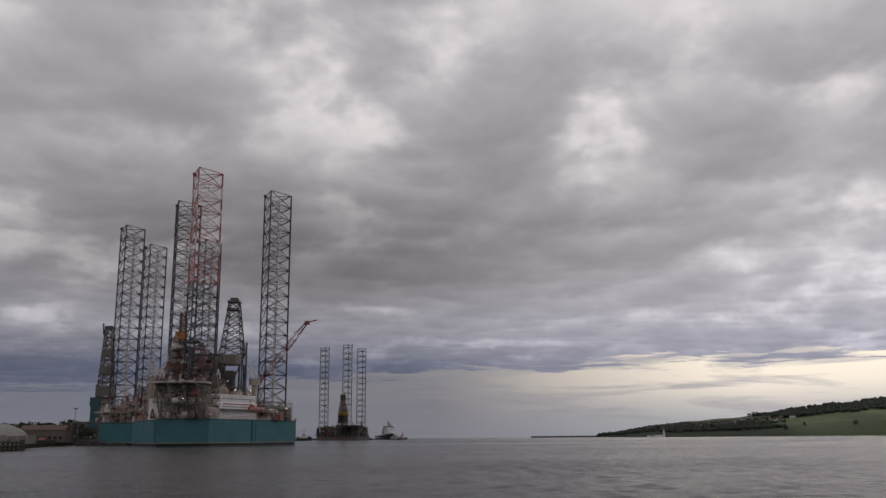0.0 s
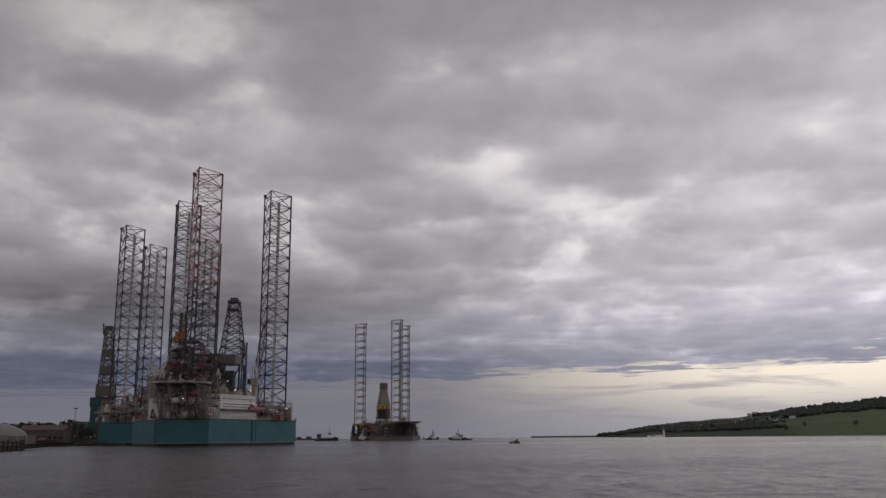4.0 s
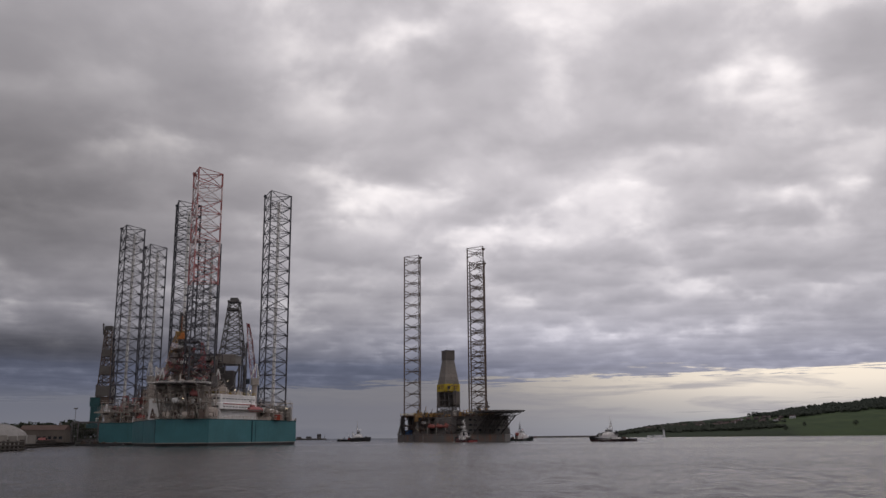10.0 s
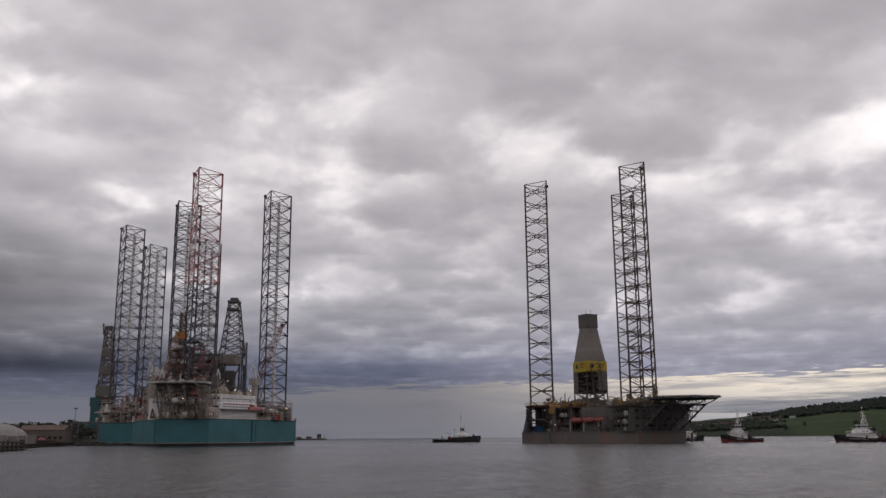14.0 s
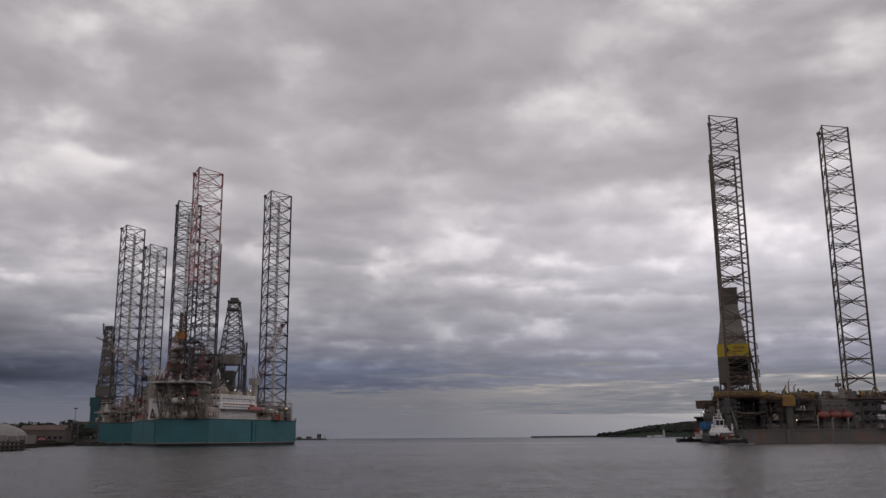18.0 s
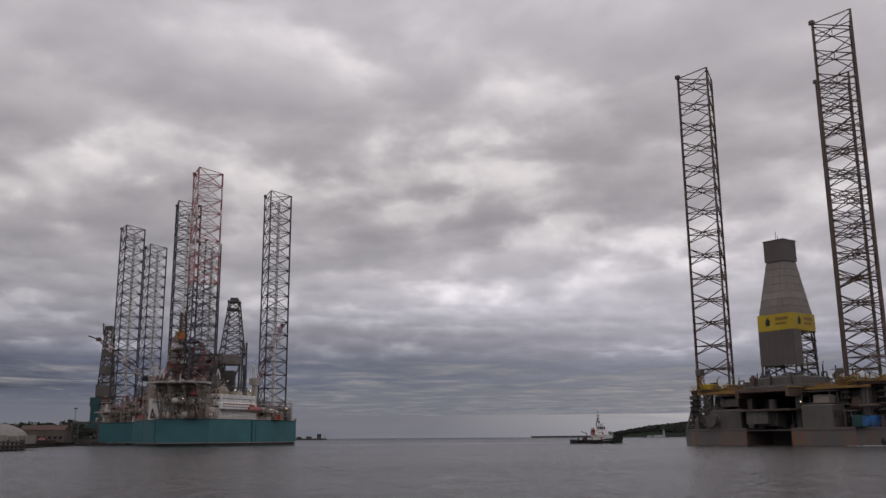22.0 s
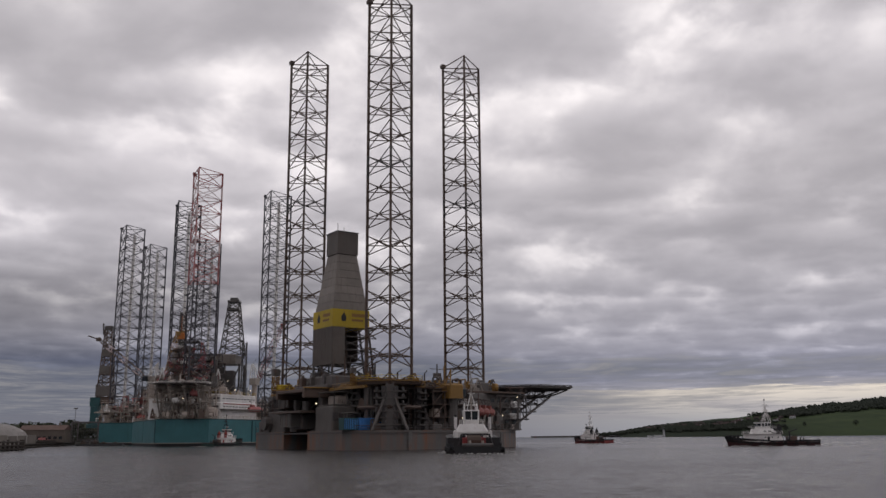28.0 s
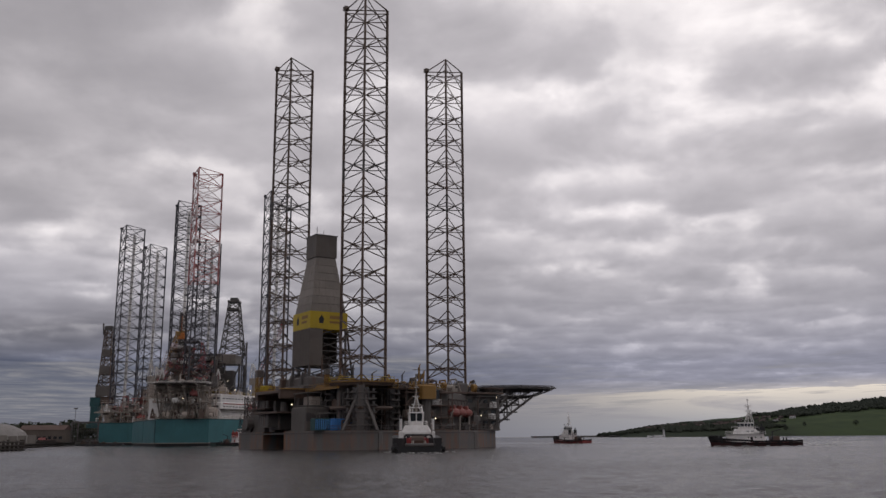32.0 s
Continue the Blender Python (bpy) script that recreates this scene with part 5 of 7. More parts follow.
def strip(rings, lo, hi, grow, sides=(0, 1)):
    """A belt round a hull between two fractions of its side height."""
    s = Shape()
    for side in sides:
        a, b = (1, 2) if side == 0 else (4, 3)
        pts = []
        for r in rings:
            p, q = Vector(r[a]), Vector(r[b])
            u, v = p.lerp(q, lo), p.lerp(q, hi)
            g = Vector((0, -grow if side == 0 else grow, 0))
            pts.append([u, u + g, v + g, v])
        s.loft(pts)
    return s


def tug(label, hull_mat, house_mat, boot, accent, m, mast=8.2, mast_mat=None, bow=1.9):
    t = thing("tug_boat", label, "tugboat", m, "tugs towing the rig")
    rings = hull_rings(31.0, 10.6, -2.5, 1.25, 0.34, 0.55, 0.84, 0.0, bow)
    h = part("hull", Shape().loft(rings), hull_mat, t)
    part("boot_stripe", strip(rings, 0.02, 0.3, 0.06), boot, h)
    part("rubber_fender", strip(rings, 0.66, 0.88, 0.25), RUBBER, h)
    part("bulwark", strip([[(p[0] + (0.5 if p[0] > 12 else 0), p[1], p[2] + (0.75 if p[0] < 2 else 1.0)) for p in r] for r in rings], 0.55, 1.0, 0.06), BLACK, h)
    for a in range(-3, 4):
        part("bow_fender", tube((14.5 - abs(a) * 0.8, a * 1.2, 1.0), (15.0 - abs(a) * 0.8, a * 1.2, 4.0), 0.5, n=8), RUBBER, h)
    ring = Shape()
    loops = []
    for k in range(11):
        a0 = 2 * math.pi * k / 10
        loops.append([((0.5 + 0.17 * math.cos(u)) * math.cos(a0), 0.17 * math.sin(u), (0.5 + 0.17 * math.cos(u)) * math.sin(a0)) for u in (0, 1.26, 2.51, 3.77, 5.03)])
    ring.loft(loops, cap=False)
    tyre = ring.mesh("tyre_fender", RUBBER)
    for i in range(6):
        for sy in (-1, 1):
            part("tyre_fender", tyre, RUBBER, h, "", pose(-11 + i * 4.0, sy * (5.35 if i else 5.0), 0.95))
    part("deck", Shape().prism([(-14.8, -4.2), (2, -5), (9, -4.2), (12.5, -1.5), (12.5, 1.5), (9, 4.2), (2, 5), (-14.8, 4.2)], 1.27, 1.35), DECK_RED, t, "red-brown deck")
    low = [(-3.2, -3.6), (-2.2, -3.9), (4.6, -3.7), (8.6, -2.4), (9.6, -1.0), (9.6, 1.0), (8.6, 2.4), (4.6, 3.7), (-2.2, 3.9), (-3.2, 3.6)]
    d = part("deckhouse", Shape().prism(low, 1.35, 4.4, -0.09), house_mat, t)
    for sy in (-1, 1):
        for x in (-1.4, 0.6, 3.0):
            part("porthole", tube((x, sy * 3.6, 3.2), (x, sy * 3.78, 3.2), 0.24, 8), GLASS, d)
        part("side_door", box(1.5, sy * 3.72 - 0.06, 1.5, 2.3, sy * 3.72 + 0.06, 3.4, 0.03), accent, d)
    part("door", box(-3.3, -2.4, 1.5, -3.15, -1.4, 3.5, 0.02), accent, d)
    part("boat_deck", Shape().prism([(x * 1.02, y * 1.05) for x, y in low], 4.4, 4.55), WHITE, d)
    part("deck_rail", rails([(x * 0.98, y * 0.98) for x, y in low], 4.55, 1.8, 0.95, 0.045), WHITE, d)
    mid = [(-1.2, -2.8), (4.2, -2.8), (6.8, -1.5), (6.8, 1.5), (4.2, 2.8), (-1.2, 2.8)]
    u = part("upper_house", Shape().prism(mid, 4.55, 6.5, -0.2), WHITE, t)
    windows(u, 0.2, 3.4, 2, 5.2, 5.7, -2.5, 0.1)
    windows(u, 0.2, 3.4, 2, 5.2, 5.7, 2.5, 0.1)
    part("bridge_rail", rails([(x * 1.02, y * 1.02) for x, y in mid], 6.5, 1.6, 0.9, 0.04), WHITE, u)
    wh = [(0.4, -1.9), (3.4, -1.9), (4.7, -1.1), (4.7, 1.1), (3.4, 1.9), (0.4, 1.9)]
    wheel = part("wheelhouse", Shape().prism(wh, 6.5, 8.7, 0.08), WHITE, t)
    ring = [(2.3 + (x - 2.3) * 1.05, y * 1.05) for x, y in wh]
    for (x0, y0), (x1, y1) in zip(ring, ring[1:] + ring[:1]):
        n = max(1, int(math.hypot(x1 - x0, y1 - y0) / 1.0))
        for i in range(n):
            a, b = (i + 0.12) / n, (i + 0.88) / n
            ax, ay, bx, by = x0 + (x1 - x0) * a, y0 + (y1 - y0) * a, x0 + (x1 - x0) * b, y0 + (y1 - y0) * b
            nx, ny = (y1 - y0), -(x1 - x0)
            k = 0.08 / math.hypot(nx, ny)
            part("window", Shape().loft([[(ax, ay, 7.3), (bx, by, 7.3), (bx, by, 8.4), (ax, ay, 8.4)], [(ax + nx * k, ay + ny * k, 7.3), (bx + nx * k, by + ny * k, 7.3), (bx + nx * k, by + ny * k, 8.4), (ax + nx * k, ay + ny * k, 8.4)]]), GLASS, wheel)
    part("roof", Shape().prism([(2.3 + (x - 2.3) * 1.16, y * 1.16) for x, y in wh], 8.7, 8.9), WHITE, wheel)
    mm = mast_mat or WHITE
    ms = part("mast", tube((1.4, 0, 8.9), (1.1, 0, 8.9 + mast), 0.15, n=6, r2=0.07), mm, t)
    for k, wide in ((0.3, 1.3), (0.6, 1.0), (0.88, 0.6)):
        z = 8.9 + mast * k
        part("cross_arm", tube((1.2, -wide, z), (1.2, wide, z), 0.06, n=5), mm, ms)
        part("mast_lamp", box(0.95, -0.25, z + 0.1, 1.45, 0.25, z + 0.5), mm, ms)
    for sy in (-1, 1):
        part("mast_leg", tube((-0.2, sy * 1.2, 8.9), (1.15, sy * 0.1, 8.9 + mast * 0.62), 0.13, n=5), mm, ms)
        part("mast_leg", tube((2.6, sy * 0.8, 8.9), (1.25, sy * 0.1, 8.9 + mast * 0.4), 0.11, n=5), mm, ms)
    for k, wide in ((0.22, 0.95), (0.42, 0.7), (0.62, 0.5)):
        z = 8.9 + mast * k
        part("mast_platform", Shape().prism([(0.2, -wide), (1.9, -wide), (1.9, wide), (0.2, wide)], z, z + 0.09), mm, ms)
        part("platform_rail", rails([(0.2, -wide), (1.9, -wide), (1.9, wide), (0.2, wide)], z + 0.09, 0.8, 0.7, 0.04), mm, ms)
    part("radar", box(1.6, -1.2, 10.0, 2.0, 1.2, 10.3), WHITE, ms)
    part("fire_monitor", tube((3.4, 1.2, 8.9), (3.4, 1.2, 9.7), 0.18, n=6).tube((3.4, 1.2, 9.7), (4.6, 1.2, 10.2), 0.14, 6), accent, t)
    for sy in (-1, 1):
        f = part("funnel", box(-3.1, sy * 2.5 - 0.6, 4.55, -1.4, sy * 2.5 + 0.6, 7.2).tube((-2.2, sy * 2.5, 7.1), (-2.4, sy * 2.5, 8.2), 0.28, 8), accent, t)
        part("funnel_band", box(-3.15, sy * 2.5 - 0.65, 6.0, -1.35, sy * 2.5 + 0.65, 6.3), BLACK, f)
    w = part("towing_winch", tube((-7.4, -1.8, 2.5), (-7.4, 1.8, 2.5), 1.1, n=12).box(-8.4, -2.4, 1.35, -6.2, -1.8, 3.6).box(-8.4, 1.8, 1.35, -6.2, 2.4, 3.6), BROWN_STEEL, t)
    part("rope_drum", tube((-7.4, -1.5, 2.5), (-7.4, 1.5, 2.5), 1.25, n=12), BLACK, w)
    for sy in (-1, 1):
        part("towing_bitt", tube((-11, sy * 1.4, 1.35), (-11, sy * 1.4, 3.0), 0.3, n=8), BLACK, t)
    part("work_crane", tube((-5.6, 3.0, 1.35), (-5.6, 3.0, 5.4), 0.22, n=6).tube((-5.6, 3.0, 5.3), (-8.6, 2.8, 6.2), 0.16, 5), BLACK, t)
    part("liferaft", tube((-1.0, 3.3, 5.0), (0.6, 3.3, 5.0), 0.4, n=8), WHITE, t)
    part("anchor_windlass", tube((11.0, -1.1, 2.6), (11.0, 1.1, 2.6), 0.45, n=8).box(10.5, -0.8, 1.6, 11.5, 0.8, 2.2), BLACK, t)
    rnd = random.Random(len(label))
    foam = Shape()
    for i in range(60):
        k = rnd.random()
        x, side = 15 - 44 * k, rnd.choice((-1, 1))
        y = side * (5.6 + 5.0 * k * rnd.random()) if k < 0.66 else rnd.uniform(-4.5, 4.5)
        a, b = rnd.uniform(0.25, 1.3), rnd.uniform(0.08, 0.3)
        foam.box(x - a, y - b, 0.02, x + a, y + b, rnd.uniform(0.08, 0.2), 0.03)
    tagged(part("wake", foam, FOAM, t), "broken white foam along the waterline", kind="stuff")
    part("lifebuoy", tube((3.0, -3.75, 4.95), (3.0, -3.65, 4.95), 0.38, n=10), ORANGE, t)
    return t


def escort_tug(label, m):
    """A tug with a long low aft deck, a raised dark forecastle and a compact rounded house."""
    t = thing("tug_boat", label, "tugboat", m, "tugs towing the rig")
    rings = hull_rings(31.0, 11.6, -2.5, 1.3, 0.30, 0.55, 0.88, 0.0, 0.7)
    h = part("hull", Shape().loft(rings), BLACK, t)
    fore = [[(p[0], p[1] * 1.01, z) for p in (r[2], r[3]) for z in ((r[2][2] - 0.5, 3.3 + 0.065 * max(0.0, p[0])) if p[1] < 0 else (3.3 + 0.065 * max(0.0, p[0]), r[2][2] - 0.5))] for r in rings[6:]]
    part("forecastle", Shape().loft(fore), BLACK, h)
    part("rubber_fender", strip(rings, 0.55, 0.9, 0.28), RUBBER, h)
    for side in (0, 1):
        part("aft_bulwark", strip([[(p[0], p[1], p[2] + 0.7) for p in r] for r in rings[:9]], 0.5, 1.0, 0.08, (side,)), BLACK, h)
    part("stern_roller", tube((-15.3, -3.2, 1.7), (-15.3, 3.2, 1.7), 0.45, 10), STEEL, h)
    for a in range(-4, 5):
        part("bow_fender", tube((14.9 - abs(a) * 0.75, a * 1.1, 0.8), (15.4 - abs(a) * 0.75, a * 1.1, 3.9), 0.5, n=8), RUBBER, h)
    for i in range(7):
        for sy in (-1, 1):
            part("tyre_fender", tube((-12.5 + i * 3.6, sy * 5.75, 0.7), (-12.5 + i * 3.6, sy * 6.05, 0.7), 0.62, 10), RUBBER, h)
    part("aft_deck", Shape().prism([(-15.0, -4.7), (-0.6, -5.4), (-0.6, 5.4), (-15.0, 4.7)], 1.32, 1.4), DECK_RED, t, "red-brown working deck")
    low = [(0.2, -3.4), (1.2, -4.0), (5.6, -3.9), (7.6, -2.6), (8.2, 0.0), (7.6, 2.6), (5.6, 3.9), (1.2, 4.0), (0.2, 3.4)]
    d = part("deckhouse", Shape().prism(low, 1.4, 4.6, -0.03).prism([(4.3 + (x - 4.3) * 0.97, y * 0.97) for x, y in low], 4.6, 6.4, -0.28), WHITE, t, "white rounded deckhouse")
    part("aft_door", box(0.08, -0.5, 1.6, 0.22, 0.5, 3.6, 0.03), DECK_RED, d)
    for sy in (-1, 1):
        part("aft_window", box(0.08, sy * 2.0 - 0.45, 3.0, 0.22, sy * 2.0 + 0.45, 3.8, 0.03), GLASS, d)
        for x in (2.0, 3.6, 5.2):
            part("porthole", tube((x, sy * 3.7, 4.1), (x, sy * 3.95, 4.1), 0.26, 8), GLASS, d)
        part("side_wing", box(-1.6, sy * 3.9 - 0.5, 1.4, 0.9, sy * 3.9 + 0.5, 5.0, 0.3), WHITE, d, "white funnel casing")
        f = part("funnel", tube((-1.0, sy * 3.9, 5.2), (-1.3, sy * 3.9, 7.9), 0.34, 8), WHITE, t)
        part("exhaust_tip", tube((-1.3, sy * 3.9, 7.9), (-1.5, sy * 3.9, 8.4), 0.26, 8), BLACK, f)
    part("house_rail", rails([(4.3 + (x - 4.3) * 0.7, y * 0.7) for x, y in low], 6.4, 1.6, 0.9, 0.045), WHITE, d)
    wh = [(2.4, -1.5), (4.3, -1.8), (5.1, -1.0), (5.1, 1.0), (4.3, 1.8), (2.4, 1.5)]
    wheel = part("wheelhouse", Shape().prism(wh, 6.4, 7.3, 0.02), WHITE, t)
    part("window_band", Shape().prism([(3.6 + (x - 3.6) * 0.96, y * 0.96) for x, y in wh], 7.3, 9.3, 0.06), GLASS, wheel)
    for x, y in wh + [(2.4, 0.0), (3.3, -1.65), (3.3, 1.65)]:
        part("window_post", tube((3.6 + (x - 3.6) * 1.0, y * 1.0, 7.2), (3.6 + (x - 3.6) * 1.06, y * 1.06, 9.4), 0.13, 5), WHITE, wheel)
    part("roof", Shape().prism([(3.6 + (x - 3.6) * 1.14, y * 1.14) for x, y in wh], 9.3, 9.6), WHITE, wheel)
    ms = part("mast", tube((3.0, 0, 9.6), (2.8, 0, 18.6), 0.26, n=6, r2=0.1), CLAD, t)
    for z, wide in ((11.4, 1.3), (13.4, 0.9), (15.6, 0.6)):
        part("cross_arm", tube((2.9, -wide, z), (2.9, wide, z), 0.07, n=5), WHITE, ms)
        part("mast_lamp", box(2.65, -0.22, z + 0.1, 3.15, 0.22, z + 0.5), CLAD, ms)
    for sy in (-1, 1):
        part("mast_leg", tube((2.0, sy * 1.0, 9.6), (2.85, sy * 0.1, 13.4), 0.11, n=5), WHITE, ms)
        part("fire_monitor", tube((5.0, sy * 1.5, 9.6), (5.0, sy * 1.5, 10.6), 0.2, n=6).tube((5.0, sy * 1.5, 10.6), (6.2, sy * 1.5, 11.1), 0.15, 6), WHITE, t)
    part("radar", box(3.3, -1.3, 10.6, 3.7, 1.3, 10.85), WHITE, ms)
    w = part("towing_winch", tube((-4.6, -1.9, 2.5), (-4.6, 1.9, 2.5), 1.0, n=12).box(-5.6, -2.6, 1.4, -3.4, -1.9, 3.3).box(-5.6, 1.9, 1.4, -3.4, 2.6, 3.3), DECK_RED, t, "red towing winch")
    part("rope_drum", tube((-4.6, -1.5, 2.7), (-4.6, 1.5, 2.7), 1.3, n=12), BROWN_STEEL, w)
    part("rescue_boat", Shape().loft([[(-2.7 + k * 0.62, 3.2 + b, 2.7 + z) for b, z in ((-0.7 * q, 0.5), (-0.5 * q, -0.3), (0.5 * q, -0.3), (0.7 * q, 0.5))] for k, q in enumerate((0.7, 1.0, 1.0, 0.8, 0.2))]), ORANGE, t, "orange rescue boat")
    part("work_crane", tube((-2.4, -3.6, 1.4), (-2.4, -3.6, 4.6), 0.24, n=6).tube((-2.4, -3.6, 4.5), (-6.4, -3.2, 6.6), 0.15, 5), WHITE, t)
    part("towing_gantry", tube((-9.5, -3.8, 1.4), (-9.5, -3.0, 4.0), 0.22, 6).tube((-9.5, 3.8, 1.4), (-9.5, 3.0, 4.0), 0.22, 6).tube((-9.5, -3.0, 4.0), (-9.5, 3.0, 4.0), 0.22, 6), BLACK, t)
    for sy in (-1, 1):
        part("towing_bitt", tube((-12, sy * 1.4, 1.4), (-12, sy * 1.4, 2.7), 0.3, n=8), CLAD, t)
    part("foredeck_winch", tube((11.0, -1.4, 4.4), (11.0, 1.4, 4.4), 0.7, n=10).box(10.2, -1.0, 3.5, 11.8, 1.0, 4.0), BLACK, t)
    dice = random.Random(31)
    foam = Shape()
    for i in range(70):
        k = dice.random()
        x, side = 15 - 44 * k, dice.choice((-1, 1))
        y = side * (6.0 + 4.0 * k * dice.random()) if k < 0.66 else dice.uniform(-4.5, 4.5)
        a, b = dice.uniform(0.25, 1.3), dice.uniform(0.08, 0.3)
        foam.box(x - a, y - b, 0.02, x + a, y + b, dice.uniform(0.08, 0.2), 0.03)
    tagged(part("wake", foam, FOAM, t), "broken white foam along the waterline", kind="stuff")
    return t


T1 = escort_tug("black-hulled tug with raised forecastle, white rounded house and red winch", pose(-200, 1250, 0))
T2 = tug("red-hulled tug with black bulwarks and white superstructure", DECK_RED, WHITE, DECK_RED, BLACK, pose(-100, 1180, 0, 0, 0, 180))
T3 = tug("dark green tug with white deckhouse and red funnels", BOAT_GREEN, WHITE, BLACK, RED, pose(-60, 1300, 0), 8.0, BLACK)
T4 = tug("maroon tug with red boot line and long white superstructure", MAROON, WHITE, MAROON, BLACK, pose(-67, 1250, 0, 0, 0, 180), 9.5, bow=1.3)
for boat, k, low in ((T1, 0.83, 1.0), (T2, 0.6, 1.25), (T3, 0.64, 1.15), (T4, 0.76, 0.9)):
    boat.scale = (k, k, k * low)


def supply_ship():
    t = thing("supply_ship", "dark green offshore supply ship with white superstructure forward", "ship", pose(-100, 1500, 0, 0, 0, -60))
    rings = hull_rings(74, 16.5, -4, 2.5, 0.24, 0.6, 0.92, 0.0, 3.2, 20)
    h = part("hull", Shape().loft(rings), BOAT_GREEN, t)
    part("boot_stripe", strip(rings, 0.02, 0.18, 0.06), DECK_RED, h)
    part("forecastle", Shape().loft([[(p[0], p[1] * 1.01, z) for p in (r[2], r[3]) for z in ((r[2][2] - 0.6, r[2][2] + 2.5) if p[1] < 0 else (r[2][2] + 2.5, r[2][2] - 0.6))] for r in rings[10:]]), BOAT_GREEN, h)
    part("rubbing_strake", strip(rings, 0.72, 0.8, 0.25), BLACK, h)
    part("bulwark", strip([[(p[0], p[1], p[2] + 2.3) for p in r] for r in rings[:13]], 0.45, 1.0, 0.08), BOAT_GREEN, h)
    part("cargo_rail", rails([(-35, -7.4), (6, -8)], 3.2, 3, 2.6, 0.12, False).tube((-35, 7.4, 5.8), (6, 8, 5.8), 0.2, 4), GREY, h)
    for k in range(4):
        x0, w_, z, nose = 2 + k * 2.8, 7.6 - k * 0.5, 4.6 + k * 2.75, (33.0, 29.0, 25.5, 23.0)[k]
        foot = [(x0, -w_), (nose - 6, -w_), (nose, -w_ * 0.5), (nose, w_ * 0.5), (nose - 6, w_), (x0, w_)]
        a = part("superstructure_tier", Shape().prism(foot, z, z + 2.7, -0.05), WHITE, t)
        windows(a, x0 + 2, nose - 7, 6, z + 1.2, z + 1.8, -w_ + 0.1, 0.12)
        windows(a, x0 + 2, nose - 7, 6, z + 1.2, z + 1.8, w_ - 0.1, 0.12)
        part("tier_rail", rails(foot, z + 2.7, 2.4, 1.0, 0.06), WHITE, a)
    b = [(14, -7.8), (20, -7.8), (22.8, -4), (22.8, 4), (20, 7.8), (14, 7.8)]
    br = part("bridge", Shape().prism(b, 15.3, 18.3, 0.03), WHITE, t)
    part("window_band", Shape().prism([(x * 1.004 - 0.0, y * 1.012) for x, y in b], 16.6, 17.7), GLASS, br)
    part("roof", Shape().prism([(x * 1.02 - 0.4, y * 1.03) for x, y in b], 18.3, 18.7), WHITE, br)
    part("mast", tube((19, 0, 18.7), (15.4, 0, 25.6), 0.5, 6, 0.25).tube((15.5, 0, 18.7), (17.4, 0, 23.4), 0.3, 6, 0.15).box(16.2, -2.2, 20.6, 17.6, 2.2, 21.2).box(15.0, -1.2, 23.6, 16.4, 1.2, 24.4).tube((16.5, -3, 22), (16.5, 3, 22), 0.15, 4).ball((17.8, 2.6, 19.6), 0.9, 0.9, 1.0), BLACK, t)
    for sy in (-1, 1):
        part("funnel", box(8, sy * 5.6 - 0.9, 10.8, 10.8, sy * 5.6 + 0.9, 17.6), BOAT_GREEN, t)
    for i, mat in enumerate((GREY, BOAT_GREEN, CLAD, STEEL, BEIGE, GREY)):
        x = -30 + i * 5.6
        part("deck_cargo", box(x, -3 + (i % 2) * 1.2, 3.2, x + 4.6, 1.5 + (i % 2) * 1.8, 5.8, 0.08), mat, t)
    lifeboat(t, 11, -7.6, 9.4, 5.2, 0, PALE_RED)
    part("crane", tube((3, 6, 3.2), (3, 6, 11), 0.5, 8).tube((3, 6, 10.6), (-6, 5, 10.2), 0.35, 6), CLAD, t)
    return t


SHIP = supply_ship()
SHIP.scale = (0.84, 1.0, 1.12)


def workboat():
    t = thing("workboat", "low reddish-brown workboat with deck crane", "boat", pose(326, 230, 0, 0, 0, 180))
    rings = hull_rings(25, 8.0, -1.2, 1.0, 0.14, 0.5, 0.95, 0.0, 0.9, 12)
    h = part("hull", Shape().loft(rings), MAROON, t)
    part("rubber_fender", strip(rings, 0.7, 0.95, 0.2), RUBBER, h)
    part("deckhouse", box(-9.5, -2.6, 1.0, -4.0, 2.6, 3.6), BROWN_STEEL, t)
    w_ = part("wheelhouse", box(-8.6, -2.0, 3.6, -5.0, 2.0, 6.0), CLAD, t)
    windows(w_, -8.3, -5.2, 3, 4.5, 5.4, -2.02, 0.05)
    windows(w_, -8.3, -5.2, 3, 4.5, 5.4, 2.02, 0.05)
    windows(w_, -1.7, 1.7, 3, 4.5, 5.4, -4.98, 0.05, "y")
    part("mast", tube((-6.8, 0, 6), (-6.8, 0, 9.6), 0.12, 5), BEIGE, t)
    part("deck_crane", tube((2, -1.5, 1), (2, -1.5, 4.2), 0.35, 8).tube((2, -1.5, 4), (8.5, -0.5, 5.4), 0.28, 6), BROWN_STEEL, t)
    clutter(t, (-1, -2.6, 9, 2.6), 1.0, 9, [OCHRE, BROWN_STEEL, BEIGE, PALE_RED], 31, (1.4, 3), (0.7, 1.8))
    t.scale = (0.245, 0.26, 0.29)
    part("deck_rail", rails([(-11.5, -3.6), (9, -3.6), (11.5, 0), (9, 3.6), (-11.5, 3.6)], 1.1, 2.5, 1.0, 0.05), GREY, t)
    return t


BOAT = workboat()

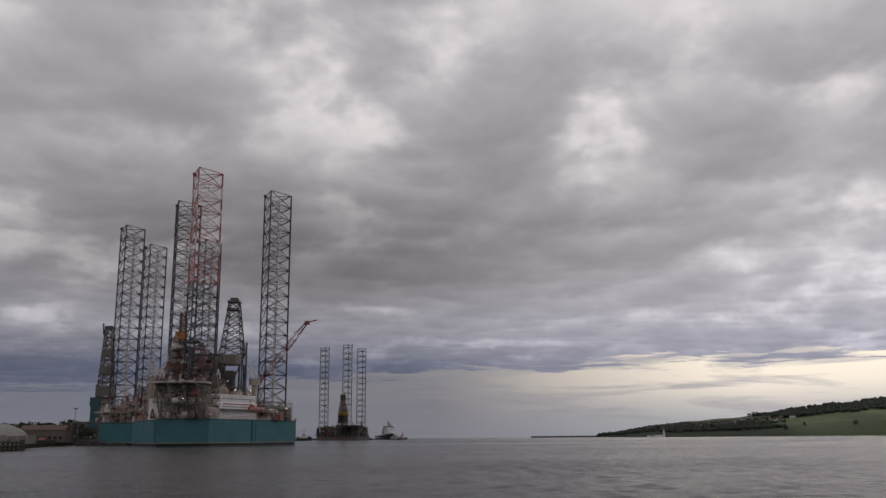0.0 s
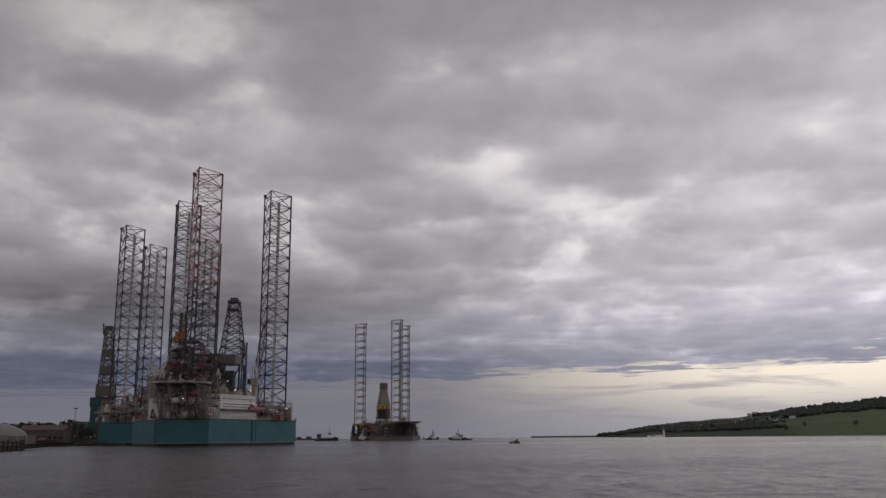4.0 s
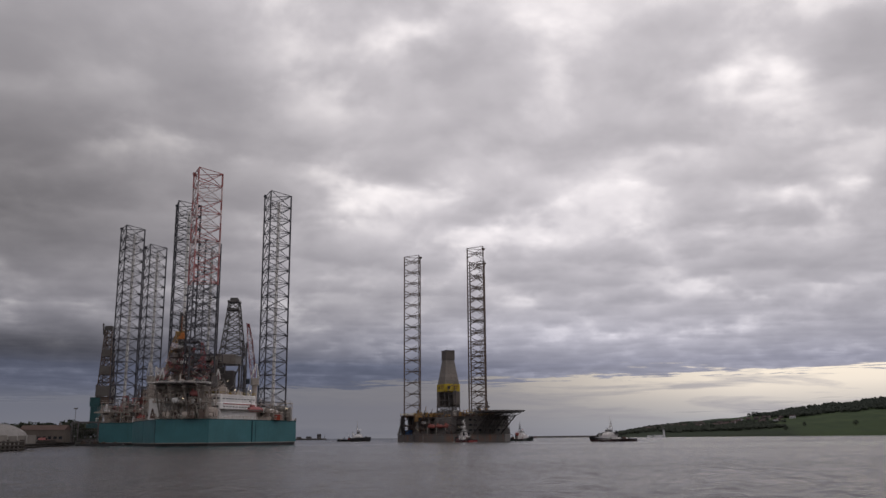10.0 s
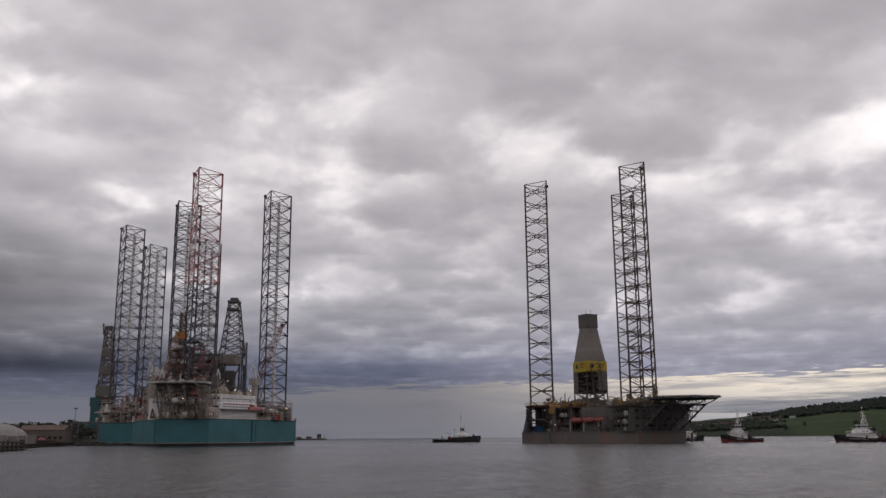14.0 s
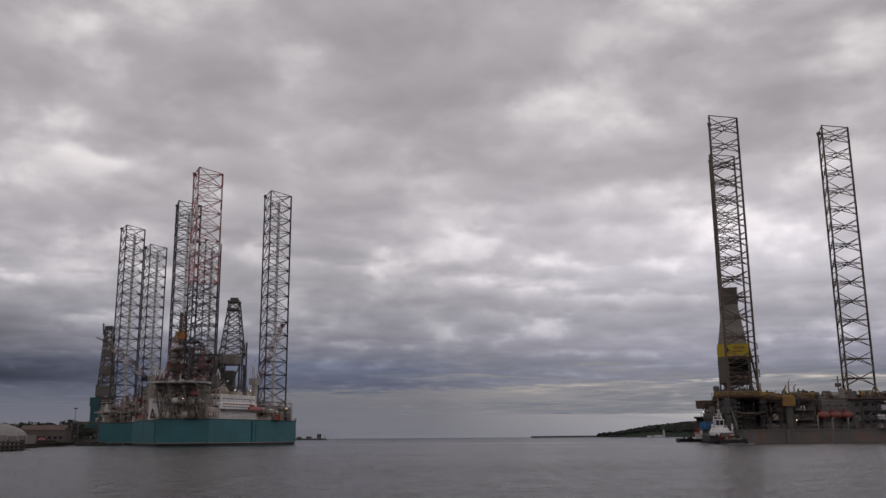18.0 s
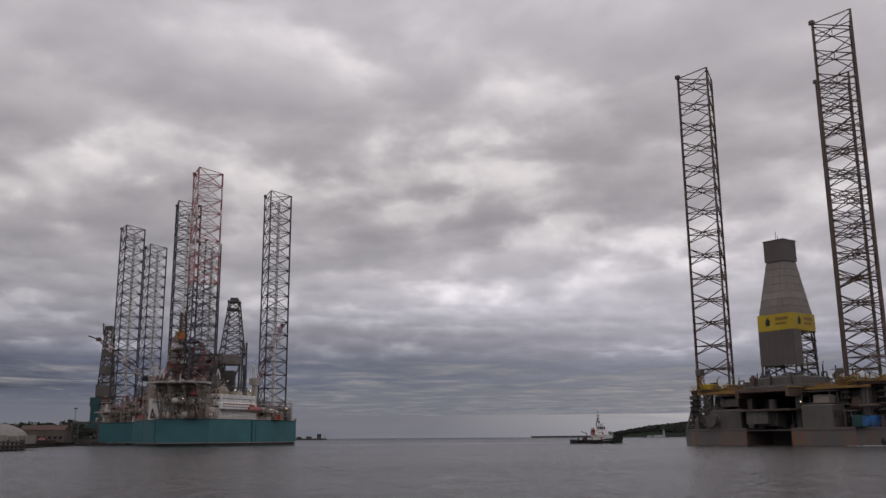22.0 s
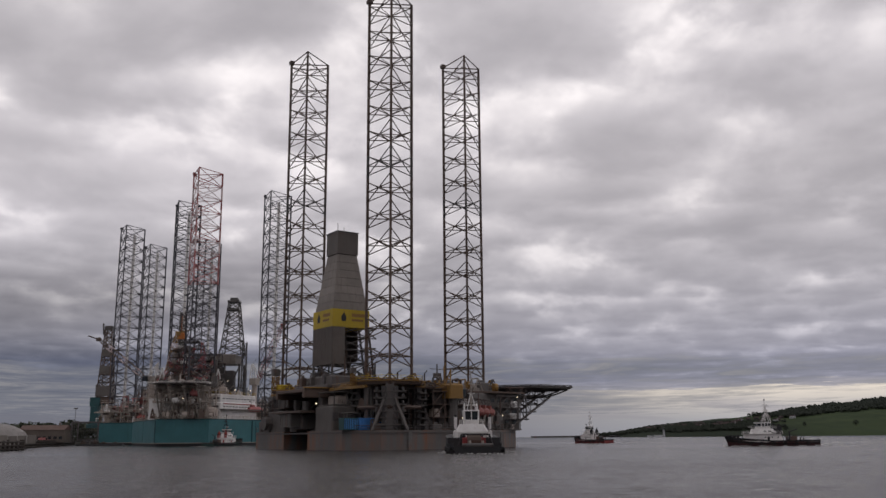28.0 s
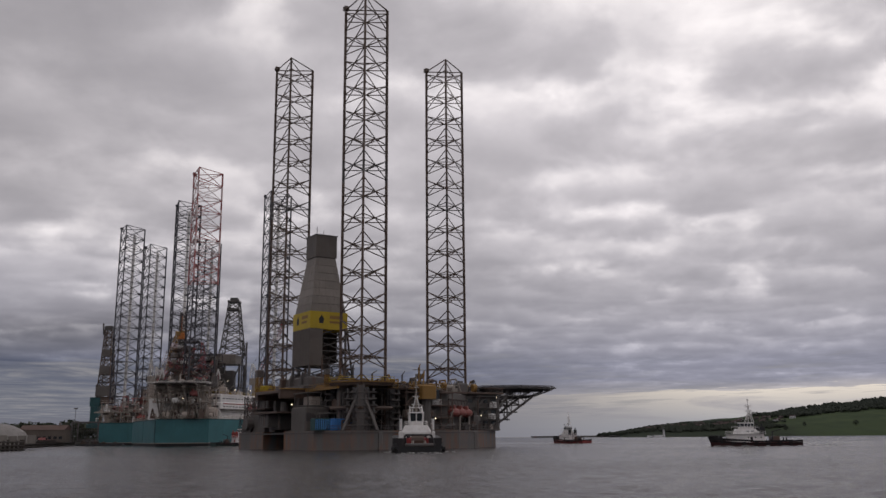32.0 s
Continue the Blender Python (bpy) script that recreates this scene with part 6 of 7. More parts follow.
# ---- quay and sheds ashore ----
q = tagged(part("quay", Shape().prism([(-400, 180), (-117.5, 225), (-121.8, 262), (-153, 330), (-188, 440), (-212, 520), (-216, 610), (-600, 640)], -3, 2.5), CONCRETE), "weathered concrete quay with timber fendering", "quay", kind="structure")
pts = [(-160, 218), (-117.5, 225), (-121.8, 262), (-153, 330), (-188, 440), (-212, 520)]
for (x0, y0), (x1, y1) in zip(pts, pts[1:]):
    n = int(math.hypot(x1 - x0, y1 - y0) / 3.2)
    for i in range(n):
        x, y = x0 + (x1 - x0) * (i + 0.5) / n, y0 + (y1 - y0) * (i + 0.5) / n
        part("timber_pile", tube((x + 0.35, y - 0.2, -2), (x + 0.35, y - 0.2, 3.5 + 0.25 * math.sin(i * 2.1)), 0.34, 6), TIMBER, q)
    s = Shape()
    for z in (1.1, 2.1, 3.1):
        s.tube((x0 + 0.6, y0 - 0.3, z), (x1 + 0.6, y1 - 0.3, z), 0.22, 4)
    part("waling", s, TIMBER, q)


def tarped_heap(x, y, rx, ry, rz, name, label, mat):
    s = Shape()
    rings = []
    for j in range(9):
        a = math.pi / 2 * j / 8
        rr = math.cos(a) ** 0.7 if j < 8 else 0.02
        rings.append([(rx * rr * math.cos(2 * math.pi * i / 28) * (1 + 0.05 * noise.noise((i * 0.6, j * 0.5, x))), ry * rr * math.sin(2 * math.pi * i / 28), rz * math.sin(a) * (1 + 0.07 * noise.noise((i * 0.5, j, y)))) for i in range(28)])
    s.loft(rings)
    ob = part(name, s, mat, None, "", pose(x, y, 2.5))
    return tagged(ob, label, "heap")


tarped_heap(-153, 300, 15, 12, 6.8, "covered_heap", "pale sheeted stockpile on the quay", SHEET)
tarped_heap(-172, 315, 16, 12, 7.6, "covered_heap", "large pale sheeted stockpile on the quay", SHEET)
w_ = thing("retaining_wall", "grey stained wall of panels round the stockpile", "wall", pose(0, 0, 0))
for i in range(12):
    x, y = -160 + i * 2.6, 279 + i * 0.9
    part("wall_panel", box(x - 1.25, y - 0.2, 2.5, x + 1.25, y + 0.2, 4.9 + 0.15 * (i % 3), 0.05, 19), CONCRETE, w_)


def house(x, y, z, a, b, h, turn, wall, roof, label, panes=4, name="house"):
    t = thing(name, label, "building", pose(x, y, z, 0, 0, turn))
    part("wall", box(-a / 2, -b / 2, -0.5, a / 2, b / 2, h, 0.02), wall, t)
    r = h + b * 0.28
    part("roof", Shape().loft([[(-a / 2 - 0.3, -b / 2 - 0.4, h), (-a / 2 - 0.3, b / 2 + 0.4, h), (-a / 2 - 0.3, 0, r)], [(a / 2 + 0.3, -b / 2 - 0.4, h), (a / 2 + 0.3, b / 2 + 0.4, h), (a / 2 + 0.3, 0, r)]]), roof, t)
    for fl in range(max(1, int(h / 3))):
        windows(t, -a / 2 + 0.4, a / 2 - 0.4, panes, fl * 3 + 1.0, fl * 3 + 2.3, -b / 2 - 0.02, 0.06)
    part("chimney", box(a * 0.3, -0.4, h, a * 0.3 + 0.9, 0.4, r + 1.0), wall, t)
    return t


house(-192, 436, 3.0, 21, 8, 5.4, 3, BRICK, ROOF, "long two-storey harbour office with brown roof and dark windows", 8, "harbour_office")
house(-226, 470, 2.5, 30, 10, 4.4, 0, BRICK, ROOF, "low brown-roofed quayside shed", 6, "harbour_shed")
g = thing("gate_frame", "dark steel linkspan gate frame at the quay edge", "gate", pose(-180.5, 455, 2.5, 0, 0, 6))
for x in (-6.4, -3.4, 6.4):
    part("post", box(x - 0.35, -0.35, 0, x + 0.35, 0.35, 9.4), STEEL, g)
part("cross_beam", box(-6.7, -0.4, 9.4, 6.7, 0.4, 10.1), STEEL, g)
for k in range(14):
    part("fence_bar", box(-6.0 + k * 0.9, -0.06, 0, -5.9 + k * 0.9, 0.06, 9.4, 0), STEEL, g)
part("mesh_fence", Shape().box(-3.0, -0.05, 0.4, 6.0, 0.05, 1.6, 0).box(-3.0, -0.06, 5.6, 6.0, 0.06, 5.8, 0), STEEL, g)
p_ = thing("moored_pontoon", "dark pontoon with gear moored at the quay", "pontoon", pose(-170, 446, 0, 0, 0, 8))
part("hull", box(-10, -3, -0.6, 12, 3, 1.5), BLACK, p_)
clutter(p_, (-8, -2, 10, 2), 1.5, 9, [STEEL, BLACK, BROWN_STEEL, GREY], 41, (1.4, 3.4), (0.6, 1.8))
lamp = thing("lamp_post", "tall thin lighting mast ashore", "lamp post", pose(-192, 470, 2.5))
part("pole", tube((0, 0, 0), (0, 0, 17), 0.18, 6, 0.1), STEEL, lamp)
part("lamp_head", box(-0.9, -0.4, 16.8, 0.9, 0.4, 17.4), STEEL, lamp)
v_ = [( -193, 424, WHITE), (-188, 426, PALE_RED)]
for x, y, mat in v_:
    van = thing("parked_van", "small van parked on the quay", "van", pose(x, y, 2.5, 0, 0, 8))
    b_ = part("body", box(-2.3, -0.95, 0.35, 1.0, 0.95, 2.2).box(1.0, -0.92, 0.35, 2.4, 0.92, 1.3), mat, van)
    part("windscreen", box(0.95, -0.8, 1.35, 1.3, 0.8, 2.0), GLASS, b_)
    for wx in (-1.4, 1.5):
        for wy in (-0.95, 0.95):
            part("wheel", tube((wx, wy - 0.12, 0.35), (wx, wy + 0.12, 0.35), 0.35, 10), RUBBER, van)

# ---- far spits and works at the horizon ----
s = Shape()
s.loft([[(205, 2120, -1), (205, 2150, -1), (205, 2150, 4.2), (205, 2124, 4.2)], [(330, 2090, -1), (330, 2130, -1), (330, 2130, 4.6), (330, 2096, 4.6)], [(440, 1960, -1), (440, 2060, -1), (440, 2060, 5), (440, 1966, 5)]])
tagged(part("breakwater", s, EARTH), "long low stone breakwater on the horizon", "breakwater", kind="structure")
light = thing("lighthouse", "small white lighthouse on the far shore", "lighthouse", pose(394, 1630, 0.8))
part("tower", tube((0, 0, 0), (0, 0, 13), 1.9, 12, 1.3), WHITE, light)
part("lantern", tube((0, 0, 13), (0, 0, 15.4), 1.0, 10), GLASS, light)
part("cap", tube((0, 0, 15.4), (0, 0, 16.6), 1.2, 10, 0.2), WHITE, light)
part("keepers_house", box(-17, -3, 0, -3, 3, 3.4).box(-30, -3, 0, -20, 3, 2.6), WHITE, light)
far = thing("harbour_works", "dark low breakwater with sheds at the harbour mouth", "harbour", pose(-228, 1500, 0))
part("spit", box(-40, -12, -1, 32, 12, 3.2, 0.8), EARTH, far)
for x, a, h in ((-26, 9, 3.5), (-12, 7, 2.6), (4, 8, 3.2), (21, 6, 7.0), (-34, 5, 3)):
    part("shed", box(x - a / 2, -4, 3.2, x + a / 2, 4, 3.2 + h), STEEL, far)
part("beacon", tube((30, 0, 3), (30, 0, 8), 0.4, 6), STEEL, far)
buoy = thing("channel_buoy", "dark channel buoy far out on the water", "buoy", pose(195, 1950, 0))
part("float", tube((0, 0, -0.5), (0, 0, 1.2), 1.6, 12), DECK_RED, buoy)
part("cage", tube((0, 0, 1.2), (0, 0, 5.2), 0.9, 6, 0.3), DECK_RED, buoy)


# ---- trees and houses of the far shore ----
def crown_mesh(seed, r, h, clumps):
    """A crown of many small leaf clumps with an uneven outline."""
    rnd = random.Random(seed)
    s = Shape()
    for i in range(clumps):
        a, k, z = rnd.uniform(0, 2 * math.pi), rnd.random() ** 0.5, rnd.random()
        rad = r * (0.55 + 0.6 * math.sin(math.pi * min(1, z * 0.9 + 0.1))) * k
        c = Vector((rad * math.cos(a), rad * math.sin(a), h * (0.28 + 0.72 * z)))
        q_ = rnd.uniform(0.14, 0.3) * r
        p = [c + Vector((rnd.uniform(-1, 1), rnd.uniform(-1, 1), rnd.uniform(-0.8, 0.8))) * q_ for _ in range(5)]
        s.add(p, [(0, 1, 2), (0, 2, 3), (0, 3, 1), (1, 2, 4), (2, 3, 4), (3, 1, 4)])
    return s.mesh("crown", LEAF)


def trunk_mesh(h):
    s = tube((0, 0, -1), (0.1, 0, h * 0.55), h * 0.035, 6, h * 0.018)
    for a in range(4):
        t = radians(90 * a + 20)
        s.tube((0.05, 0, h * (0.3 + 0.05 * a)), (h * 0.16 * math.cos(t), h * 0.16 * math.sin(t), h * (0.55 + 0.05 * a)), h * 0.014, 4, h * 0.006)
    return s.mesh("trunk", BARK)


CROWNS = [crown_mesh(i, 5.0, 13.0, 150) for i in range(4)]
TRUNK = trunk_mesh(12)


def tree(x, y, z, k, i, label):
    t = thing("tree", label, "tree", pose(x, y, z, 0, 0, (i * 77) % 360), "trees on the far shore")
    t.scale = (k, k, k)
    part("trunk", TRUNK, BARK, t)
    part("crown", CROWNS[i % 4], LEAF, t)


rnd = random.Random(5)
for i in range(9):
    x = 700 + i * 9 + rnd.uniform(-3, 3)
    y = 2080
    tree(x, y, hill_height(x, y), rnd.uniform(0.55, 0.95), i, "dark broadleaf tree on the hill crest")
for x, y, k in ((470, 1720, 0.8), (520, 1760, 1.0), (560, 1740, 0.7), (640, 1700, 0.8), (700, 1760, 0.7), (790, 1740, 0.9), (640, 1820, 0.8), (880, 1700, 0.8)):
    tree(x, y, hill_height(x, y), k, int(x), "lone dark tree in the pasture")


def wood(name, label, spots, seed, grow=1.0):
    """A belt of far woodland: many crowns in one mesh."""
    rnd = random.Random(seed)
    s = Shape()
    for x, y in spots:
        z = hill_height(x, y)
        r, h = rnd.uniform(5, 10) * grow, (9.0 + 3.5 * noise.noise((x * 0.012, y * 0.012, 4)) + rnd.uniform(-1.2, 1.2)) * grow
        for i in range(9):
            a, k, u = rnd.uniform(0, 6.28), rnd.random() ** 0.5, rnd.random()
            c = (x + r * 0.8 * k * math.cos(a), y + r * 0.8 * k * math.sin(a), z + h * (0.25 + 0.65 * u * (1 - 0.4 * k)))
            q_ = rnd.uniform(1.5, 3.9) * grow
            m0 = len(s.v)
            s.ball(c, q_ * rnd.uniform(0.8, 1.3), q_ * rnd.uniform(0.8, 1.3), q_ * rnd.uniform(0.7, 1.0), 6, 4)
            s.v[m0:] = [(p[0] + rnd.uniform(-0.5, 0.5), p[1] + rnd.uniform(-0.5, 0.5), p[2] + rnd.uniform(-0.5, 0.5)) for p in s.v[m0:]]
    return tagged(part(name, s, LEAF), label, "woodland", kind="stuff")


rnd = random.Random(9)
wood("crest_wood", "dark woodland along the hill crest", [(x + rnd.uniform(-5, 5), 1960 + 190 * rnd.random() + (x - 760) * 0.1) for x in range(735, 1320, 4) for _ in range(5)], 1)
wood("shore_wood", "dark wood and hedges above the shore village", [(x + rnd.uniform(-6, 6), 1750 + 110 * rnd.random()) for x in range(440, 660, 5) for _ in range(4)], 2, 0.8)
wood("headland_wood", "scrub on the low headland", [(x + rnd.uniform(-6, 6), 1800 + 260 * rnd.random()) for x in range(350, 560, 4) for _ in range(4)], 3, 0.75)
wood("village_wood", "hedges and gardens among the hillside houses", [(x + rnd.uniform(-8, 8), 1860 + 170 * rnd.random()) for x in range(420, 720, 5) for _ in range(3)], 4, 0.5)
for i in range(44):
    x = 430 + i * 7.5 + rnd.uniform(-4, 4)
    y = 1900 + rnd.uniform(-20, 130)
    house(x, y, hill_height(x, y) + 0.3, rnd.uniform(7, 12), 6.5, 4.2, rnd.uniform(-20, 20), [BEIGE if i % 6 else WHITE, BRICK, BRICK][i % 3], ROOF, "small village house on the far hillside", 3)
s = Shape()
rnd = random.Random(12)
for i in range(3400):
    x, y = (rnd.uniform(-310, -249), rnd.uniform(575, 610)) if i < 2900 else (rnd.uniform(-236, -212), rnd.uniform(555, 572))
    h = rnd.uniform(0.0, 1.0)
    c = Vector((x, y, 2.5 + h * (11 + 2.0 * noise.noise((x * 0.05, 0, 0)) + 3 * noise.noise((x * 0.2, 3, 0)))))
    q_ = rnd.uniform(1.1, 2.2)
    p = [c + Vector((rnd.uniform(-1, 1), rnd.uniform(-1, 1), rnd.uniform(-0.8, 0.8))) * q_ for _ in range(5)]
    s.add(p, [(0, 1, 2), (0, 2, 3), (0, 3, 1), (1, 2, 4), (2, 3, 4), (3, 1, 4)])
tagged(part("harbour_trees", s, LEAF), "dark belt of trees behind the harbour", "woodland", kind="stuff")

# ---- cloud sheet ----
# broad patches that brighten or darken the sheet's glow: x, y, size, stops
GLOW_GAINS = [(-1080, 1560, 520, -0.29), (-1320, 2640, 520, -0.28), (-960, 1200, 300, -0.38), (600, -480, 300, 0.37), (-120, 1560, 520, 0.04), (480, 120, 300, -0.49), (-480, 720, 300, 0.38), (1200, -840, 300, 0.27), (-840, 1080, 300, -0.45), (600, 720, 300, 0.31), (360, -240, 300, 0.45), (0, 960, 300, -0.17), (-1200, 2400, 300, -0.4), (-960, 1320, 300, -0.38), (0, 120, 300, -0.18), (-360, 2280, 300, 0.25), (-480, 1440, 300, 0.24), (360, 840, 300, 0.29), (-1320, 2400, 300, -0.39), (-840, 2160, 300, -0.27), (-840, 1200, 300, -0.5), (-1320, 2520, 300, -0.34), (-120, 2520, 520, 0.28), (-360, 1200, 300, 0.16)]
CLOUD_MAT = cloud_material("stratocumulus", GLOW_GAINS)


def lumps(x, y, size, seed):
    """Smooth gradient noise of that wavelength over arrays of places, about -1 to 1."""
    ang = np.random.RandomState(seed).uniform(0, 2 * np.pi, (256, 256))
    u, v = x / size, y / size
    i, j = np.floor(u).astype(int), np.floor(v).astype(int)
    fu, fv = u - i, v - j
    su, sv = fu ** 3 * (fu * (fu * 6 - 15) + 10), fv ** 3 * (fv * (fv * 6 - 15) + 10)

    def corner(a, b):
        g = ang[(i + a) % 256, (j + b) % 256]
        return np.cos(g) * (fu - a) + np.sin(g) * (fv - b)
    low = corner(0, 0) * (1 - su) + corner(1, 0) * su
    high = corner(0, 1) * (1 - su) + corner(1, 1) * su
    return 1.55 * (low * (1 - sv) + high * sv)


def cloud_sheet():
    """The underside of the cloud: rounded lumps that hang from the sheet, flat beyond sight."""
    x0, y0, step, nx, ny = -2900.0, -1500.0, 40.0, 145, 165
    x, y = np.meshgrid(x0 + step * np.arange(nx + 1), y0 + step * np.arange(ny + 1))
    h = -0.8 * lumps(x, y, 640, 5) - 0.5 * lumps(x, y, 320, 8)
    rim = np.minimum.reduce([np.ones_like(x), (x - x0) / 200, (y - y0) / 200, (x.max() - x) / 200, (y.max() - y) / 200])
    z = CLOUD_SAG * np.clip(h, -1.4, 1.4) * rim
    k = nx + 1
    s = Shape()
    s.add(np.stack([x, y, z], -1).reshape(-1, 3).tolist(), [(j * k + i, (j + 1) * k + i, (j + 1) * k + i + 1, j * k + i + 1) for j in range(ny) for i in range(nx)])
    x1, y1, w = x0 + nx * step, y0 + ny * step, 11000
    s.add([(-w, -w, 0), (w, -w, 0), (w, w, 0), (-w, w, 0), (x0, y0, 0), (x1, y0, 0), (x1, y1, 0), (x0, y1, 0)], [(0, 4, 5, 1), (1, 5, 6, 2), (2, 6, 7, 3), (3, 7, 4, 0)])
    ob = part("backdrop", s, CLOUD_MAT, None, "", pose(0, 0, 200))
    for p in ob.data.polygons:
        p.use_smooth = True
    return tagged(ob, "drifting sheet of grey broken evening cloud", "sky", kind="structure")


CLOUDS = cloud_sheet()


def stratus_bank():
    """A long bank under the far sky, gently domed."""
    x, y = np.meshgrid(np.linspace(-1800, 4700, 29), np.linspace(-2000, 2000, 29))
    z = 5.0 * lumps(x, y, 600, 12) + 3.0 * lumps(x, y, 260, 14)
    s = Shape().add(np.stack([x, y, z], -1).reshape(-1, 3).tolist(), [(j * 29 + i, (j + 1) * 29 + i, (j + 1) * 29 + i + 1, j * 29 + i + 1) for j in range(28) for i in range(28)])
    ob = part("backdrop", s, bank_material(), None, "", pose(4400, 2950, 112))
    for p in ob.data.polygons:
        p.use_smooth = True
    return tagged(ob, "far bank of blue-grey stratus drifting along the horizon", "sky", kind="structure")


BANK = stratus_bank()


def motions():
    walk(CLOUDS, [(0, pose(1100, -1500, 200)), (32, pose(1100 - 70 * 32, -1500 + 93 * 32, 200))])
    # the wave field shifts to and fro under the fast weather
    drift = random.Random(17)
    walk(WATER_SHEET, [(0.5 * k, pose(drift.uniform(-3.5, 3.5), drift.uniform(-3.5, 3.5), SEA)) for k in range(65)])
    walk(BANK, [(0, pose(4400, 2950, 112)), (32, pose(4400 - 205 * 32, 2950, 112))])
    walk(RIG, [(t, pose(x, y, 0, 0, 0, a)) for t, x, y, a in (
        (0, -127.6, 1160, -76), (1, -104.3, 1095, -75.5), (3, -68.6, 969, -65.5), (6, -32.4, 812, -67.5), (8, -16.6, 689, -66), (9, -5.0, 636, -66),
        (10, 12.4, 567, -63), (11, 31.3, 510, -65), (12, 48.2, 467, -61.8), (13, 63.2, 426, -64.5), (14.5, 81.9, 383.5, -66), (16.5, 105.3, 346, -62), (17, 115, 341, -58),
        (17.5, 122.9, 338.5, -39.2), (18, 131.2, 336, -16.5), (18.5, 139.3, 332.5, -3.5), (19, 146.5, 328.3, 5), (20, 150, 311.4, 18.5), (21, 136.8, 292, 34),
        (22, 116.2, 268.4, 36), (23, 94.3, 248, 26), (24, 65.2, 243, 24.6), (25, 35.8, 240.2, 29.5), (26.5, 6.5, 245, 32), (28, -10.6, 253.6, 35), (28.75, -13.9, 257.8, 34.3),
        (29.5, -13.1, 263.9, 33.5), (30.5, -11, 266.3, 33.3), (31.5, -12.9, 262.4, 33.2), (32, -16.5, 257, 33.1))])
    walk(T1, [(t, pose(x, y, SEA, 0, 0, a)) for t, x, y, a in (
        (0, -162.8, 1037.5, 38), (3.5, -128.2, 954.5, 38), (5.5, -102.8, 879.8, 34), (8, -99.2, 863.2, 28), (9, -91.6, 796.8, 15), (10, -70.9, 713.8, 0),
        (11, -52.4, 630.8, 0), (13, -11.5, 531.2, 0), (14.5, 13.4, 473.1, -2), (16.5, 35.7, 398.4, 15), (17, 47.4, 365.2, 34), (17.5, 66.8, 338.0, 44),
        (18, 92.3, 302.0, 88), (18.5, 117.6, 286.0, 72), (19, 131.4, 273.0, 45), (20, 155.0, 255.0, 20), (21.5, 135.0, 231.0, 5), (22.5, 95.0, 205.0, 8),
        (23, 64.4, 196.5, 16), (23.5, 44.6, 186.0, 22), (24, 29.2, 173.5, 22), (24.5, 19.4, 172.6, 36), (25, 11.1, 171.8, 28), (25.5, 8.1, 171.8, 42),
        (27.5, 7.7, 171.8, 86), (28, 5.3, 171.8, 92), (29, 7.6, 173.5, 94), (30, 4.5, 175.1, 94), (31, 6.3, 175.1, 94), (31.5, 4.0, 176.0, 94),
        (32, -5.6, 183.4, 94),
    )])
    walk(T2, [(t, pose(x, y, SEA, 0, 0, a)) for t, x, y, a in (
        (0, -100.9, 1180.0, 180), (3.5, -82.6, 900.0, 150), (5.5, -59.3, 760.0, 120), (8, -43.4, 650.0, 115), (9, -27.6, 560.0, 112), (10, 11.4, 500.0, 116),
        (11, 45.5, 440.0, 160), (12, 68.4, 400.0, 205), (13, 90.1, 370.0, 215), (13.5, 101.7, 360.0, 210), (14, 114.6, 352.0, 205), (14.5, 120.5, 345.0, 200), (16.5, 225.3, 370.0, 180),
        (19, 282.4, 372.0, 180), (22, 261.2, 375.0, 180), (23.5, 174.4, 372.0, 165), (24, 165.1, 370.0, 155), (24.5, 157.5, 370.0, 150), (25, 135.0, 366.0, 150),
        (25.5, 113.9, 366.0, 145), (27.5, 59.8, 366.0, 128), (28, 59.4, 366.0, 126), (29, 58.0, 366.0, 126), (30, 55.7, 366.0, 126), (31, 57.1, 366.0, 126),
        (32, 51.0, 368.0, 126),
    )])
    walk(T3, [(t, pose(x, y, SEA, 0, 0, a)) for t, x, y, a in (
        (0, -63.1, 1350.0, 45), (3, -28.8, 1130.0, 45), (5.5, 4.8, 930.0, 40), (8, 20.3, 750.0, 30), (9, 33.2, 660.0, 10), (10, 48.5, 590.0, 15),
        (11, 67.4, 535.0, 15), (12, 85.5, 500.0, 10), (13, 103.3, 470.0, 5), (14.5, 124.8, 440.0, 0), (16.5, 139.4, 410.0, 0), (17.5, 121.9, 395.0, 0),
        (18, 108.7, 385.0, 0), (18.5, 99.2, 378.0, 0), (19, 93.9, 372.0, 0), (20, 97.1, 365.0, 0), (21, 77.8, 352.0, 0), (22, 57.9, 345.0, 0),
        (23, 39.1, 335.0, 0), (23.5, 24.4, 330.0, 0), (24, 4.3, 325.0, 0), (24.5, -13.4, 321.0, 0), (25, -32.8, 318.0, 2), (25.5, -48.5, 325.0, 15),
        (27.5, -80.2, 348.0, 60), (28, -86.0, 355.0, 66), (29, -93.3, 352.0, 52), (30, -86.8, 348.0, 40), (31, -81.8, 348.0, 38), (32, -79.0, 348.0, 35),
    )])
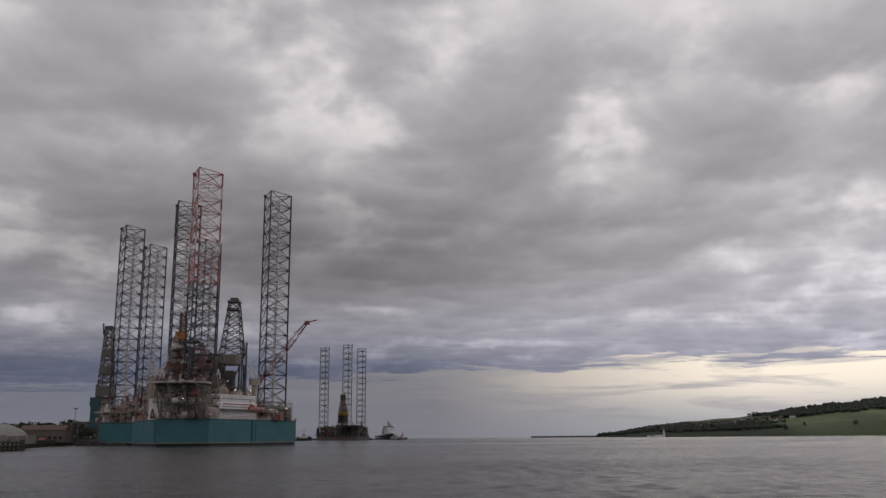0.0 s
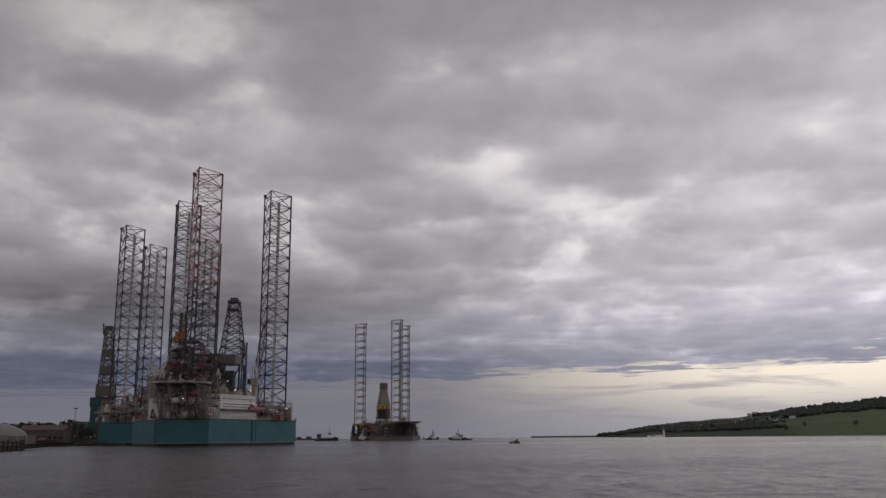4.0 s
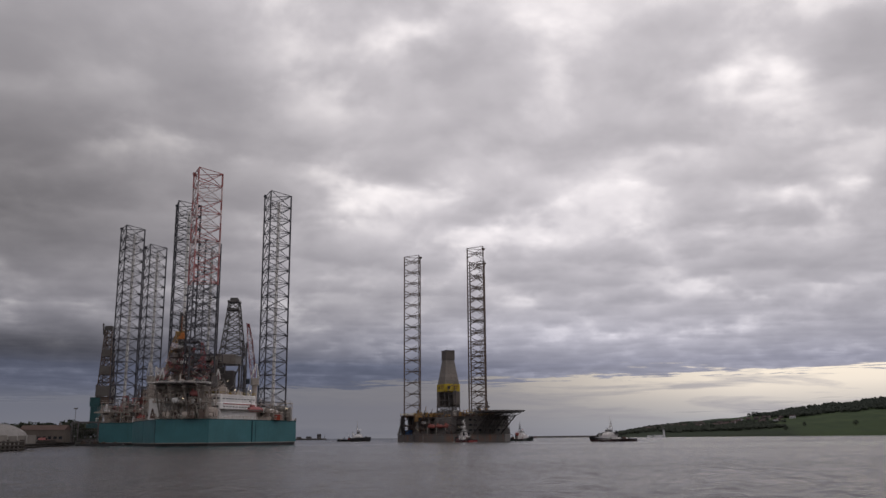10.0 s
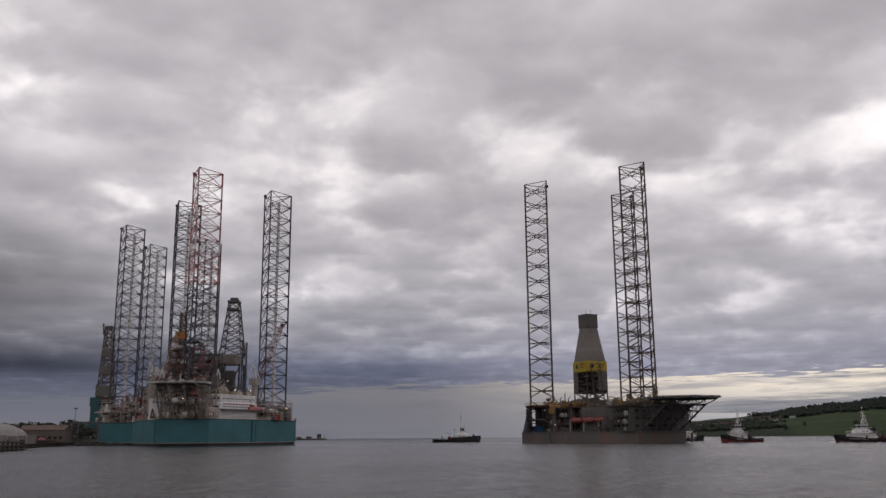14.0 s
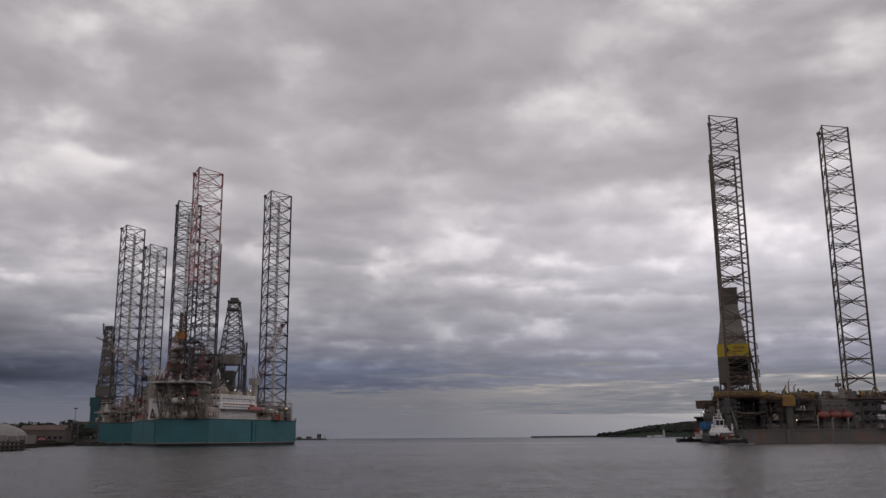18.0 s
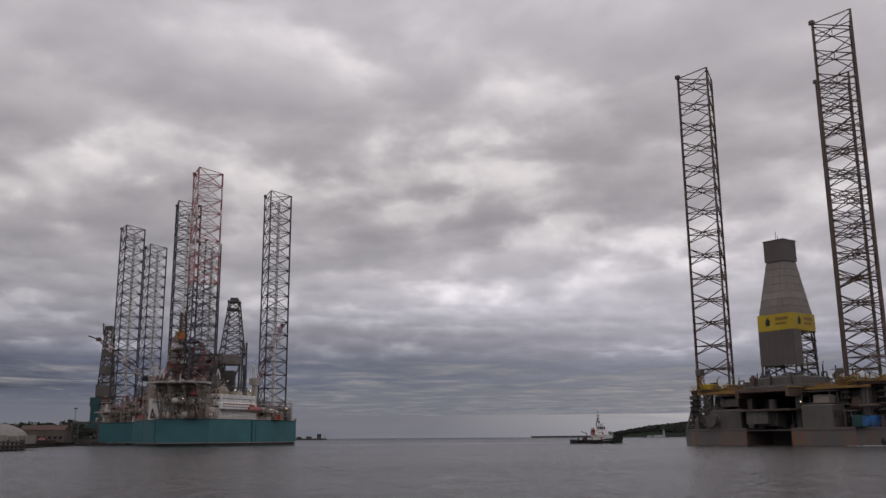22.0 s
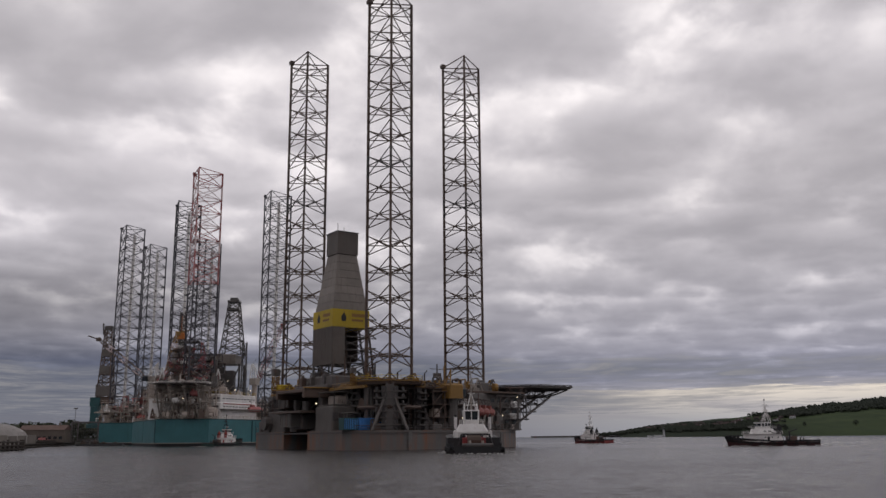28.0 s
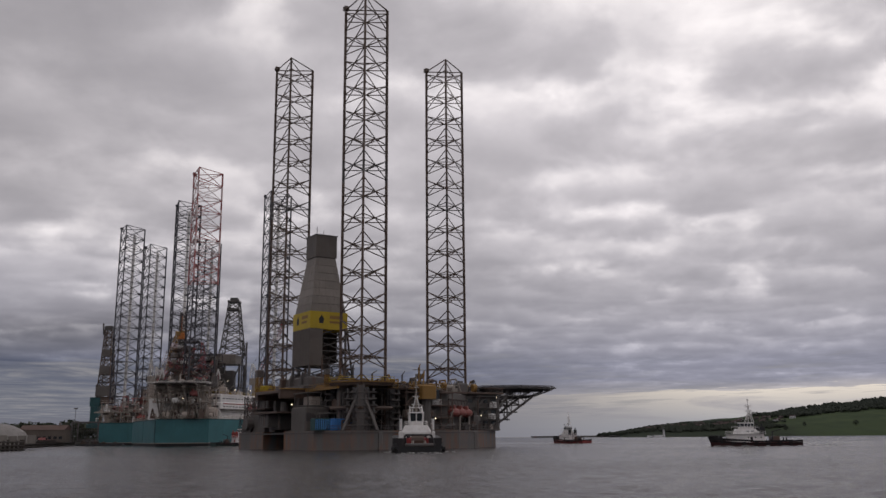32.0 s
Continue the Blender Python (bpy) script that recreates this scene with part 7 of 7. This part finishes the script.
    walk(T4, [(t, pose(x, y, SEA, 0, 0, a)) for t, x, y, a in (
        (0, -58.5, 1079.0, 140), (1, -37.8, 1029.2, 140), (3, 1.9, 896.4, 142), (5.5, 31.7, 730.4, 155), (6, 40.2, 688.9, 160), (7, 49.1, 630.8, 166),
        (8, 56.5, 581.0, 172), (9, 68.4, 510.4, 180), (10, 86.0, 464.8, 180), (11, 101.0, 423.3, 180), (12, 124.9, 385.9, 180), (13, 137.0, 348.6, 180),
        (14, 150.6, 323.7, 180), (14.5, 158.4, 311.2, 180), (16.5, 184.2, 290.5, 180), (20, 199.4, 273.9, 180), (24, 187.3, 257.3, 180), (25.5, 145.4, 249.0, 180),
        (27.5, 94.2, 241.5, 180), (28, 86.3, 240.7, 180), (28.5, 81.5, 240.7, 180), (29, 80.3, 240.7, 180), (30, 82.1, 241.5, 180), (31, 83.3, 241.5, 180),
        (32, 82.1, 241.5, 180),
    )])
    walk(SHIP, [(t, pose(x, y, SEA, 0, 0, a)) for t, x, y, a in (
        (0, -90.8, 1400.0, -68), (1, -0.5, 1075.0, -63), (2, 127.0, 780.0, -59), (2.6, 176.8, 610.0, -55), (3, 209.0, 530.0, -52), (3.3, 244.3, 480.0, -50),
        (4.5, 492.4, 520.0, 0), (8, 1077.5, 900.0, 60), (20, 1316.9, 1100.0, 140), (27, 739.6, 900.0, 172), (28.2, 451.2, 845.0, 178), (28.4, 412.6, 855.0, 179),
        (28.7, 358.3, 900.0, 178), (29, 316.0, 980.0, 173), (29.3, 299.6, 1150.0, 166), (29.6, 267.1, 1300.0, 160), (29.9, 251.8, 1500.0, 156), (31, 108.0, 1900.0, 150),
        (32, 80.0, 2100.0, 145),
    )])
    walk(BOAT, [(t, pose(x, y, SEA, 0, 0, a)) for t, x, y, a in (
        (0, 118.4, 85.5, 180), (1.8, 64.0, 84.4, 178), (2.2, 40.8, 86.6, 178), (2.4, 24.7, 92.3, 176), (2.6, 18.5, 103.7, 174), (2.8, 17.5, 131.1, 168),
        (3, 19.2, 171.0, 155), (3.2, 21.9, 216.6, 140), (3.4, 24.7, 262.2, 135), (3.5, 25.7, 285.0, 130), (5, 36.6, 627.0, 125), (6, 33.9, 855.0, 125),
        (12, 43.2, 1596.0, 125), (32, 46.3, 1710.0, 125),
    )])
    walk(CRANE_A, [(t, pose(-87.0, 412, 27.5, 0, 0, a)) for t, a in ((0, 35), (0.3, 45), (0.6, 72), (1, 73), (1.5, 90), (2, 98), (3, 95), (8, 92), (9, 112), (10, 111), (11, 73), (32, 73))])
    walk(CRANE_B, [(t, pose(-139.5, 428, 30, 0, 0, a)) for t, a in ((0, 75), (14, 80), (15, 110), (16.5, 172), (18, 165), (20, 172), (22, 178), (23, 165), (25.5, 178), (28, 178), (30, 95), (32, 85))])


motions()
